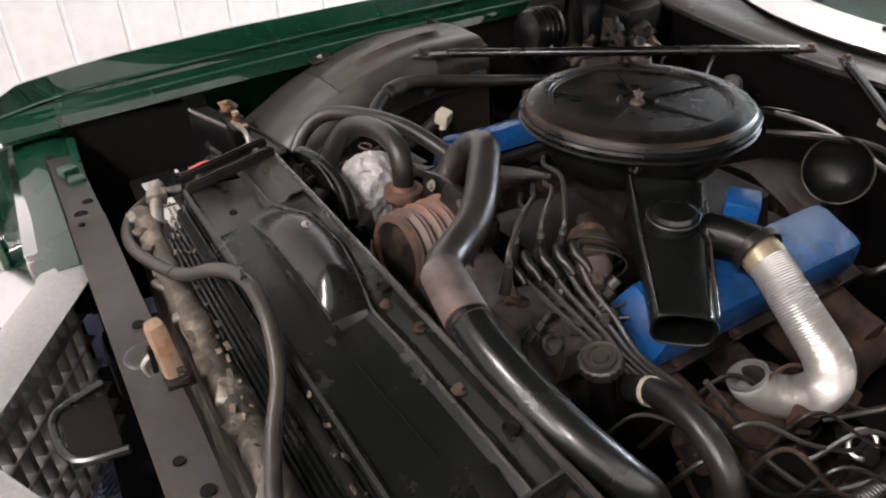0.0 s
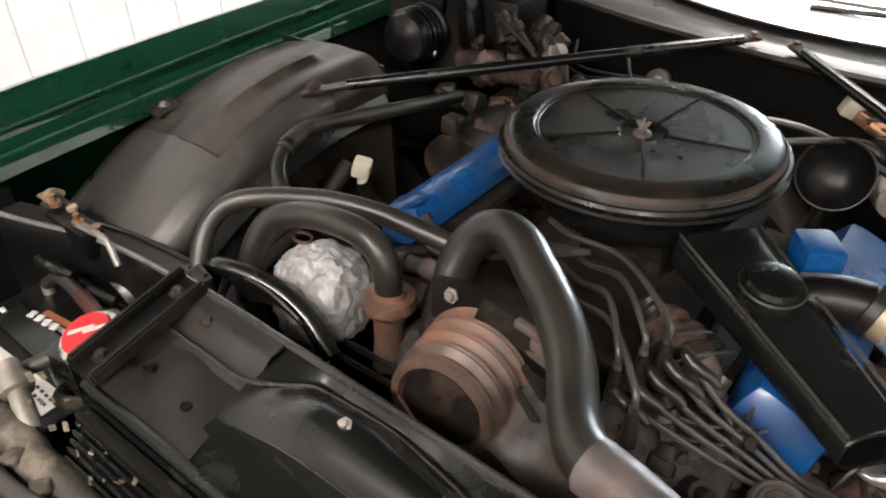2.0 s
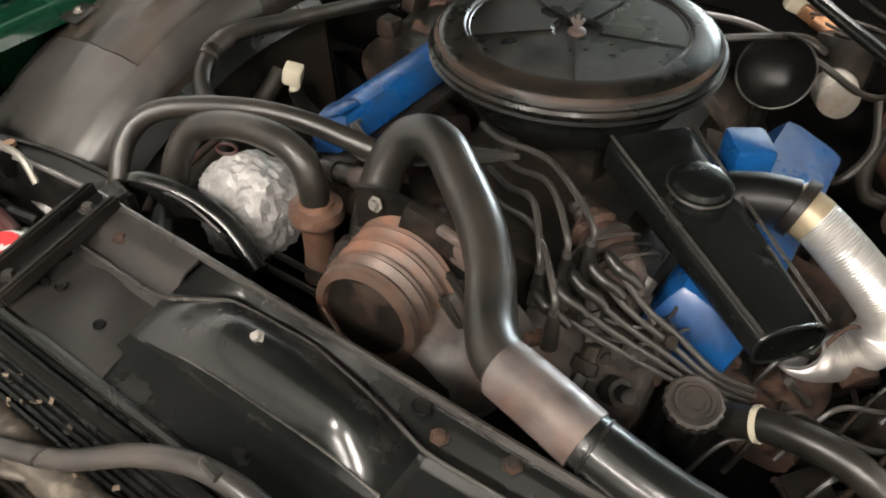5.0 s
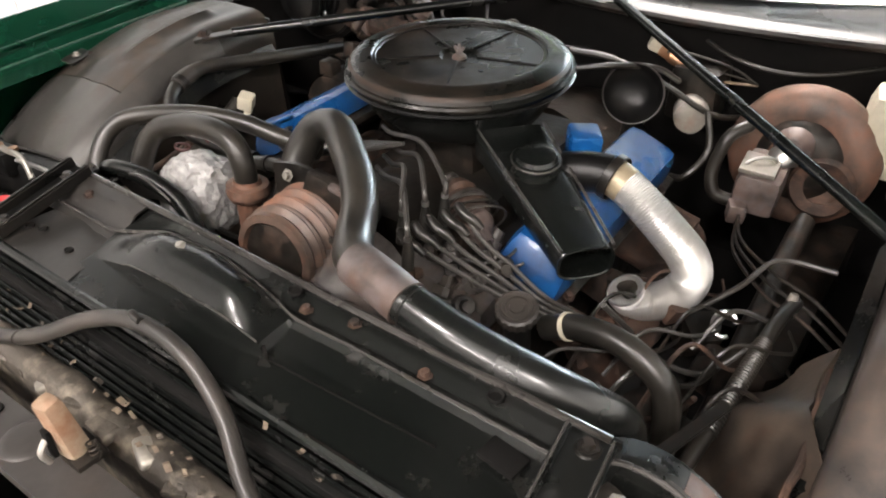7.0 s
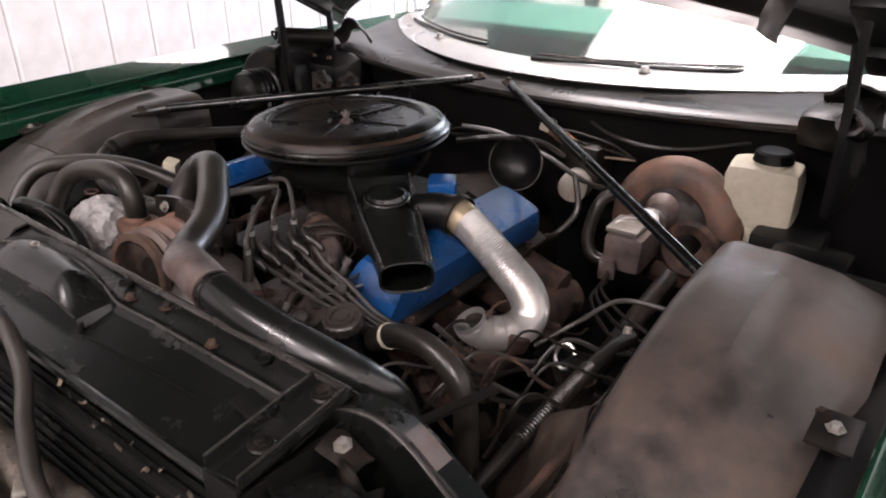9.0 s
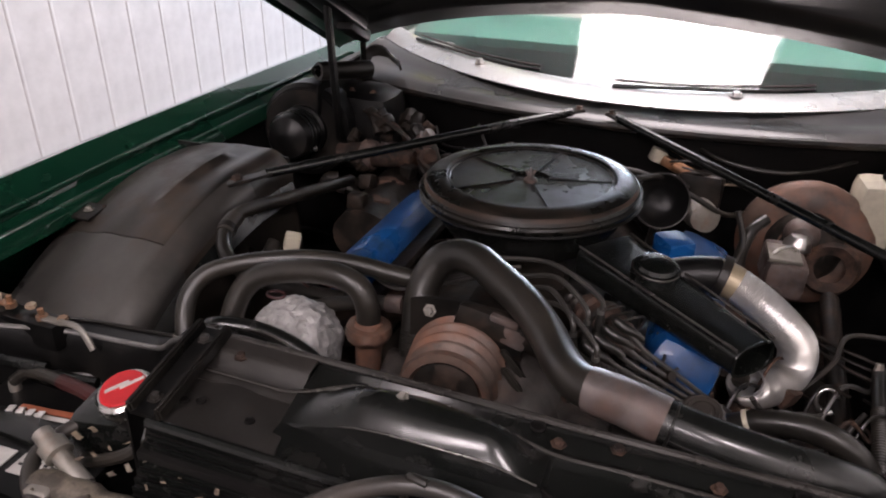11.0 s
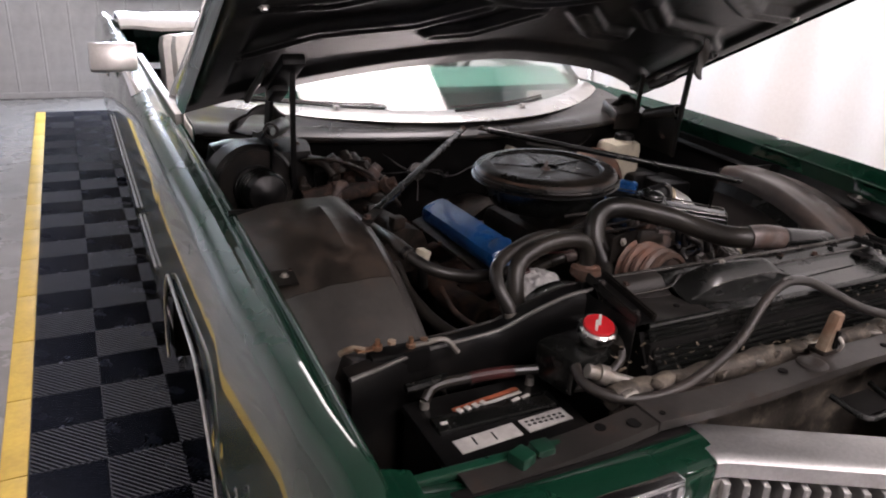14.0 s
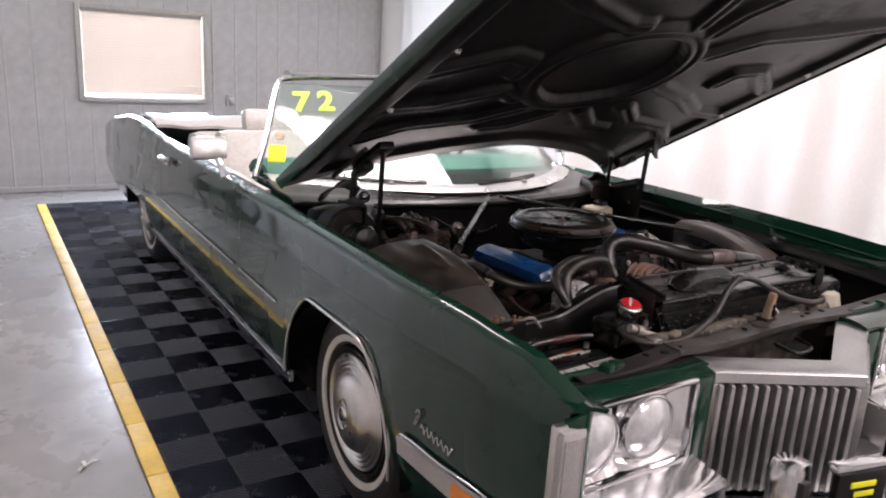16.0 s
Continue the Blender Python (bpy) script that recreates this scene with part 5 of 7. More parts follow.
part("web", bar((0.469, -0.650, 0.862), (0.456, -0.512, 0.864), 0.042, 0.004), BLACK_GLOSS, t)
part("front_drop", box((0.470, -0.652, 0.835), (0.046, 0.005, 0.056), 0.002), BLACK, t)
for x, y, r in ((0.466, -0.606, 0.0060), (0.458, -0.524, 0.0065)):
    part("washer", lathe([(0, 0.002), (0.011, 0.002), (0.0125, 0.0), (0, 0.0)], pose(x, y, 0.866), 16), BLACK_WORN, t)
    bolt((x, y, 0.870), r, t, material=BLACK_WORN)
t = thing("radiator_bracket", (-0.313, -0.57, 0.82), "dusty black channel bracket across the radiator end", "bracket")
for x in (-0.332, -0.294):
    part("rail", bar((x + 0.004, -0.640, 0.848), (x, -0.498, 0.874), 0.009, 0.018), BLACK_WORN, t)
part("web", bar((-0.311, -0.640, 0.842), (-0.314, -0.498, 0.867), 0.036, 0.004), BLACK, t)
bolt((-0.312, -0.615, 0.850), 0.006, t)
bolt((-0.314, -0.520, 0.868), 0.006, t)

seat[0] = BODY
# side baffle from fender to shroud
edge = spline([(-0.80, -0.55, 0.778), (-0.74, -0.525, 0.772), (-0.68, -0.500, 0.768), (-0.62, -0.476, 0.760), (-0.54, -0.464, 0.757), (-0.47, -0.466, 0.766), (-0.42, -0.492, 0.806), (-0.37, -0.516, 0.840), (-0.325, -0.532, 0.855)], 6)


def baffle(u, v):
    i = u * (len(edge) - 1)
    a = edge[int(i)].lerp(edge[min(int(i) + 1, len(edge) - 1)], i - int(i))
    if v < 0.3:
        return (a.x, a.y + 0.04 * (0.3 - v) / 0.3, a.z - 0.004)
    return (a.x, a.y - 0.015 * (v - 0.3), a.z - 0.30 * (v - 0.3) / 0.7)


t = thing("radiator_baffle", (-0.58, -0.57, 0.5), "glossy black sheet baffle beside the radiator", "baffle")
part("sheet", sheet(baffle, 30, 12, 0.003), BLACK, t)
# the glint on this edge is a bright-coloured tube
part("rolled_edge", tube([tuple(p) for p in edge[::3]], 0.0042, 8, 3), BRIGHT, t, "bright highlight line painted on the edge")
part("seam_edge", tube([(p.x + 0.004, p.y + 0.034, p.z + 0.001) for p in edge[6::4]], 0.003, 6, 3), BLACK_WORN, t)
for k in range(3):
    part("pressed_rib", tube([(-0.70 + 0.07 * k, -0.545 + 0.018 * k, 0.735 - 0.02 * k), (-0.66 + 0.07 * k, -0.545 + 0.018 * k, 0.738 - 0.02 * k), (-0.62 + 0.07 * k, -0.535 + 0.018 * k, 0.735 - 0.02 * k)], 0.009, 8, 5), BLACK_GLOSS, t)

# pressure cap on its black filler tank
t = thing("coolant_tank", (-0.36, -0.60, 0.7), "black coolant filler tank with a red pressure cap", "coolant tank")
part("body", box((-0.372, -0.592, 0.757), (0.17, 0.10, 0.075), 0.02, (0, 0, 12)), BLACK_GLOSS, t)
cap = part("cap", lathe([(0, 0.012), (0.030, 0.012), (0.034, 0.008), (0.035, -0.004), (0.030, -0.014), (0.022, -0.016), (0.022, -0.03), (0, -0.03)], disc_pose((-0.374, -0.618, 0.822), (-0.05, -0.25, 1)), 30), CHROME_D, t, "metal pressure cap")
part("cap_disc", lathe([(0, 0.0155), (0.026, 0.0155), (0.028, 0.0125), (0.0, 0.0125)], disc_pose((-0.374, -0.618, 0.822), (-0.05, -0.25, 1)), 30), RED, cap, "red enamel disc")
for k in range(2):
    part("cap_mark", bar(Vector((-0.390 + 0.014 * k, -0.634 + 0.010 * k, 0.8335 + 0.003 * k)), Vector((-0.372 + 0.014 * k, -0.612 + 0.010 * k, 0.8395 + 0.003 * k)), 0.005, 0.002, 0.0005), PAPER_LABEL, cap)
part("neck", lathe([(0.024, 0.0), (0.026, -0.03), (0.034, -0.045), (0.034, -0.05)], disc_pose((-0.374, -0.618, 0.810), (-0.05, -0.25, 1)), 20), BLACK, t)
part("outlet_hose", tube([(-0.345, -0.640, 0.79), (-0.325, -0.625, 0.80), (-0.29, -0.605, 0.815), (-0.26, -0.60, 0.82)], 0.014, 12, 6), RUBBER, t)
part("hose_clamp", tube([(-0.300, -0.612 + 0.0155 * math.cos(a), 0.812 + 0.0155 * math.sin(a)) for a in np.linspace(0, 6.283, 17)], 0.004, 6, 1), CHROME_D, t)
part("small_hose", tube([(-0.33, -0.635, 0.80), (-0.345, -0.655, 0.775), (-0.40, -0.665, 0.75), (-0.44, -0.64, 0.73)], 0.008, 10, 6), RUBBER, t)

# battery
bt = thing("battery", (-0.57, -0.68, 0.48), "black car battery with white and orange printed labels", "battery")
part("case", box((-0.565, -0.622, 0.585), (0.27, 0.175, 0.20), 0.012), BLACK_GLOSS, bt)
part("lid", box((-0.565, -0.622, 0.690), (0.275, 0.18, 0.016), 0.006), BLACK, bt)
part("vent_ridge", box((-0.565, -0.618, 0.702), (0.23, 0.042, 0.012), 0.005), BLACK_GLOSS, bt)
part("label_strip", box((-0.61, -0.672, 0.6995), (0.115, 0.034, 0.002), 0.0005, (0, 0, 4)), PAPER_LABEL, bt, "white printed label")
part("label_strip", box((-0.495, -0.664, 0.6995), (0.09, 0.034, 0.002), 0.0005, (0, 0, 4)), PAPER_LABEL, bt, "white printed label")
part("label_strip", box((-0.56, -0.574, 0.6995), (0.14, 0.010, 0.002), 0.0005, (0, 0, 8)), LABEL_ORG, bt, "orange label stripe")
part("label_strip", box((-0.56, -0.586, 0.6995), (0.14, 0.007, 0.002), 0.0005, (0, 0, 8)), PAPER_LABEL, bt)
for k in range(4):
    part("print_bar", box((-0.625 + 0.016 * k, -0.600 + 0.002 * k, 0.7092), (0.010, 0.012, 0.002), 0.0005, (0, 0, 20)), PAPER_LABEL, bt)
for k in range(2):
    part("print_bar", box((-0.52 + 0.022 * k, -0.606 + 0.003 * k, 0.7092), (0.018, 0.007, 0.002), 0.0005, (0, 0, 12)), PAPER_LABEL, bt)
part("print_bar", box((-0.665, -0.622, 0.7092), (0.012, 0.007, 0.002), 0.0005), PAPER_LABEL, bt)
for k in range(7):
    for i in range(2):
        part("print_bar", box((-0.53 + 0.011 * k, -0.668 + 0.009 * i, 0.7012), (0.006, 0.004, 0.001), 0), GLASS_DK, bt, smooth=0)
for k in range(2):
    part("print_bar", box((-0.635 + 0.036 * k, -0.672, 0.7012), (0.003, 0.020, 0.001), 0), GLASS_DK, bt, smooth=0)
for x in (-0.67, -0.46):
    part("post", lathe([(0, 0.014), (0.008, 0.014), (0.009, 0.0), (0.014, -0.002), (0, -0.002)], pose(x, -0.557, 0.698), 14), ALU, bt)
t = thing("battery_cable", (-0.69, -0.60, 0.72), "thick black battery cable with a dark red sleeve", "cable")
part("cable", tube([(-0.67, -0.557, 0.712), (-0.645, -0.545, 0.728), (-0.58, -0.548, 0.732), (-0.50, -0.560, 0.735), (-0.43, -0.585, 0.74)], 0.009, 10, 6), RUBBER, t)
part("red_sleeve", tube([(-0.58, -0.548, 0.732), (-0.54, -0.553, 0.734), (-0.50, -0.560, 0.735)], 0.0105, 10, 5), RED_WIRE, t)

# relay with copper studs on the inner fender
t = thing("starter_relay", (-0.69, -0.49, 0.70), "black relay with corroded copper cable studs", "relay")
part("body", box((-0.69, -0.486, 0.757), (0.11, 0.036, 0.045), 0.008), BLACK, t)
part("foot", box((-0.69, -0.480, 0.722), (0.07, 0.020, 0.05), 0.004), BLACK, t)
for k, x in enumerate((-0.730, -0.668)):
    part("stud", lathe([(0, 0.016), (0.0045, 0.016), (0.0045, 0.005), (0.009, 0.005), (0.009, -0.003), (0, -0.003)], pose(x, -0.488, 0.789 - 0.008 * k), 8), COPPER, t)
    part("lug", box((x + 0.022 * (k * 2 - 1), -0.487, 0.789 - 0.008 * k), (0.036, 0.013, 0.004), 0.002, (0, 8, 10)), COPPER if k == 0 else ALU, t)
    part("nut", lathe([(0, 0.006), (0.008, 0.006), (0.008, 0.0), (0, 0.0)], pose(x + 0.03, -0.478, 0.786 - 0.008 * k), 6), (CREAM, COPPER)[k], t, smooth=0)
part("lead", tube([(-0.752, -0.49, 0.789), (-0.770, -0.475, 0.788), (-0.785, -0.455, 0.77)], 0.006, 8, 5), CREAM, t)
part("lead", tube([(-0.635, -0.486, 0.781), (-0.60, -0.485, 0.778), (-0.575, -0.49, 0.75)], 0.005, 8, 5), ALU, t)
part("bracket", box((-0.765, -0.475, 0.745), (0.05, 0.035, 0.05), 0.006, (0, 20, 15)), GREY_PLATE, t)

seat[0] = DRIVE
# looped cooler hose over the radiator
t = thing("cooler_hose", (0, -0.69, 0.79), "grey-black rubber hose looping over the radiator", "hose")
part("hose", tube([(-0.375, -0.586, 0.775), (-0.398, -0.592, 0.776), (-0.430, -0.612, 0.776), (-0.448, -0.672, 0.768), (-0.40, -0.722, 0.762), (-0.30, -0.735, 0.770), (-0.15, -0.703, 0.802), (-0.05, -0.668, 0.855), (0.02, -0.652, 0.876), (0.09, -0.652, 0.868), (0.155, -0.668, 0.84), (0.215, -0.70, 0.812), (0.30, -0.728, 0.793), (0.39, -0.715, 0.785), (0.46, -0.68, 0.775)], 0.0092, 14, 8), RUBBER_D, t)
part("clamp", tube([(-0.150 + 0.004 * math.cos(a), -0.703 + 0.0098 * math.cos(a), 0.802 + 0.0098 * math.sin(a)) for a in np.linspace(0, 6.283, 15)], 0.0016, 6, 1), RUBBER, t)
t = thing("overflow_jug", (0.50, -0.655, 0.62), "cream plastic overflow jug beside the radiator", "jug")
part("jug", lathe([(0, 0.0), (0.045, 0.0), (0.05, 0.02), (0.05, 0.10), (0.04, 0.14), (0.02, 0.15), (0, 0.15)], pose(0.53, -0.655, 0.64), 24), WHITE_PL, t)
part("jug_cap", lathe([(0, 0.015), (0.018, 0.014), (0.02, 0.0), (0, 0.0)], pose(0.53, -0.655, 0.79), 18), BLACK, t)

# ---- engine ----
eng = thing("engine", (0, 0, 0.4), "greasy V8 engine with blue valve covers and rusty manifolds", "engine")
part("block", rough_up(box((0.0, 0.0, 0.56), (0.44, 0.62, 0.26), 0.03), 0.012, 14), GREASE, eng)
part("oil_pan", box((0.0, 0.05, 0.40), (0.30, 0.60, 0.16), 0.04), GREASE, eng)
part("intake_manifold", rough_up(box((0.0, 0.0, 0.715), (0.22, 0.46, 0.10), 0.03), 0.014, 18), GREASE, eng)
part("carburettor", rough_up(box((-0.02, 0.02, 0.785), (0.12, 0.16, 0.08), 0.015), 0.008, 30), GREASE, eng)
part("transmission", rough_up(lathe([(0, -0.02), (0.17, -0.02), (0.16, 0.2), (0.12, 0.3), (0, 0.3)], disc_pose((0.0, 0.30, 0.56), (0, 1, -0.1)), 24), 0.008, 16), GREASE, eng)


def valve_cover(sx, xc, y0, y1, zc, tall):
    b = box((0, 0, 0), (0.108 if sx > 0 else 0.082, y1 - y0, tall), 0.020, taper=0.86)
    bmesh.ops.transform(b, matrix=pose(xc, (y0 + y1) / 2, zc, 0, sx * 20, 0), verts=b.verts)
    vc = part("valve_cover", b, BLUE, eng, "chipped blue valve cover")
    f = box((0, 0, 0), (0.125, y1 - y0 + 0.02, 0.012), 0.003)
    bmesh.ops.transform(f, matrix=pose(xc - sx * 0.013, (y0 + y1) / 2, zc - tall / 2 - 0.003, 0, sx * 20, 0), verts=f.verts)
    part("flange", f, GREASE, vc)
    for k in range(4):
        bolt((xc + sx * 0.045, lerp(y0, y1, (k + 0.5) / 4), zc - 0.047), 0.006, vc, (sx * 0.3, 0, 1), RUSTY)
    return vc


vp = valve_cover(-1, -0.296, -0.205, 0.205, 0.782, 0.050)
vd = valve_cover(1, 0.240, -0.245, 0.205, 0.768, 0.075)
part("emblem_press", lathe([(0, 0.004), (0.024, 0.003), (0.028, 0), (0, 0)], disc_pose((-0.300, -0.155, 0.806), (-0.36, 0, 1)), 20), BLUE, vp)
part("baffle_box", box((0.198, 0.0, 0.842), (0.048, 0.055, 0.060), 0.008, (0, 0, 35)), BLUE, eng)
for sx, x in ((-1, -0.33), (1, 0.345)):
    em = part("exhaust_manifold", rough_up(tube([(x, -0.20, 0.63), (x + sx * 0.01, -0.05, 0.62), (x, 0.1, 0.62), (x - sx * 0.02, 0.24, 0.58)], 0.038, 16, 8), 0.010, 22), RUSTY, eng, "scaly rusty exhaust manifold")
    for k in range(4):
        part("runner", rough_up(tube([(sx * 0.24, -0.18 + 0.12 * k, 0.67), (x, -0.18 + 0.12 * k, 0.64)], 0.028, 12, 4), 0.006, 30, k), RUSTY, em)
for k in range(12):
    a = k * 2.4
    c = (0.355 + 0.05 * math.sin(a * 1.7), -0.20 + 0.035 * k * 0.6 + 0.02 * math.cos(a), 0.655 + 0.03 * math.sin(a * 2.3))
    part("fitting", rough_up(box(c, (0.035 + 0.012 * math.sin(a), 0.03, 0.035), 0.008, (30 * math.sin(a), 20 * math.cos(a), 40 * math.sin(a * 2))), 0.006, 40, k), RUSTY if k % 3 else GREASE, eng)
part("timing_cover", rough_up(box((0.0, -0.32, 0.62), (0.34, 0.07, 0.28), 0.03), 0.010, 20), CAST, eng)
part("water_pump", rough_up(lathe([(0, -0.02), (0.09, -0.02), (0.08, 0.05), (0.05, 0.09), (0, 0.09)], disc_pose((0.02, -0.33, 0.72), (0, -1, 0)), 20), 0.006, 30), CAST, eng)
for k in range(14):
    a = k * 2.3
    c = (0.165 + 0.055 * math.sin(a), -0.335 + 0.010 * k + 0.015 * math.cos(a * 1.7), 0.762 + 0.022 * math.sin(a * 1.3))
    part("fitting", rough_up(lathe([(0, 0.020), (0.008, 0.020), (0.009, 0.006), (0.014, 0.005), (0.015, -0.008), (0.010, -0.010), (0.011, -0.026), (0, -0.026)], disc_pose(c, (math.sin(a), math.cos(a * 2) - 0.3, 0.7)), 10), 0.003, 60, k), (GREASE, GREASE, RUSTY, GREY_PLATE)[k % 4], eng)
part("head_front", rough_up(box((0.15, -0.26, 0.735), (0.16, 0.16, 0.05), 0.015), 0.012, 24), CAST, eng)

# pulley stack and belts
pul = thing("pulley_stack", (-0.03, -0.40, 0.70), "rust-brown multi-groove belt pulley", "pulley")
pm = disc_pose((-0.045, -0.352, 0.785), (0.10, -1, 0.10))
prof = [(0, -0.02), (0.055, -0.02)]
for k in range(4):
    h = -0.020 + 0.022 * k
    prof += [(0.066 - 0.002 * k, h), (0.070 - 0.002 * k, h + 0.002), (0.071 - 0.002 * k, h + 0.004), (0.060 - 0.001 * k, h + 0.011), (0.068 - 0.002 * k, h + 0.018), (0.067 - 0.002 * k, h + 0.020)]
prof += [(0.060, 0.072), (0.050, 0.074), (0.046, 0.064), (0.022, 0.062), (0.021, 0.071), (0.016, 0.073), (0, 0.073)]
part("pulley", lathe(prof, pm, 56), RUST_PULLEY, pul)
for k in range(4):
    part("slot", lathe([(0, 0.002), (0.006, 0.002), (0.008, 0.0), (0, -0.001)], pm @ pose(0.035 * math.cos(k * 1.57), 0.035 * math.sin(k * 1.57), 0.0645), 12), DARK, pul)
part("bracket", sheet(lambda u, v: (lerp(-0.125, 0.035, u), -0.322 + 0.006 * math.sin(u * 6), lerp(0.862 + 0.010 * math.sin(u * 3), 0.72, v)), 12, 6, 0.006), BLACK_WORN, pul, "dark bracket plate behind the pulley")
part("hub", rough_up(lathe([(0, 0.070), (0.014, 0.072), (0.020, 0.066), (0.044, 0.0655), (0.046, 0.070), (0.030, 0.0755), (0.012, 0.078), (0, 0.078)][::-1], pm, 30), 0.0025, 60), GREASE, pul, "grimy dark clutch hub")
part("casting", rough_up(box((0.000, -0.325, 0.850), (0.115, 0.030, 0.038), 0.012, (0, 8, 0)), 0.007, 30), GREASE, pul, "greasy cast bracket")
part("worn_spot", rough_up(box((0.012, -0.338, 0.866), (0.040, 0.010, 0.010), 0.004, (0, 12, 0)), 0.002, 50), JOINT, pul)
part("bracket_foot", rough_up(box((0.025, -0.33, 0.842), (0.040, 0.02, 0.03), 0.008, (0, 20, 0)), 0.003, 40), JOINT, pul)
for x, z in ((-0.095, 0.852), (0.012, 0.856)):
    bolt((x, -0.330, z), 0.006, pul, (0, -1, 0.3), ALU)
for k in range(2):
    part("belt", bar((0.015 + 0.008 * k, -0.352 - 0.024 * k, 0.832 - 0.01 * k), (0.15, -0.345 - 0.024 * k, 0.665), 0.009, 0.009), RUBBER, pul)
    part("belt", bar((-0.07, -0.36 - 0.024 * k, 0.73), (-0.285, -0.345 - 0.024 * k, 0.70), 0.009, 0.009), RUBBER, pul)
for k in range(5):
    a = radians(30 + 72 * k)
    c = Vector((0.0, -0.462, 0.665))
    part("fan_blade", sheet(lambda u, v: c + Vector(((0.05 + 0.15 * u) * math.cos(a) - (v - 0.5) * 0.07 * math.sin(a), 0.035 * (v - 0.5), (0.05 + 0.15 * u) * math.sin(a) * 0.75 + (v - 0.5) * 0.07 * math.cos(a))), 6, 4, 0.003), RUST_PULLEY, pul)

# foil-wrapped alternator with its bracket arm
t = thing("alternator", (-0.31, -0.34, 0.70), "alternator wrapped in crumpled silver foil", "alternator")
am = disc_pose((-0.312, -0.322, 0.738), (-0.15, -1, 0.35)) @ Matrix.Scale(1.0, 4)
fp = [(0, -0.05), (0.03, -0.052), (0.05, -0.046), (0.062, -0.032), (0.068, -0.015), (0.070, 0.0), (0.069, 0.016), (0.064, 0.032), (0.054, 0.046), (0.038, 0.056), (0.018, 0.060), (0, 0.061)]
foil = lathe([fp[0]] + [tuple(p) for i in range(11) for p in ((lerp(fp[i][0], fp[i + 1][0], s), lerp(fp[i][1], fp[i + 1][1], s)) for s in (0.33, 0.67, 1.0))][:-1] + [fp[-1]], am, 72)
rough_up(rough_up(rough_up(foil, 0.006, 36), 0.0045, 95, 3.0), 0.003, 190, 7.0)
part("body", foil, SILVER, t, "crumpled silver foil wrap", smooth=8)
part("wire_twist", tube([(-0.30, -0.30, 0.825), (-0.31, -0.31, 0.845), (-0.285, -0.315, 0.85), (-0.29, -0.30, 0.838), (-0.25, -0.30, 0.835), (-0.20, -0.30, 0.83)], 0.0018, 6, 5), RED_WIRE, t)
part("arm", tube([(-0.398, -0.420, 0.796), (-0.376, -0.427, 0.815), (-0.335, -0.416, 0.815), (-0.292, -0.408, 0.806), (-0.245, -0.408, 0.790), (-0.195, -0.420, 0.765)], [0.012, 0.0135, 0.0135, 0.0135, 0.013, 0.012], 12, 6), BLACK_GLOSS, t)
part("red_ring", tube([(-0.345 + 0.014 * math.cos(a), -0.318 + 0.010 * math.sin(a), 0.812) for a in np.linspace(0, 6.283, 17)], 0.0022, 6, 1, False), RED_WIRE, t)
part("shield", sheet(lambda u, v: (lerp(-0.37, -0.24, u), -0.425 + 0.03 * v, 0.805 - 0.06 * v + 0.02 * math.sin(u * 3.1)), 10, 5, 0.003), GREY_PLATE, t)

# coolant hoses
t = thing("radiator_hose", (-0.28, -0.33, 0.80), "black upper radiator hose bending into a rusty flange", "hose")
part("hose", tube([(-0.385, -0.385, 0.73), (-0.392, -0.365, 0.79), (-0.375, -0.340, 0.838), (-0.325, -0.325, 0.860), (-0.255, -0.323, 0.872), (-0.208, -0.325, 0.864), (-0.190, -0.328, 0.838), (-0.188, -0.328, 0.800)], 0.0175, 16, 8), RUBBER, t)
fl = part("flange", rough_up(lathe([(0, 0.02), (0.020, 0.02), (0.022, 0.014), (0.032, 0.012), (0.034, 0.0), (0.030, -0.008), (0.02, -0.012), (0.018, -0.06), (0.022, -0.10), (0, -0.10)], disc_pose((-0.188, -0.328, 0.792), (0.0, 0.05, 1)), 24), 0.002, 60), RUST_PULLEY, t, "rusty cast flange")
t = thing("heater_hose", (-0.38, -0.36, 0.80), "black heater hose arching over the engine", "hose")
part("hose", tube([(-0.418, -0.430, 0.735), (-0.436, -0.418, 0.782), (-0.449, -0.388, 0.820), (-0.437, -0.356, 0.846), (-0.395, -0.325, 0.858), (-0.32, -0.292, 0.866), (-0.25, -0.268, 0.862), (-0.18, -0.25, 0.848), (-0.12, -0.24, 0.84)], 0.0134, 14, 8), RUBBER, t)
part("clamp", lathe([(0.0155, -0.008), (0.017, -0.008), (0.017, 0.008), (0.0155, 0.008)], disc_pose((-0.434, -0.420, 0.775), (-0.2, 0.2, 0.9)), 16), ALU, t)
t = thing("heater_hose", (-0.46, -0.15, 0.78), "black heater hose bending back along the inner fender", "hose")
part("hose", tube([(-0.27, -0.240, 0.778), (-0.34, -0.246, 0.778), (-0.41, -0.246, 0.780), (-0.462, -0.238, 0.786), (-0.500, -0.222, 0.795), (-0.527, -0.194, 0.807), (-0.542, -0.155, 0.819), (-0.545, -0.106, 0.824), (-0.534, 0.0, 0.806), (-0.518, 0.14, 0.782), (-0.505, 0.24, 0.765)], 0.0128, 14, 8), RUBBER, t)
part("sleeve", tube([(-0.536, -0.176, 0.8130), (-0.542, -0.155, 0.8190), (-0.545, -0.130, 0.8225)], 0.0158, 14, 5), RUBBER_D, t)
part("clamp", lathe([(0.0150, -0.006), (0.0168, -0.005), (0.0168, 0.005), (0.0150, 0.006)], disc_pose((-0.539, -0.165, 0.8165), (-0.25, 0.9, 0.3)), 16), BLACK_WORN, t)
t = thing("vapour_hose", (-0.5, -0.3, 0.65), "thin black hose low beside the alternator", "hose")
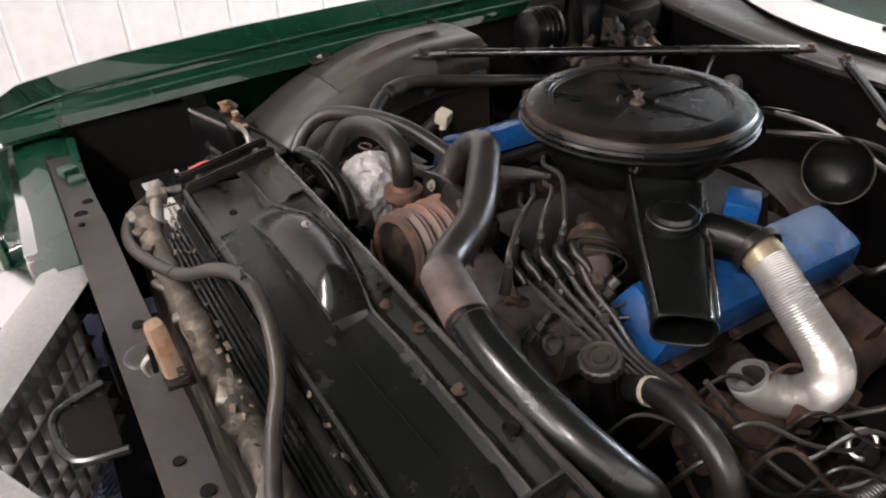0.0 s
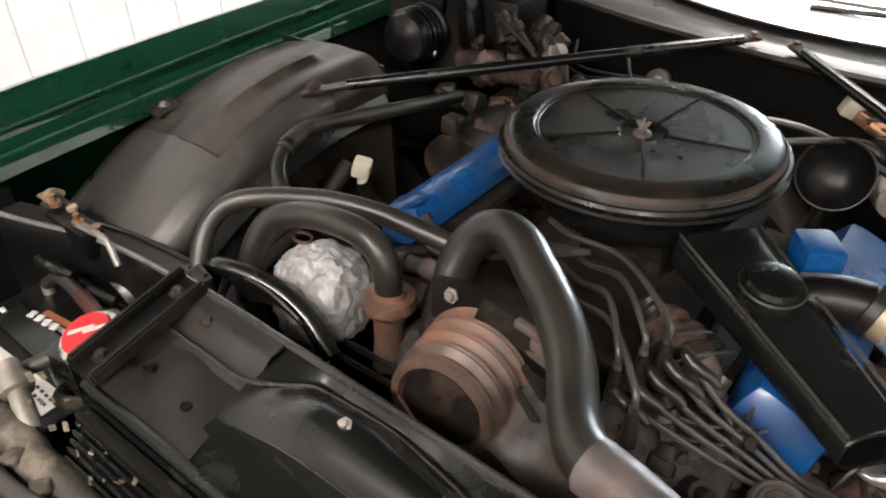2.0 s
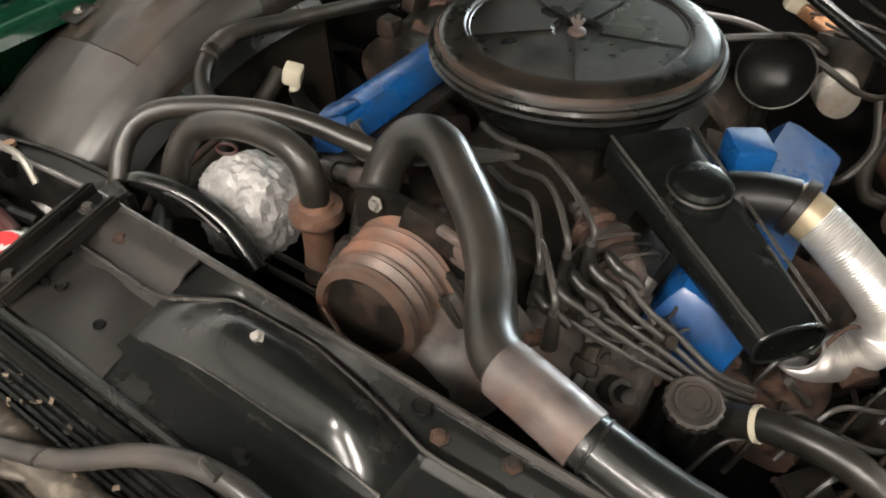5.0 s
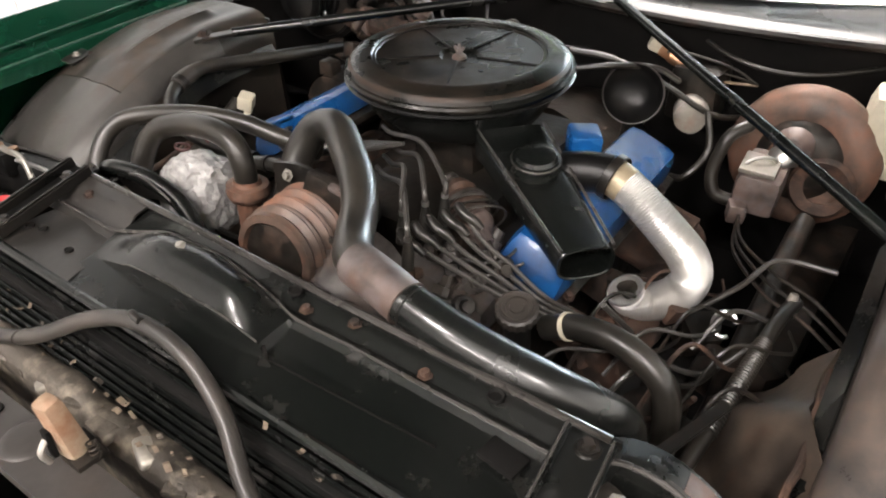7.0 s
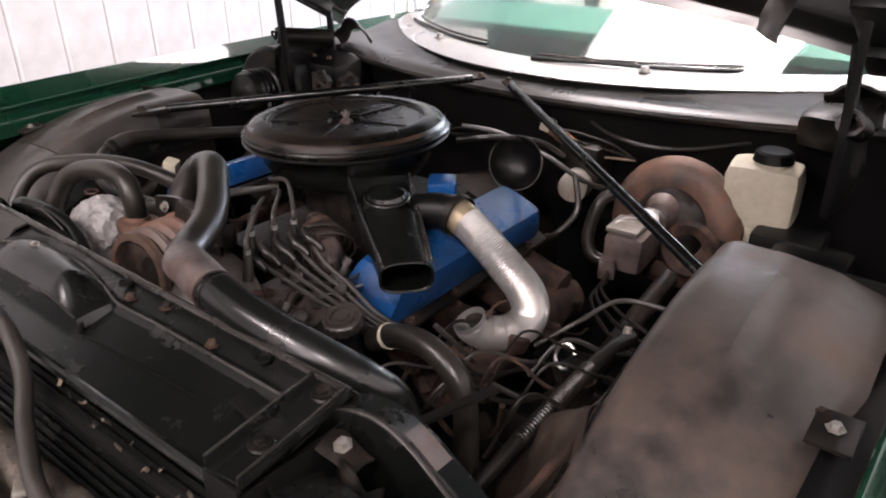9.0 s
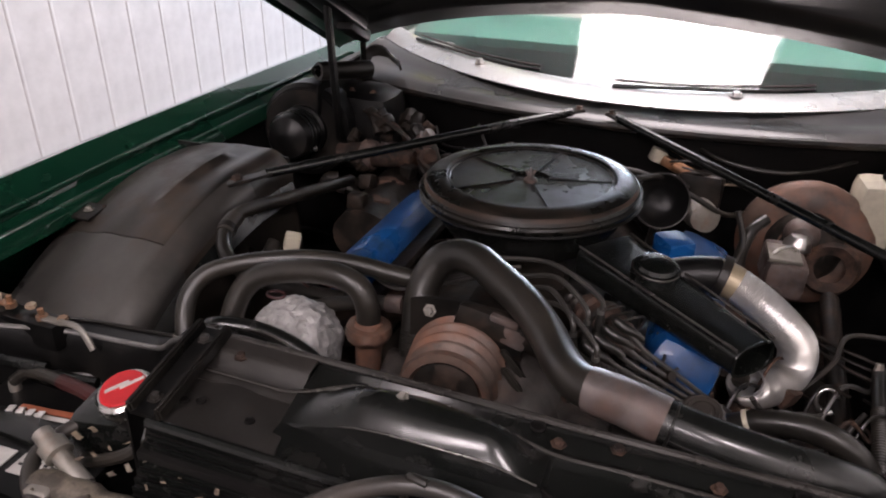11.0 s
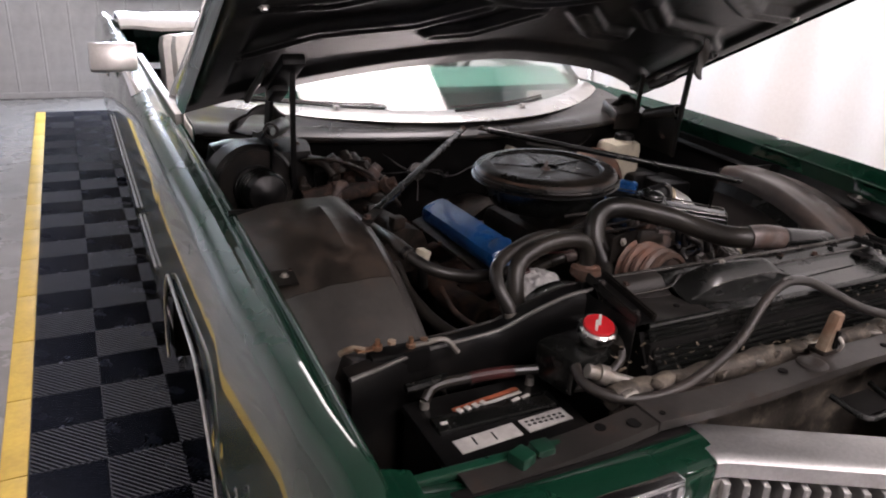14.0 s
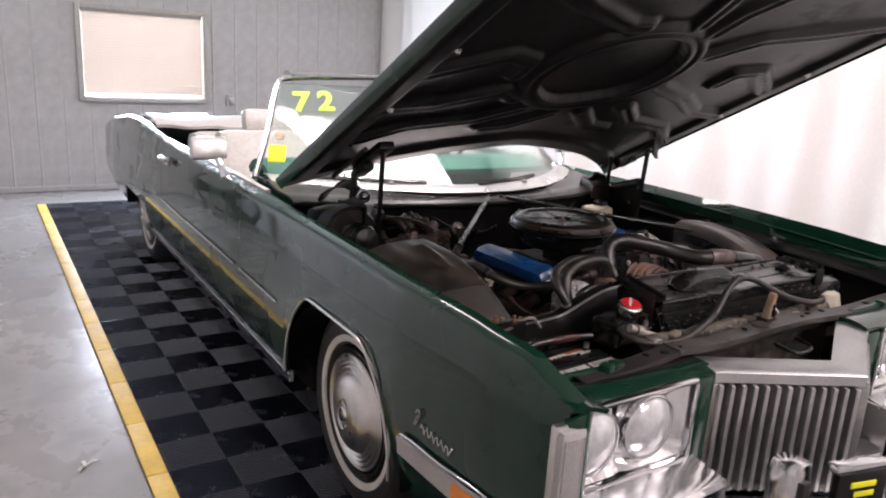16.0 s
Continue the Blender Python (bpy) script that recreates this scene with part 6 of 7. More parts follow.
part("hose", tube([(-0.515, -0.06, 0.745), (-0.512, -0.13, 0.705), (-0.500, -0.23, 0.682), (-0.478, -0.31, 0.678), (-0.445, -0.37, 0.692), (-0.40, -0.41, 0.70)], 0.0145, 12, 7), RUBBER, t)
t = thing("bypass_hose", (-0.24, -0.25, 0.78), "short black hose with a metal end under the arched hoses", "hose")
part("hose", tube([(-0.345, -0.275, 0.755), (-0.30, -0.258, 0.770), (-0.24, -0.252, 0.787), (-0.180, -0.253, 0.799)], 0.0115, 12, 6), RUBBER, t)
part("end", tube([(-0.192, -0.253, 0.797), (-0.165, -0.254, 0.801)], 0.0140, 14, 3), JOINT, t)
part("clamp", lathe([(0.0118, -0.004), (0.0138, -0.004), (0.0138, 0.004), (0.0118, 0.004)], disc_pose((-0.225, -0.2522, 0.7905), (1, 0, 0.2)), 16), BLACK_WORN, t)
t = thing("vapour_hose", (-0.47, -0.3, 0.7), "thin brown-stained pipe beside the alternator", "hose")
part("pipe", tube([(-0.47, -0.20, 0.74), (-0.475, -0.28, 0.72), (-0.46, -0.36, 0.72), (-0.42, -0.41, 0.73)], 0.006, 10, 6), RUSTY, t)
t = thing("intake_hose", (0.0, -0.3, 0.85), "fat black moulded hose arching to a silver-brown joint", "hose")
part("hose", tube([(-0.118, -0.322, 0.765), (-0.124, -0.300, 0.805), (-0.128, -0.272, 0.848), (-0.112, -0.254, 0.884), (-0.084, -0.252, 0.901), (-0.050, -0.266, 0.907), (-0.014, -0.292, 0.903), (0.035, -0.330, 0.895), (0.072, -0.368, 0.884), (0.102, -0.414, 0.878), (0.128, -0.446, 0.880), (0.160, -0.462, 0.884)], 0.0235, 20, 8), RUBBER, t)
part("ribbed_end", tube([(-0.119, -0.318, 0.772), (-0.123, -0.304, 0.797)], 0.0242, 20, 4, True, None, 9, 0.0008), RUBBER, t)
jt = part("joint", tube([(0.142, -0.456, 0.882), (0.180, -0.466, 0.884), (0.224, -0.474, 0.878)], 0.0262, 22, 6), JOINT, t, "grey rust-stained metal joint sleeve")
part("pipe", tube([(0.218, -0.473, 0.879), (0.28, -0.478, 0.871), (0.34, -0.475, 0.861), (0.395, -0.466, 0.849), (0.436, -0.446, 0.826), (0.456, -0.424, 0.795), (0.460, -0.41, 0.745), (0.46, -0.40, 0.68)], 0.0238, 20, 8), BLACK_GLOSS, t)
part("bead", lathe([(0.0232, -0.002), (0.0246, -0.001), (0.0246, 0.001), (0.0232, 0.002)], disc_pose((0.232, -0.4745, 0.877), (1, -0.1, -0.14)), 22), BLACK_WORN, t)
t = thing("lower_hose", (0.42, -0.31, 0.7), "black rubber hose dropping beside the engine", "hose")
part("hose", tube([(0.300, -0.285, 0.742), (0.345, -0.290, 0.770), (0.400, -0.298, 0.782), (0.448, -0.305, 0.768), (0.472, -0.31, 0.735), (0.480, -0.315, 0.66), (0.48, -0.32, 0.56)], 0.0165, 14, 8), RUBBER, t)
part("zip_tie", lathe([(0.017, -0.003), (0.0185, -0.003), (0.0185, 0.003), (0.017, 0.003)], disc_pose((0.330, -0.288, 0.762), (1, 0, 0.6)), 16), WHITE_PL, t)
t = thing("oil_filler", (0.27, -0.313, 0.72), "black knurled oil filler cap on its tube", "oil cap")
part("tube", lathe([(0.018, -0.14), (0.018, 0.0)], disc_pose((0.272, -0.314, 0.772), (0.05, -0.2, 1)), 16), BLACK, t)
kb = bmesh.new()
cm = disc_pose((0.272, -0.314, 0.776), (0.05, -0.3, 1))
lathe([(0, 0.012), (0.009, 0.012), (0.010, 0.0095), (0.014, 0.0095), (0.015, 0.012), (0.019, 0.012), (0.020, 0.009), (0.024, 0.010), (0.0270, 0.008), (0.0280, 0.002), (0.0270, -0.006), (0, -0.006)], cm, 36, kb)
for v in kb.verts:
    q = cm.inverted() @ v.co
    if q.xy.length > 0.0265:
        v.co += 0.0009 * (1 if int(round(math.atan2(q.y, q.x) / (2 * math.pi) * 36)) % 2 else -1) * (v.co - cm.translation).normalized()
part("cap", kb, RUBBER_D, t, smooth=20)
t = thing("ribbed_cable", (0.52, -0.18, 0.6), "black cable with a shiny ribbed sleeve by the inner fender", "cable")
part("cable", tube([(0.545, 0.03, 0.685), (0.535, -0.03, 0.688), (0.525, -0.16, 0.672), (0.51, -0.30, 0.64), (0.49, -0.42, 0.58)], 0.0105, 12, 8), RUBBER, t)
part("sleeve", tube([(0.531, -0.08, 0.684), (0.525, -0.16, 0.672), (0.516, -0.25, 0.653)], 0.0112, 12, 8, True, None, 34, 0.0016), RUBBER, t, "shiny ribbed sleeve")
part("terminal", lathe([(0, 0.012), (0.006, 0.012), (0.008, 0.0), (0, -0.006)], disc_pose((0.54, 0.02, 0.692), (0, 0.3, 1)), 8), ALU, t)

# ---- air cleaner ----
AX, AY = -0.0246, 0.037
ac = thing("air_cleaner", (AX, AY, 0.78), "round black air cleaner with a ribbed lid and snout", "air cleaner")
am = pose(AX, AY, 0.0354, 0.1, -1.9, 0) @ Matrix.Diagonal((0.947, 0.947, 1, 1))
part("base", lathe([(0, 0.786), (0.10, 0.786), (0.146, 0.792), (0.156, 0.806), (0.166, 0.820), (0.170, 0.848), (0.188, 0.853), (0.1955, 0.858), (0.1955, 0.862)], am, 64), BLACK_GLOSS, ac)
lid = part("lid", lathe([(0.1965, 0.862), (0.2005, 0.865), (0.2020, 0.870), (0.1990, 0.874), (0.1950, 0.8745), (0.1930, 0.879), (0.1880, 0.8855), (0.1780, 0.890), (0.1580, 0.893), (0.1530, 0.8925), (0.1505, 0.8885), (0.1480, 0.8865), (0.1440, 0.8865), (0.08, 0.8850), (0.036, 0.8840), (0.030, 0.8790), (0.012, 0.8780), (0, 0.8780)], am, 72), LID, ac)
part("rim_bead", lathe([(0.1985, 0.856), (0.2020, 0.859), (0.1985, 0.862), (0.1955, 0.859)], am, 64), BLACK, lid)
part("rim_wear", lathe([(0.1885, 0.8862), (0.1905, 0.8842), (0.1925, 0.8812), (0.1932, 0.8800)], am, 72), LID_RIM, lid, "brown worn edge")
part("ring_step", lathe([(0.1445, 0.8862), (0.1465, 0.8885), (0.1490, 0.8885), (0.1510, 0.8880)], am, 72), BLACK_WORN, lid)
for k in range(5):
    a = radians(72 * k + 8)
    p0, p1 = am @ Vector((0.034 * math.cos(a), 0.034 * math.sin(a), 0.8852)), am @ Vector((0.146 * math.cos(a), 0.146 * math.sin(a), 0.8872))
    part("rib", bar(p0, p1, 0.0035, 0.0022, 0.0008), BLACK, lid)
wn = part("wing_nut", lathe([(0, 0.902), (0.0025, 0.902), (0.003, 0.896), (0.005, 0.886), (0.012, 0.882), (0.013, 0.878), (0, 0.878)], am, 14), JOINT, ac, "bare metal wing nut")
for sx in (-1, 1):
    part("wing", box(am @ Vector((sx * 0.0055, 0.0016 * sx, 0.893)), (0.005, 0.0025, 0.011), 0.0010, (0, sx * 25, 25)), JOINT, wn)


def snout(u, v):
    a = Vector((0.095, -0.042, 0.838)).lerp(Vector((0.322, -0.240, 0.828)), u)
    d = Vector((0.227, -0.198, 0)).normalized()
    s = Vector((-d.y, d.x, 0))
    w = lerp(0.056, 0.036, u)
    h = lerp(0.026, 0.022, u)
    t = v * 2 * math.pi
    c, n = math.cos(t), math.sin(t)
    e = lerp(0.35, 0.65, u)
    return a + s * w * math.copysign(abs(c) ** e, c) + Vector((0, 0, 1)) * h * math.copysign(abs(n) ** e, n)


sn = part("snout", sheet(snout, 14, 48, 0.0), BLACK_GLOSS, ac, "long tapered black intake snout")
part("snout_lip", tube([snout(1, v) for v in np.linspace(0, 1, 41)], 0.0024, 8, 1, False), BLACK_GLOSS, sn)
part("snout_mouth", sheet(lambda u, v: Vector((0.272, -0.196, 0.830)).lerp(snout(0.78, v), 0.05 + 0.93 * u), 3, 40, 0.0), DARK, sn)
for sd in (-1, 1):
    part("edge_bead", tube([(0.095 + sd * 0.0345, -0.042 + sd * 0.0395, 0.8645), (0.322 + sd * 0.0225, -0.240 + sd * 0.0258, 0.8505)], 0.0022, 8, 6), EDGE, sn)
vm = part("vacuum_motor", lathe([(0, 0.014), (0.020, 0.013), (0.028, 0.010), (0.031, 0.004), (0.034, 0.003), (0.034, -0.001), (0.031, -0.003), (0.031, -0.008), (0.036, -0.010), (0.036, -0.014)], disc_pose((0.180, -0.118, 0.870), (0.05, -0.1, 1)), 32), BLACK_GLOSS, ac, "round black vacuum motor cap")
part("ring", lathe([(0.0345, -0.001), (0.0362, 0.0), (0.0345, 0.002)], disc_pose((0.180, -0.118, 0.871), (0.05, -0.1, 1)), 32), BLACK_WORN, vm)
part("side_neck", tube([(0.205, -0.075, 0.838), (0.238, -0.066, 0.846), (0.272, -0.060, 0.848)], [0.030, 0.029, 0.029], 18, 5), BLACK, ac)
t = thing("flexible_duct", (0.38, -0.04, 0.63), "silver corrugated aluminium duct hanging loose", "duct")
part("duct", tube([(0.264, -0.060, 0.849), (0.298, -0.064, 0.840), (0.336, -0.070, 0.820), (0.374, -0.068, 0.790), (0.400, -0.058, 0.758), (0.409, -0.050, 0.724), (0.403, -0.054, 0.697), (0.384, -0.069, 0.680), (0.360, -0.088, 0.678), (0.343, -0.104, 0.690), (0.338, -0.110, 0.703)], [0.026, 0.0260, 0.0265, 0.027, 0.028, 0.0285, 0.0285, 0.028, 0.0275, 0.027, 0.0265], 26, 10, False, None, 140, 0.0011), FLEX, t, smooth=50)
mouth = disc_pose((0.338, -0.110, 0.703), (-0.36, -0.36, 0.86))
part("rolled_mouth", lathe([(0.0270, -0.004), (0.0282, 0.0), (0.0278, 0.003), (0.0255, 0.003), (0.0245, -0.002), (0.0252, -0.008), (0.0240, -0.014), (0.0225, -0.020), (0.012, -0.026), (0.0, -0.027)], mouth, 30), FLEX, t)
part("stained_end", tube([(0.266, -0.060, 0.8486), (0.282, -0.0618, 0.8452), (0.298, -0.064, 0.840)], [0.0278, 0.0276, 0.0274], 24, 5, False), STAIN, t, "yellow-brown stained duct end")
part("end_clamp", lathe([(0.0325, -0.007), (0.034, -0.006), (0.034, 0.006), (0.0325, 0.007)], disc_pose((0.275, -0.061, 0.847), (0.95, -0.1, -0.2)), 24), BLACK_WORN, t)

# ---- ignition ----
dist = thing("distributor", (0.12, -0.20, 0.74), "rust-brown distributor ringed by thin wires", "distributor")
dm = disc_pose((0.066, -0.168, 0.826), (0.80, -0.52, -0.18))
part("neck", rough_up(lathe([(0, 0.0), (0.011, 0.0), (0.013, 0.006), (0.010, 0.012), (0.013, 0.018), (0.011, 0.030), (0, 0.030)], dm, 18), 0.0015, 80), GREY_PLATE, dist)
part("body", rough_up(lathe([(0, 0.026), (0.018, 0.026), (0.024, 0.032), (0.027, 0.042), (0.022, 0.050), (0.029, 0.058), (0.031, 0.072), (0.026, 0.080), (0.029, 0.088), (0.024, 0.100), (0, 0.100)], dm, 30), 0.005, 42), RUSTY, dist)
part("cap", rough_up(lathe([(0, 0.096), (0.024, 0.096), (0.026, 0.106), (0.020, 0.120), (0.013, 0.126), (0.011, 0.140), (0, 0.142)], dm, 24), 0.003, 55), JOINT, dist)
part("base", rough_up(box((0.125, -0.205, 0.775), (0.07, 0.06, 0.07), 0.018, (0, 0, -30)), 0.008, 30), GREASE, dist)
part("clamp_ring", lathe([(0.029, 0.062), (0.033, 0.063), (0.033, 0.069), (0.029, 0.070)], dm, 28), GREY_PLATE, dist)
part("vacuum_line", tube([dm @ Vector((0, 0, 0.138)), (0.190, -0.248, 0.802), (0.215, -0.262, 0.775), (0.225, -0.27, 0.73)], 0.0042, 8, 6), RUBBER_D, dist)
for k in range(3):
    part("loop_wire", tube([dm @ Vector(((0.036 + 0.004 * k) * math.cos(a), (0.036 + 0.003 * k) * math.sin(a), 0.070 + 0.016 * k + 0.010 * math.sin(a * 1.3))) for a in np.linspace(-0.6, 3.4 + 0.5 * k, 14)], 0.0018, 6, 4), (WIRE, RUBBER, WIRE)[k], dist)
BOOTS = [(0.112, -0.288, 0.838), (0.125, -0.262, 0.842), (0.136, -0.357, 0.832), (0.100, -0.320, 0.836)]
STARTS = [(-0.006, -0.186, 0.852), (-0.045, -0.158, 0.860), (0.012, -0.245, 0.846), (0.002, -0.215, 0.848)]
for k, (b, s0) in enumerate(zip(BOOTS, STARTS)):
    t = thing("spark_plug_lead", (b[0], b[1], b[2] - 0.03), "grey rubber-booted spark plug lead", "spark plug lead", "spark plug leads")
    e = Vector((b[0] - 0.007, b[1] + 0.008, b[2] + 0.040))
    s0 = Vector(s0)
    pts = [s0 + Vector((-0.05, 0.04, -0.02)), s0, s0.lerp(e, 0.5) + Vector((0.004, 0.010, 0.016)), e, (b[0] - 0.001, b[1] + 0.002, b[2] + 0.016)]
    part("boot", tube([(b[0] - 0.001, b[1] + 0.002, b[2] + 0.018), b, (b[0] + 0.002, b[1] - 0.005, b[2] - 0.020)], [0.0050, 0.0078, 0.0084], 12, 6), RUBBER, t)
    part("ferrule", tube([(b[0] - 0.002, b[1] + 0.003, b[2] + 0.024), (b[0], b[1] + 0.001, b[2] + 0.008)], 0.0050, 10, 3), CHROME_D, t)
    part("lead", tube(pts, 0.0036, 8, 8), WIRE, t)
for k in range(5):
    s = (0.118 + 0.010 * k, -0.335 + 0.018 * k, 0.832 + 0.004 * k)
    t = thing("spark_plug_lead", s, "grey plug lead running down to the valve cover", "spark plug lead", "spark plug leads")
    part("boot", tube([(s[0] - 0.019, s[1] + 0.004, s[2] + 0.007), (s[0] - 0.014, s[1] + 0.004, s[2] + 0.006), s, (s[0] + 0.014, s[1] + 0.002, s[2] - 0.006), (s[0] + 0.026, s[1] + 0.002, s[2] - 0.013)], [0.0025, 0.0066, 0.0070, 0.0062, 0.0040], 12, 5), RUBBER, t)
    part("lead", tube([s, (0.165 + 0.006 * k, -0.318 + 0.013 * k, 0.805 + 0.004 * k), (0.215 + 0.004 * k, -0.298 + 0.010 * k, 0.776 + 0.004 * k), (0.262 + 0.004 * k, -0.276 + 0.006 * k, 0.748 + 0.003 * k), (0.315, -0.25 + 0.01 * k, 0.715)], 0.0034, 8, 8), WIRE, t)
for k in range(5):
    t = thing("spark_plug_lead", (-0.2, -0.22, 0.80), "grey plug lead lying behind the radiator hose", "spark plug lead", "spark plug leads")
    part("lead", tube([(-0.275 + 0.006 * k, -0.195 + 0.006 * k, 0.800 + 0.003 * k), (-0.235, -0.222 + 0.007 * k, 0.822), (-0.18, -0.242 + 0.008 * k, 0.820), (-0.10, -0.21 + 0.01 * k, 0.832), (-0.01, -0.175, 0.86)], 0.0034, 8, 7), WIRE, t)
t = thing("wire_loom", (0.18, -0.22, 0.78), "thin grey wire looped round the distributor", "wire")
part("wire", tube([(0.10, -0.235, 0.80), (0.14, -0.27, 0.785), (0.19, -0.265, 0.785), (0.215, -0.23, 0.79), (0.20, -0.18, 0.80)], 0.0022, 6, 8), WIRE, t)
part("wire", tube([(0.105, -0.225, 0.79), (0.145, -0.28, 0.772), (0.20, -0.275, 0.775), (0.235, -0.235, 0.785)], 0.0022, 6, 8), WIRE, t)

# ---- firewall side ----
t = thing("brake_booster", (0.447, 0.44, 0.6), "round rust-brown brake booster with grey master cylinder", "brake booster")
bm_ = disc_pose((0.447, 0.42, 0.712), (-0.05, -1, 0.12))
part("shell", rough_up(lathe([(0, 0.03), (0.05, 0.03), (0.062, 0.022), (0.072, 0.012), (0.084, 0.014), (0.110, 0.010), (0.124, 0.0), (0.133, -0.012), (0.133, -0.024), (0.122, -0.03), (0.11, -0.08), (0, -0.08)], bm_, 48), 0.002, 40), RUST_PULLEY, t)
mcy = part("master_cylinder", rough_up(box((0.408, 0.335, 0.69), (0.075, 0.13, 0.075), 0.014, (0, 0, 4)), 0.003, 40), JOINT, t, "grey cast master cylinder")
part("dome", lathe([(0, 0.030), (0.015, 0.027), (0.026, 0.012), (0.028, 0), (0, 0)], pose(0.428, 0.365, 0.728), 22), CHROME_D, mcy)
part("lid", box((0.402, 0.315, 0.732), (0.062, 0.075, 0.010), 0.004, (0, 0, 4)), ALU, mcy)
part("bail_wire", tube([(0.375, 0.30, 0.70), (0.385, 0.30, 0.742), (0.42, 0.325, 0.744), (0.43, 0.33, 0.70)], 0.003, 6, 6), CHROME_D, mcy)
part("valve", box((0.392, 0.262, 0.66), (0.032, 0.032, 0.036), 0.006, (0, 0, 20)), JOINT, mcy)
for k in range(3):
    part("brake_line", tube([(0.40, 0.25, 0.66 - 0.01 * k), (0.43, 0.16 - 0.02 * k, 0.672), (0.50, 0.10 - 0.03 * k, 0.672), (0.57, 0.08 - 0.03 * k, 0.66), (0.68, 0.06 - 0.03 * k, 0.60)], 0.003, 8, 7), GREASE, t)
part("inner_ring", rough_up(lathe([(0.030, 0.034), (0.050, 0.040), (0.058, 0.030)], bm_ @ pose(0.055, -0.03, 0), 24), 0.002, 40), RUSTY, t)
part("inner_dish", rough_up(lathe([(0, 0.034), (0.048, 0.033), (0.060, 0.026), (0.074, 0.0165), (0.076, 0.012), (0, 0.012)], bm_ @ pose(0.0, 0.0, 0.0), 36), 0.002, 50), GREASE, t)
part("dome_cap", lathe([(0, 0.030), (0.020, 0.026), (0.032, 0.012), (0.036, 0.0), (0, 0.0)], bm_ @ pose(-0.010, 0.030, 0.030), 24), JOINT, t)
part("vacuum_hose", tube([(0.36, 0.36, 0.78), (0.335, 0.33, 0.76), (0.325, 0.31, 0.70), (0.34, 0.30, 0.66), (0.38, 0.31, 0.65)], 0.012, 12, 7), RUBBER, t)
t = thing("washer_bottle", (0.6, 0.42, 0.7), "yellowed white plastic washer bottle with a black cap", "washer bottle")
wbm = box((0.588, 0.482, 0.795), (0.135, 0.105, 0.125), 0.03, (0, 0, 6))
part("bottle", wbm, WHITE_PL, t)
part("foot", box((0.600, 0.482, 0.728), (0.085, 0.08, 0.06), 0.02, (0, 0, 6)), WHITE_PL, t)
part("neck", lathe([(0.033, 0.0), (0.033, 0.012)], pose(0.598, 0.472, 0.852), 24), WHITE_PL, t)
part("cap", lathe([(0, 0.020), (0.028, 0.020), (0.033, 0.016), (0.036, 0.0), (0, 0.0)], pose(0.598, 0.472, 0.862), 28), BLACK, t)
part("bracket", box((0.66, 0.44, 0.72), (0.12, 0.10, 0.06), 0.01), BLACK, t)
part("tray", box((0.71, 0.36, 0.70), (0.13, 0.14, 0.09), 0.016), BLACK, t)

seat[0] = BODY
t = thing("blower_motor", (-0.738, 0.33, 0.70), "black heater blower motor on its round housing", "blower motor")
bl_m = disc_pose((-0.738, 0.345, 0.812), (0.12, -1, 0.1))
part("housing", lathe([(0, -0.02), (0.105, -0.02), (0.115, -0.03), (0.118, -0.10), (0, -0.10)], bl_m, 40), BLACK, t)
part("flange", lathe([(0.06, -0.018), (0.10, -0.016), (0.102, -0.022), (0.06, -0.024)], bl_m, 40), BLACK_WORN, t)
part("can", lathe([(0, 0.085), (0.018, 0.085), (0.03, 0.078), (0.048, 0.072), (0.054, 0.062), (0.056, 0.0), (0.062, -0.004), (0.062, -0.02)], bl_m, 36), BLACK, t)
for k in range(3):
    part("can_ring", lathe([(0.0565, 0.012 + 0.018 * k), (0.059, 0.015 + 0.018 * k), (0.0565, 0.018 + 0.018 * k)], bl_m, 36), BLACK_GLOSS, t)
bolt(bl_m @ Vector((0.05, -0.03, 0.03)), 0.005, t, (0, -1, 0.2), CHROME_D)
t = thing("heater_box", (-0.68, 0.52, 0.6), "dusty black heater and evaporator case on the firewall", "heater box")
part("case", rough_up(box((-0.69, 0.520, 0.79), (0.30, 0.18, 0.22), 0.07), 0.010, 14), BLACK, t)
part("pipe_stub", tube([(-0.58, 0.42, 0.86), (-0.55, 0.38, 0.86), (-0.53, 0.36, 0.83)], 0.014, 12, 5), GREASE, t)
for k in range(4):
    bolt((-0.78 + 0.06 * k, 0.47, 0.895), 0.006, t, material=RUSTY)
t = thing("valve_body", (-0.45, 0.33, 0.7), "corroded brown air-conditioning valve and fittings", "valve")
part("barrel", rough_up(tube([(-0.625, 0.335, 0.782), (-0.56, 0.33, 0.785), (-0.50, 0.325, 0.79), (-0.42, 0.32, 0.795)], [0.020, 0.029, 0.025, 0.022], 18, 6), 0.004, 36), RUSTY, t)
part("collar", lathe([(0.028, -0.01), (0.034, -0.008), (0.034, 0.008), (0.028, 0.01)], disc_pose((-0.535, 0.328, 0.787), (1, -0.05, 0.05)), 20), JOINT, t)
for k in range(11):
    a = k * 1.9
    c = (-0.47 + 0.085 * math.sin(a), 0.36 + 0.05 * math.cos(a * 1.3), 0.815 + 0.045 * math.sin(a * 2.1))
    part("fitting", rough_up(lathe([(0, 0.025), (0.014, 0.025), (0.016, 0.008), (0.022, 0.006), (0.022, -0.012), (0.014, -0.014), (0.014, -0.03), (0, -0.03)], disc_pose(c, (math.sin(a), math.cos(a * 2), 0.8)), 12), 0.004, 60, k), (RUSTY, GREASE, GREASE, JOINT)[k % 4], t)
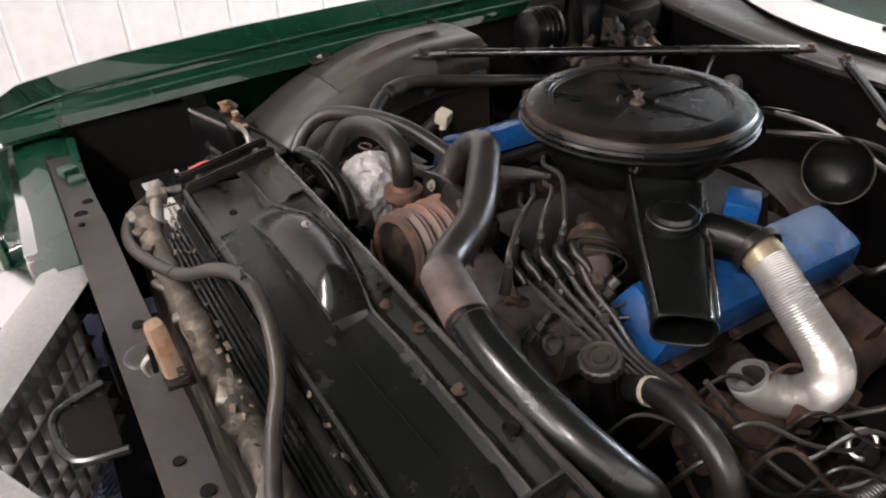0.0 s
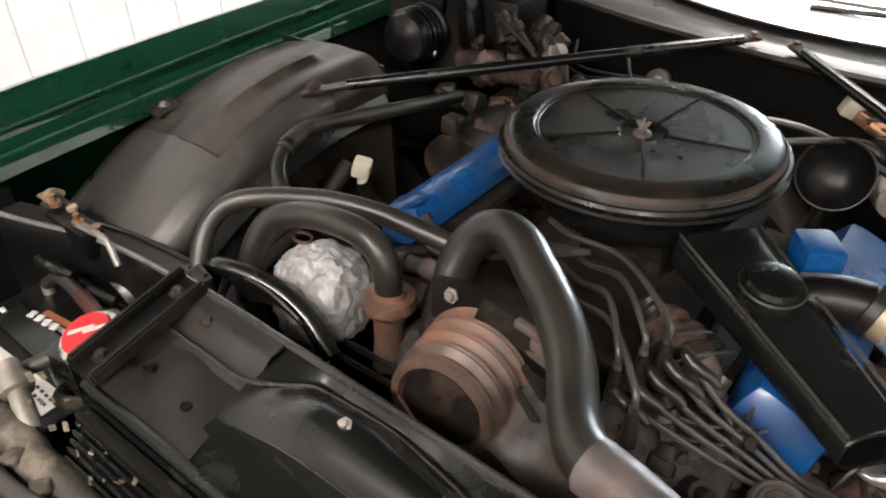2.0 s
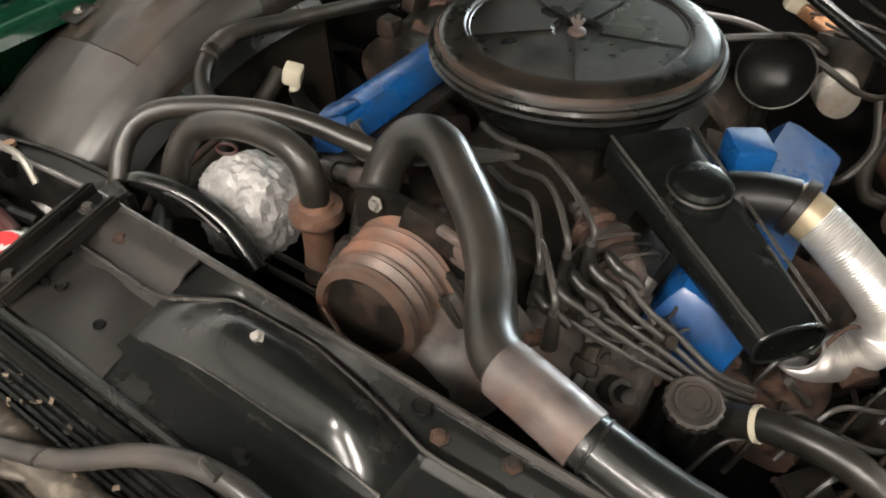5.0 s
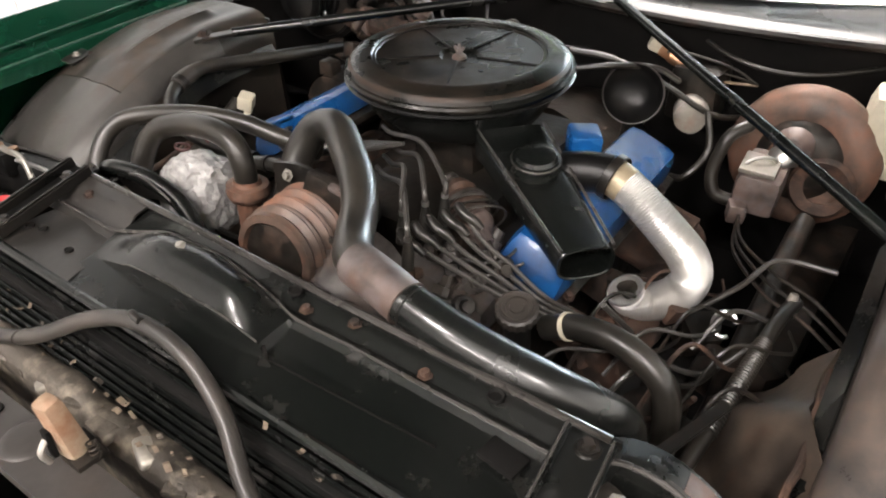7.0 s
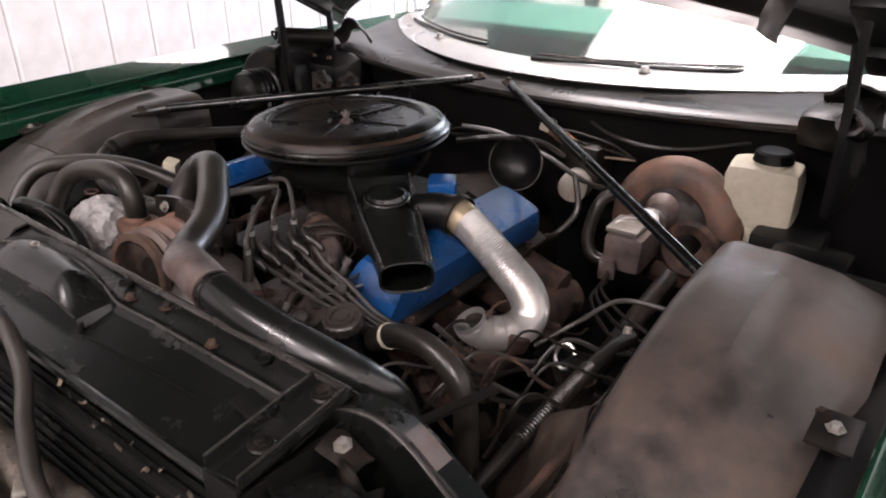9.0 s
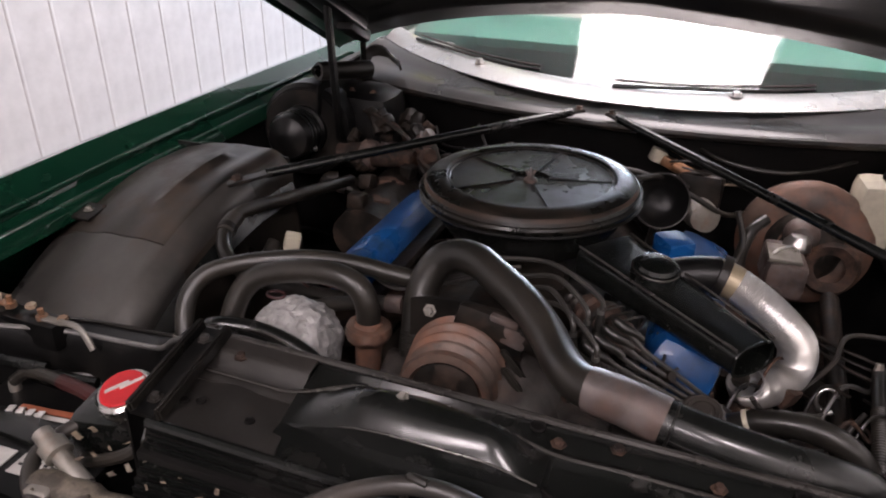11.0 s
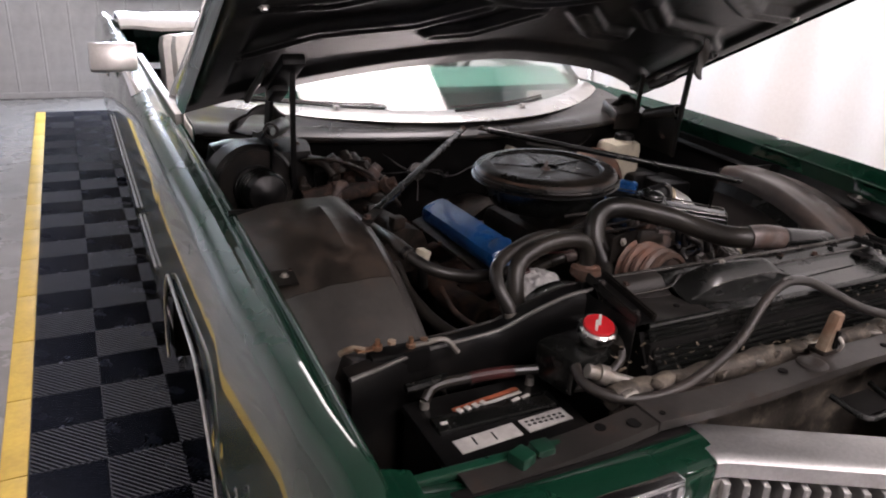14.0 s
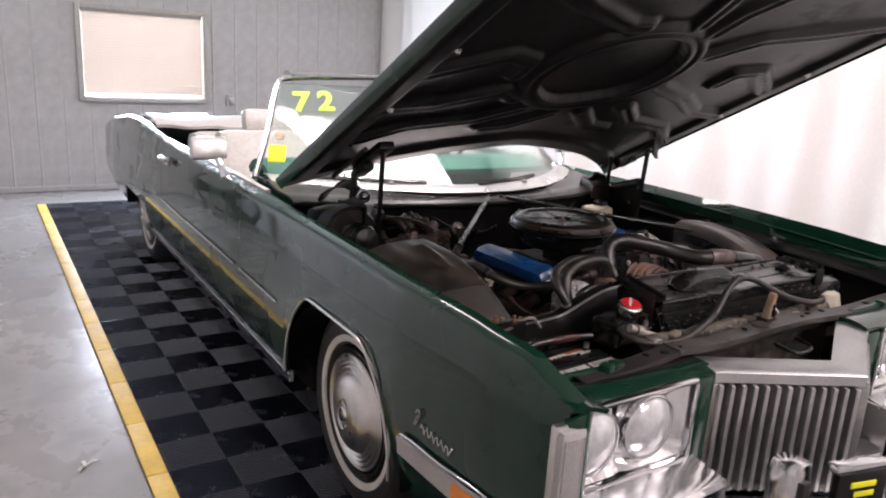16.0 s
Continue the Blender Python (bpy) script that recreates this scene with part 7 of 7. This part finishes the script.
for k in range(4):
    part("pipe", tube([(-0.60 + 0.05 * k, 0.42, 0.86 - 0.012 * k), (-0.54 + 0.05 * k, 0.36, 0.875 - 0.02 * k), (-0.45 + 0.03 * k, 0.33, 0.845 - 0.03 * k), (-0.40 + 0.02 * k, 0.34, 0.79 - 0.02 * k)], 0.005 + 0.001 * k, 8, 7), (GREASE, RUSTY, BLACK, RUBBER)[k], t)
for k in range(9):
    a = k * 1.31 + 0.4
    c = (-0.50 + 0.12 * math.sin(a * 1.1), 0.34 + 0.07 * math.cos(a * 1.9), 0.775 + 0.065 * math.sin(a * 2.7))
    part("fitting", rough_up(tube([c, (c[0] + 0.03 * math.sin(a), c[1] - 0.02, c[2] + 0.02 * math.cos(a)), (c[0] + 0.05 * math.sin(a * 2), c[1] - 0.03, c[2] - 0.02)], [0.012, 0.015, 0.009], 10, 4), 0.004, 50, k), (GREASE, RUSTY, GREASE, GREASE, JOINT)[k % 5], t)
seat[0] = DRIVE
t = thing("compressor", (-0.40, 0.27, 0.6), "greasy black air-conditioning compressor beside the engine", "compressor")
part("body", rough_up(tube([(-0.44, 0.36, 0.70), (-0.42, 0.22, 0.705), (-0.41, 0.10, 0.705)], 0.062, 22, 6), 0.006, 26), GREASE, t)
for k in range(5):
    part("fitting", rough_up(box((-0.43 + 0.03 * math.sin(k * 2), 0.12 + 0.05 * k, 0.765 + 0.012 * math.cos(k * 3)), (0.035, 0.03, 0.03), 0.006, (0, 20 * math.sin(k), 40 * k)), 0.005, 50, k), RUSTY if k % 2 else GREASE, t)
t = thing("vacuum_switch", (-0.206, 0.48, 0.78), "pale round vacuum switch with a thin wire", "switch")
sm = disc_pose((-0.206, 0.470, 0.797), (-0.15, -1, 0.3))
part("disc", lathe([(0, 0.014), (0.010, 0.014), (0.014, 0.006), (0.026, 0.004), (0.027, -0.006), (0.012, -0.01), (0, -0.01)], sm, 24), GREY_PLATE, t)
part("button", lathe([(0, 0.020), (0.006, 0.019), (0.007, 0.013), (0, 0.013)], sm, 12), WHITE_PL, t)
part("wire", tube([(-0.21, 0.455, 0.78), (-0.225, 0.42, 0.755), (-0.245, 0.38, 0.735)], 0.0012, 6, 6), GREY_PLATE, t)
t = thing("vacuum_canister", (0.15, 0.31, 0.74), "flat round black vacuum canister with a bright rim", "canister")
vm = disc_pose((0.155, 0.305, 0.806), (0.25, -1, 0.35))
part("dish", lathe([(0, -0.024), (0.020, -0.022), (0.036, -0.014), (0.047, 0.0), (0.053, 0.012), (0.056, 0.010), (0.052, -0.004), (0.042, -0.020), (0.022, -0.032), (0, -0.034)], vm, 40), BLACK, t)
part("rim", tube([vm @ Vector((0.055 * math.cos(a), 0.055 * math.sin(a), 0.010)) for a in np.linspace(0, 6.283, 33)], 0.0018, 6, 1, False), GREY_PLATE, t)
part("post", tube([(0.155, 0.31, 0.76), (0.15, 0.31, 0.70), (0.15, 0.30, 0.64)], 0.012, 10, 4), BLACK, t)
t = thing("wiper_motor", (0.22, 0.49, 0.7), "grimy wiper motor with pale connectors on the firewall", "wiper motor")
part("body", rough_up(box((0.225, 0.475, 0.770), (0.10, 0.09, 0.11), 0.02), 0.006, 30), GREASE, t)
part("can", rough_up(lathe([(0, 0.05), (0.030, 0.046), (0.034, 0.0), (0.034, -0.04), (0, -0.04)], disc_pose((0.235, 0.42, 0.745), (0.3, -1, 0.2)), 22), 0.002, 40), ALU, t)
part("connector", box((0.127, 0.475, 0.842), (0.032, 0.028, 0.030), 0.006, (0, 20, 25)), WHITE_PL, t)
part("connector", box((0.155, 0.470, 0.830), (0.040, 0.022, 0.022), 0.005, (0, 25, 10)), COPPER, t)
part("solenoid", lathe([(0, 0.03), (0.013, 0.03), (0.014, -0.03), (0, -0.03)], disc_pose((0.19, 0.46, 0.82), (1, 0, -0.4)), 16), COPPER, t)
for k in range(3):
    part("wire", tube([(0.14, 0.47, 0.83), (0.20 + 0.02 * k, 0.44, 0.85 - 0.02 * k), (0.28, 0.47, 0.83 - 0.015 * k), (0.33, 0.49, 0.80)], 0.0028, 6, 7), (WIRE, RUBBER, CREAM)[k], t)
t = thing("vacuum_valve", (-0.46, -0.085, 0.74), "white plastic vacuum valve on a black stem", "valve")
part("cube", box((-0.46, -0.085, 0.770), (0.030, 0.028, 0.030), 0.006, (10, 14, 30)), WHITE_PL, t)
part("neck", lathe([(0.010, -0.016), (0.008, 0.0)], pose(-0.46, -0.085, 0.755), 12), WHITE_PL, t)
part("stem", tube([(-0.46, -0.085, 0.745), (-0.455, -0.08, 0.72), (-0.44, -0.06, 0.68)], 0.012, 10, 5), BLACK, t)

# brace rods
for a, b in (((-0.070, 0.462, 0.917), (-0.548, -0.020, 0.866)), ((0.030, 0.468, 0.915), (0.665, -0.030, 0.842))):
    t = thing("brace_rod", ((a[0] + b[0]) / 2, (a[1] + b[1]) / 2, 0.88), "black tubular brace rod from cowl to inner fender", "brace rod", "brace rods")
    d = (Vector(b) - Vector(a)).normalized()
    part("rod", tube([a, tuple(Vector(a).lerp(Vector(b), 0.5)), b], 0.0095, 12, 4), BLACK_GLOSS, t)
    part("flat_end", bar(Vector(b) - d * 0.01, Vector(b) + d * 0.075 + Vector((0, 0, -0.006)), 0.026, 0.006), BLACK_WORN, t)
    part("flat_end", bar(Vector(a) + d * 0.01, Vector(a) - d * 0.03, 0.024, 0.006), BLACK_WORN, t)
    bolt(tuple(Vector(b) + d * 0.055 + Vector((0, 0, 0.004))), 0.008, t, material=RUSTY)
    bolt(tuple(Vector(a) - d * 0.02 + Vector((0, 0, 0.005))), 0.007, t, material=RUSTY)

# cables along the firewall and in the bay
CABLES = [
    ((0.15, 0.55, 0.87), (0.28, 0.48, 0.845), (0.42, 0.50, 0.84), (0.62, 0.64, 0.875)),
    ((0.02, 0.30, 0.86), (0.10, 0.33, 0.85), (0.2, 0.36, 0.81), (0.28, 0.40, 0.76), (0.33, 0.52, 0.72)),
    ((0.05, 0.24, 0.85), (0.12, 0.28, 0.86), (0.17, 0.36, 0.84), (0.20, 0.42, 0.80)),
    ((0.30, 0.28, 0.82), (0.32, 0.26, 0.76), (0.30, 0.22, 0.72), (0.27, 0.24, 0.70)),
]
for k, pts in enumerate(CABLES):
    t = thing("cable", pts[1], "thin black cable strung along the firewall", "cable", "bay cables")
    part("cable", tube(pts, 0.0045 if k < 1 else 0.006, 8, 8), RUBBER, t)
LOW = [
    ((0.36, -0.22, 0.70), (0.40, -0.15, 0.64), (0.47, -0.12, 0.62), (0.52, -0.06, 0.66)),
    ((0.42, -0.05, 0.66), (0.47, 0.0, 0.70), (0.50, 0.08, 0.71), (0.58, 0.10, 0.71)),
    ((0.37, -0.26, 0.66), (0.41, -0.24, 0.60), (0.46, -0.22, 0.62), (0.49, -0.25, 0.70)),
    ((0.34, -0.20, 0.74), (0.37, -0.16, 0.68), (0.36, -0.10, 0.62), (0.40, -0.02, 0.60)),
]
for k, pts in enumerate(LOW):
    t = thing("cable", pts[1], "thin grimy cable low beside the engine", "cable", "bay cables")
    part("cable", tube(pts, 0.0042, 8, 8), (WIRE, RUBBER_D, RUSTY, WIRE)[k], t)
for k in range(11):
    x, y = 0.33 + 0.021 * k, -0.30 + 0.23 * ((k * 0.618) % 1)
    t = thing("cable", (x, y, 0.66), "thin grimy cable low beside the engine", "cable", "bay cables")
    part("cable", tube([(x - 0.05, y - 0.03, 0.63 + 0.01 * (k % 3)), (x - 0.02, y + 0.02, 0.70 + 0.012 * (k % 4)), (x + 0.03, y + 0.07, 0.69 - 0.01 * (k % 3)), (x + 0.05, y + 0.15, 0.64), (x + 0.03, y + 0.24, 0.60)], 0.0026 + 0.0006 * (k % 3), 6, 7), (WIRE, RUBBER, GREASE, RUSTY)[k % 4], t)
for k in range(4):
    x = -0.42 + 0.11 * k
    t = thing("cable", (x, 0.40, 0.80), "thin black wire strung in front of the firewall", "cable", "bay cables")
    part("cable", tube([(x - 0.10, 0.52, 0.80 + 0.02 * (k % 3)), (x - 0.04, 0.43 - 0.02 * (k % 2), 0.83 - 0.012 * (k % 4)), (x + 0.03, 0.41, 0.815), (x + 0.08, 0.45 + 0.02 * (k % 2), 0.78 + 0.02 * (k % 2)), (x + 0.14, 0.54, 0.77)], 0.0022 + 0.0008 * (k % 3), 6, 7), BLACK, t)
t = thing("steering_joint", (0.50, -0.05, 0.6), "rusty steering joint with a chrome clip", "steering joint")
part("shaft", rough_up(tube([(0.50, 0.30, 0.66), (0.50, 0.05, 0.62), (0.50, -0.10, 0.58), (0.50, -0.22, 0.52)], 0.018, 14, 6), 0.003, 40), GREASE, t)
part("clip", tube([(0.47 + 0.016 * math.cos(a), -0.04 + 0.008 * math.sin(a), 0.655 + 0.018 * math.sin(a)) for a in np.linspace(0.4, 5.4, 20)], 0.0035, 8, 2), CHROME_D, t)
for k in range(9):
    a = k * 2.1
    part("gear_casting", rough_up(box((0.47 + 0.06 * math.sin(a), -0.28 + 0.045 * k, 0.52 + 0.04 * math.cos(a * 1.4)), (0.07, 0.06, 0.06), 0.014, (25 * math.sin(a), 20 * math.cos(a), 35 * a)), 0.01, 28, k), GREASE, t)
t = thing("corner_tank", (0.52, -0.60, 0.7), "black rounded plastic tank in the front corner", "tank")
part("tank", box((0.535, -0.612, 0.770), (0.13, 0.11, 0.11), 0.030, (0, 0, -8)), BLACK_GLOSS, t)
part("tank_seam", bar((0.472, -0.612, 0.8255), (0.600, -0.628, 0.8225), 0.006, 0.004), BLACK_GLOSS, t)
t = thing("side_baffle", (0.55, -0.50, 0.75), "black sheet-metal baffle with a painted highlight along its edge", "baffle")
EDGE_LINE = spline([(0.448, -0.535, 0.850), (0.480, -0.513, 0.853), (0.512, -0.506, 0.850), (0.545, -0.506, 0.840), (0.580, -0.510, 0.824), (0.640, -0.520, 0.800), (0.720, -0.530, 0.775)], 6)


def side_sheet(u, v):
    """The baffle's top flange and the face that drops from it."""
    i = u * (len(EDGE_LINE) - 1)
    a = EDGE_LINE[int(i)].lerp(EDGE_LINE[min(int(i) + 1, len(EDGE_LINE) - 1)], i - int(i))
    if v < 0.4:
        return (a.x + 0.006 * v, a.y + 0.085 * (0.4 - v), a.z - 0.006 + 0.015 * v)
    return (a.x, a.y - 0.010 * (v - 0.4), a.z - 0.16 * (v - 0.4))


part("sheet", sheet(side_sheet, 30, 12, 0.003), BLACK_GLOSS, t)
# pale tube paints the highlight on the rolled edge
part("rolled_edge", tube([tuple(p) for p in EDGE_LINE[::3]], 0.0030, 8, 3), EDGE, t)
part("worn_patch", sheet(lambda u, v: Vector(side_sheet(lerp(0.46, 0.66, u), 0.05 + 0.30 * v)) + Vector((0, 0, 0.0035)), 8, 4, 0.0008), JOINT, t, "paint worn to grey metal")
part("tab", rough_up(sheet(lambda u, v: (lerp(0.478, 0.520, u), lerp(-0.556, -0.522, v), 0.834 - 0.012 * u + 0.006 * math.sin(v * 3)), 6, 5, 0.003), 0.004, 40), GREASE, t)
bolt((0.497, -0.540, 0.838), 0.0062, t, (0.1, -0.3, 1), ALU)
part("torn_flap", rough_up(sheet(lambda u, v: (lerp(0.500, 0.560, u), -0.545 - 0.020 * v - 0.01 * u, 0.826 - 0.085 * v + 0.012 * math.sin(u * 7)), 10, 8, 0.003), 0.008, 34), BLACK_WORN, t)
t = thing("brace_bar", (0.52, -0.42, 0.78), "thin black steel brace beside the engine", "brace")
part("bar", bar((0.494, -0.452, 0.795), (0.535, -0.338, 0.800), 0.014, 0.005), BLACK_WORN, t)
t = thing("splash_sheet", (0.56, -0.33, 0.62), "torn brown rubber splash sheet by the inner fender", "splash sheet")
part("sheet", rough_up(sheet(lambda u, v: (lerp(0.50, 0.625, v) + 0.015 * math.sin(u * 6), lerp(-0.46, -0.12, u), lerp(0.58, 0.74, v) + 0.02 * math.sin(u * 9 + v * 4)), 24, 10, 0.004), 0.018, 14), SPLASH, t)
part("frayed_edge", rough_up(tube([(0.600, -0.47, 0.72), (0.612, -0.38, 0.735), (0.618, -0.28, 0.745), (0.615, -0.16, 0.745)], 0.005, 8, 6), 0.004, 40), RUSTY, t)
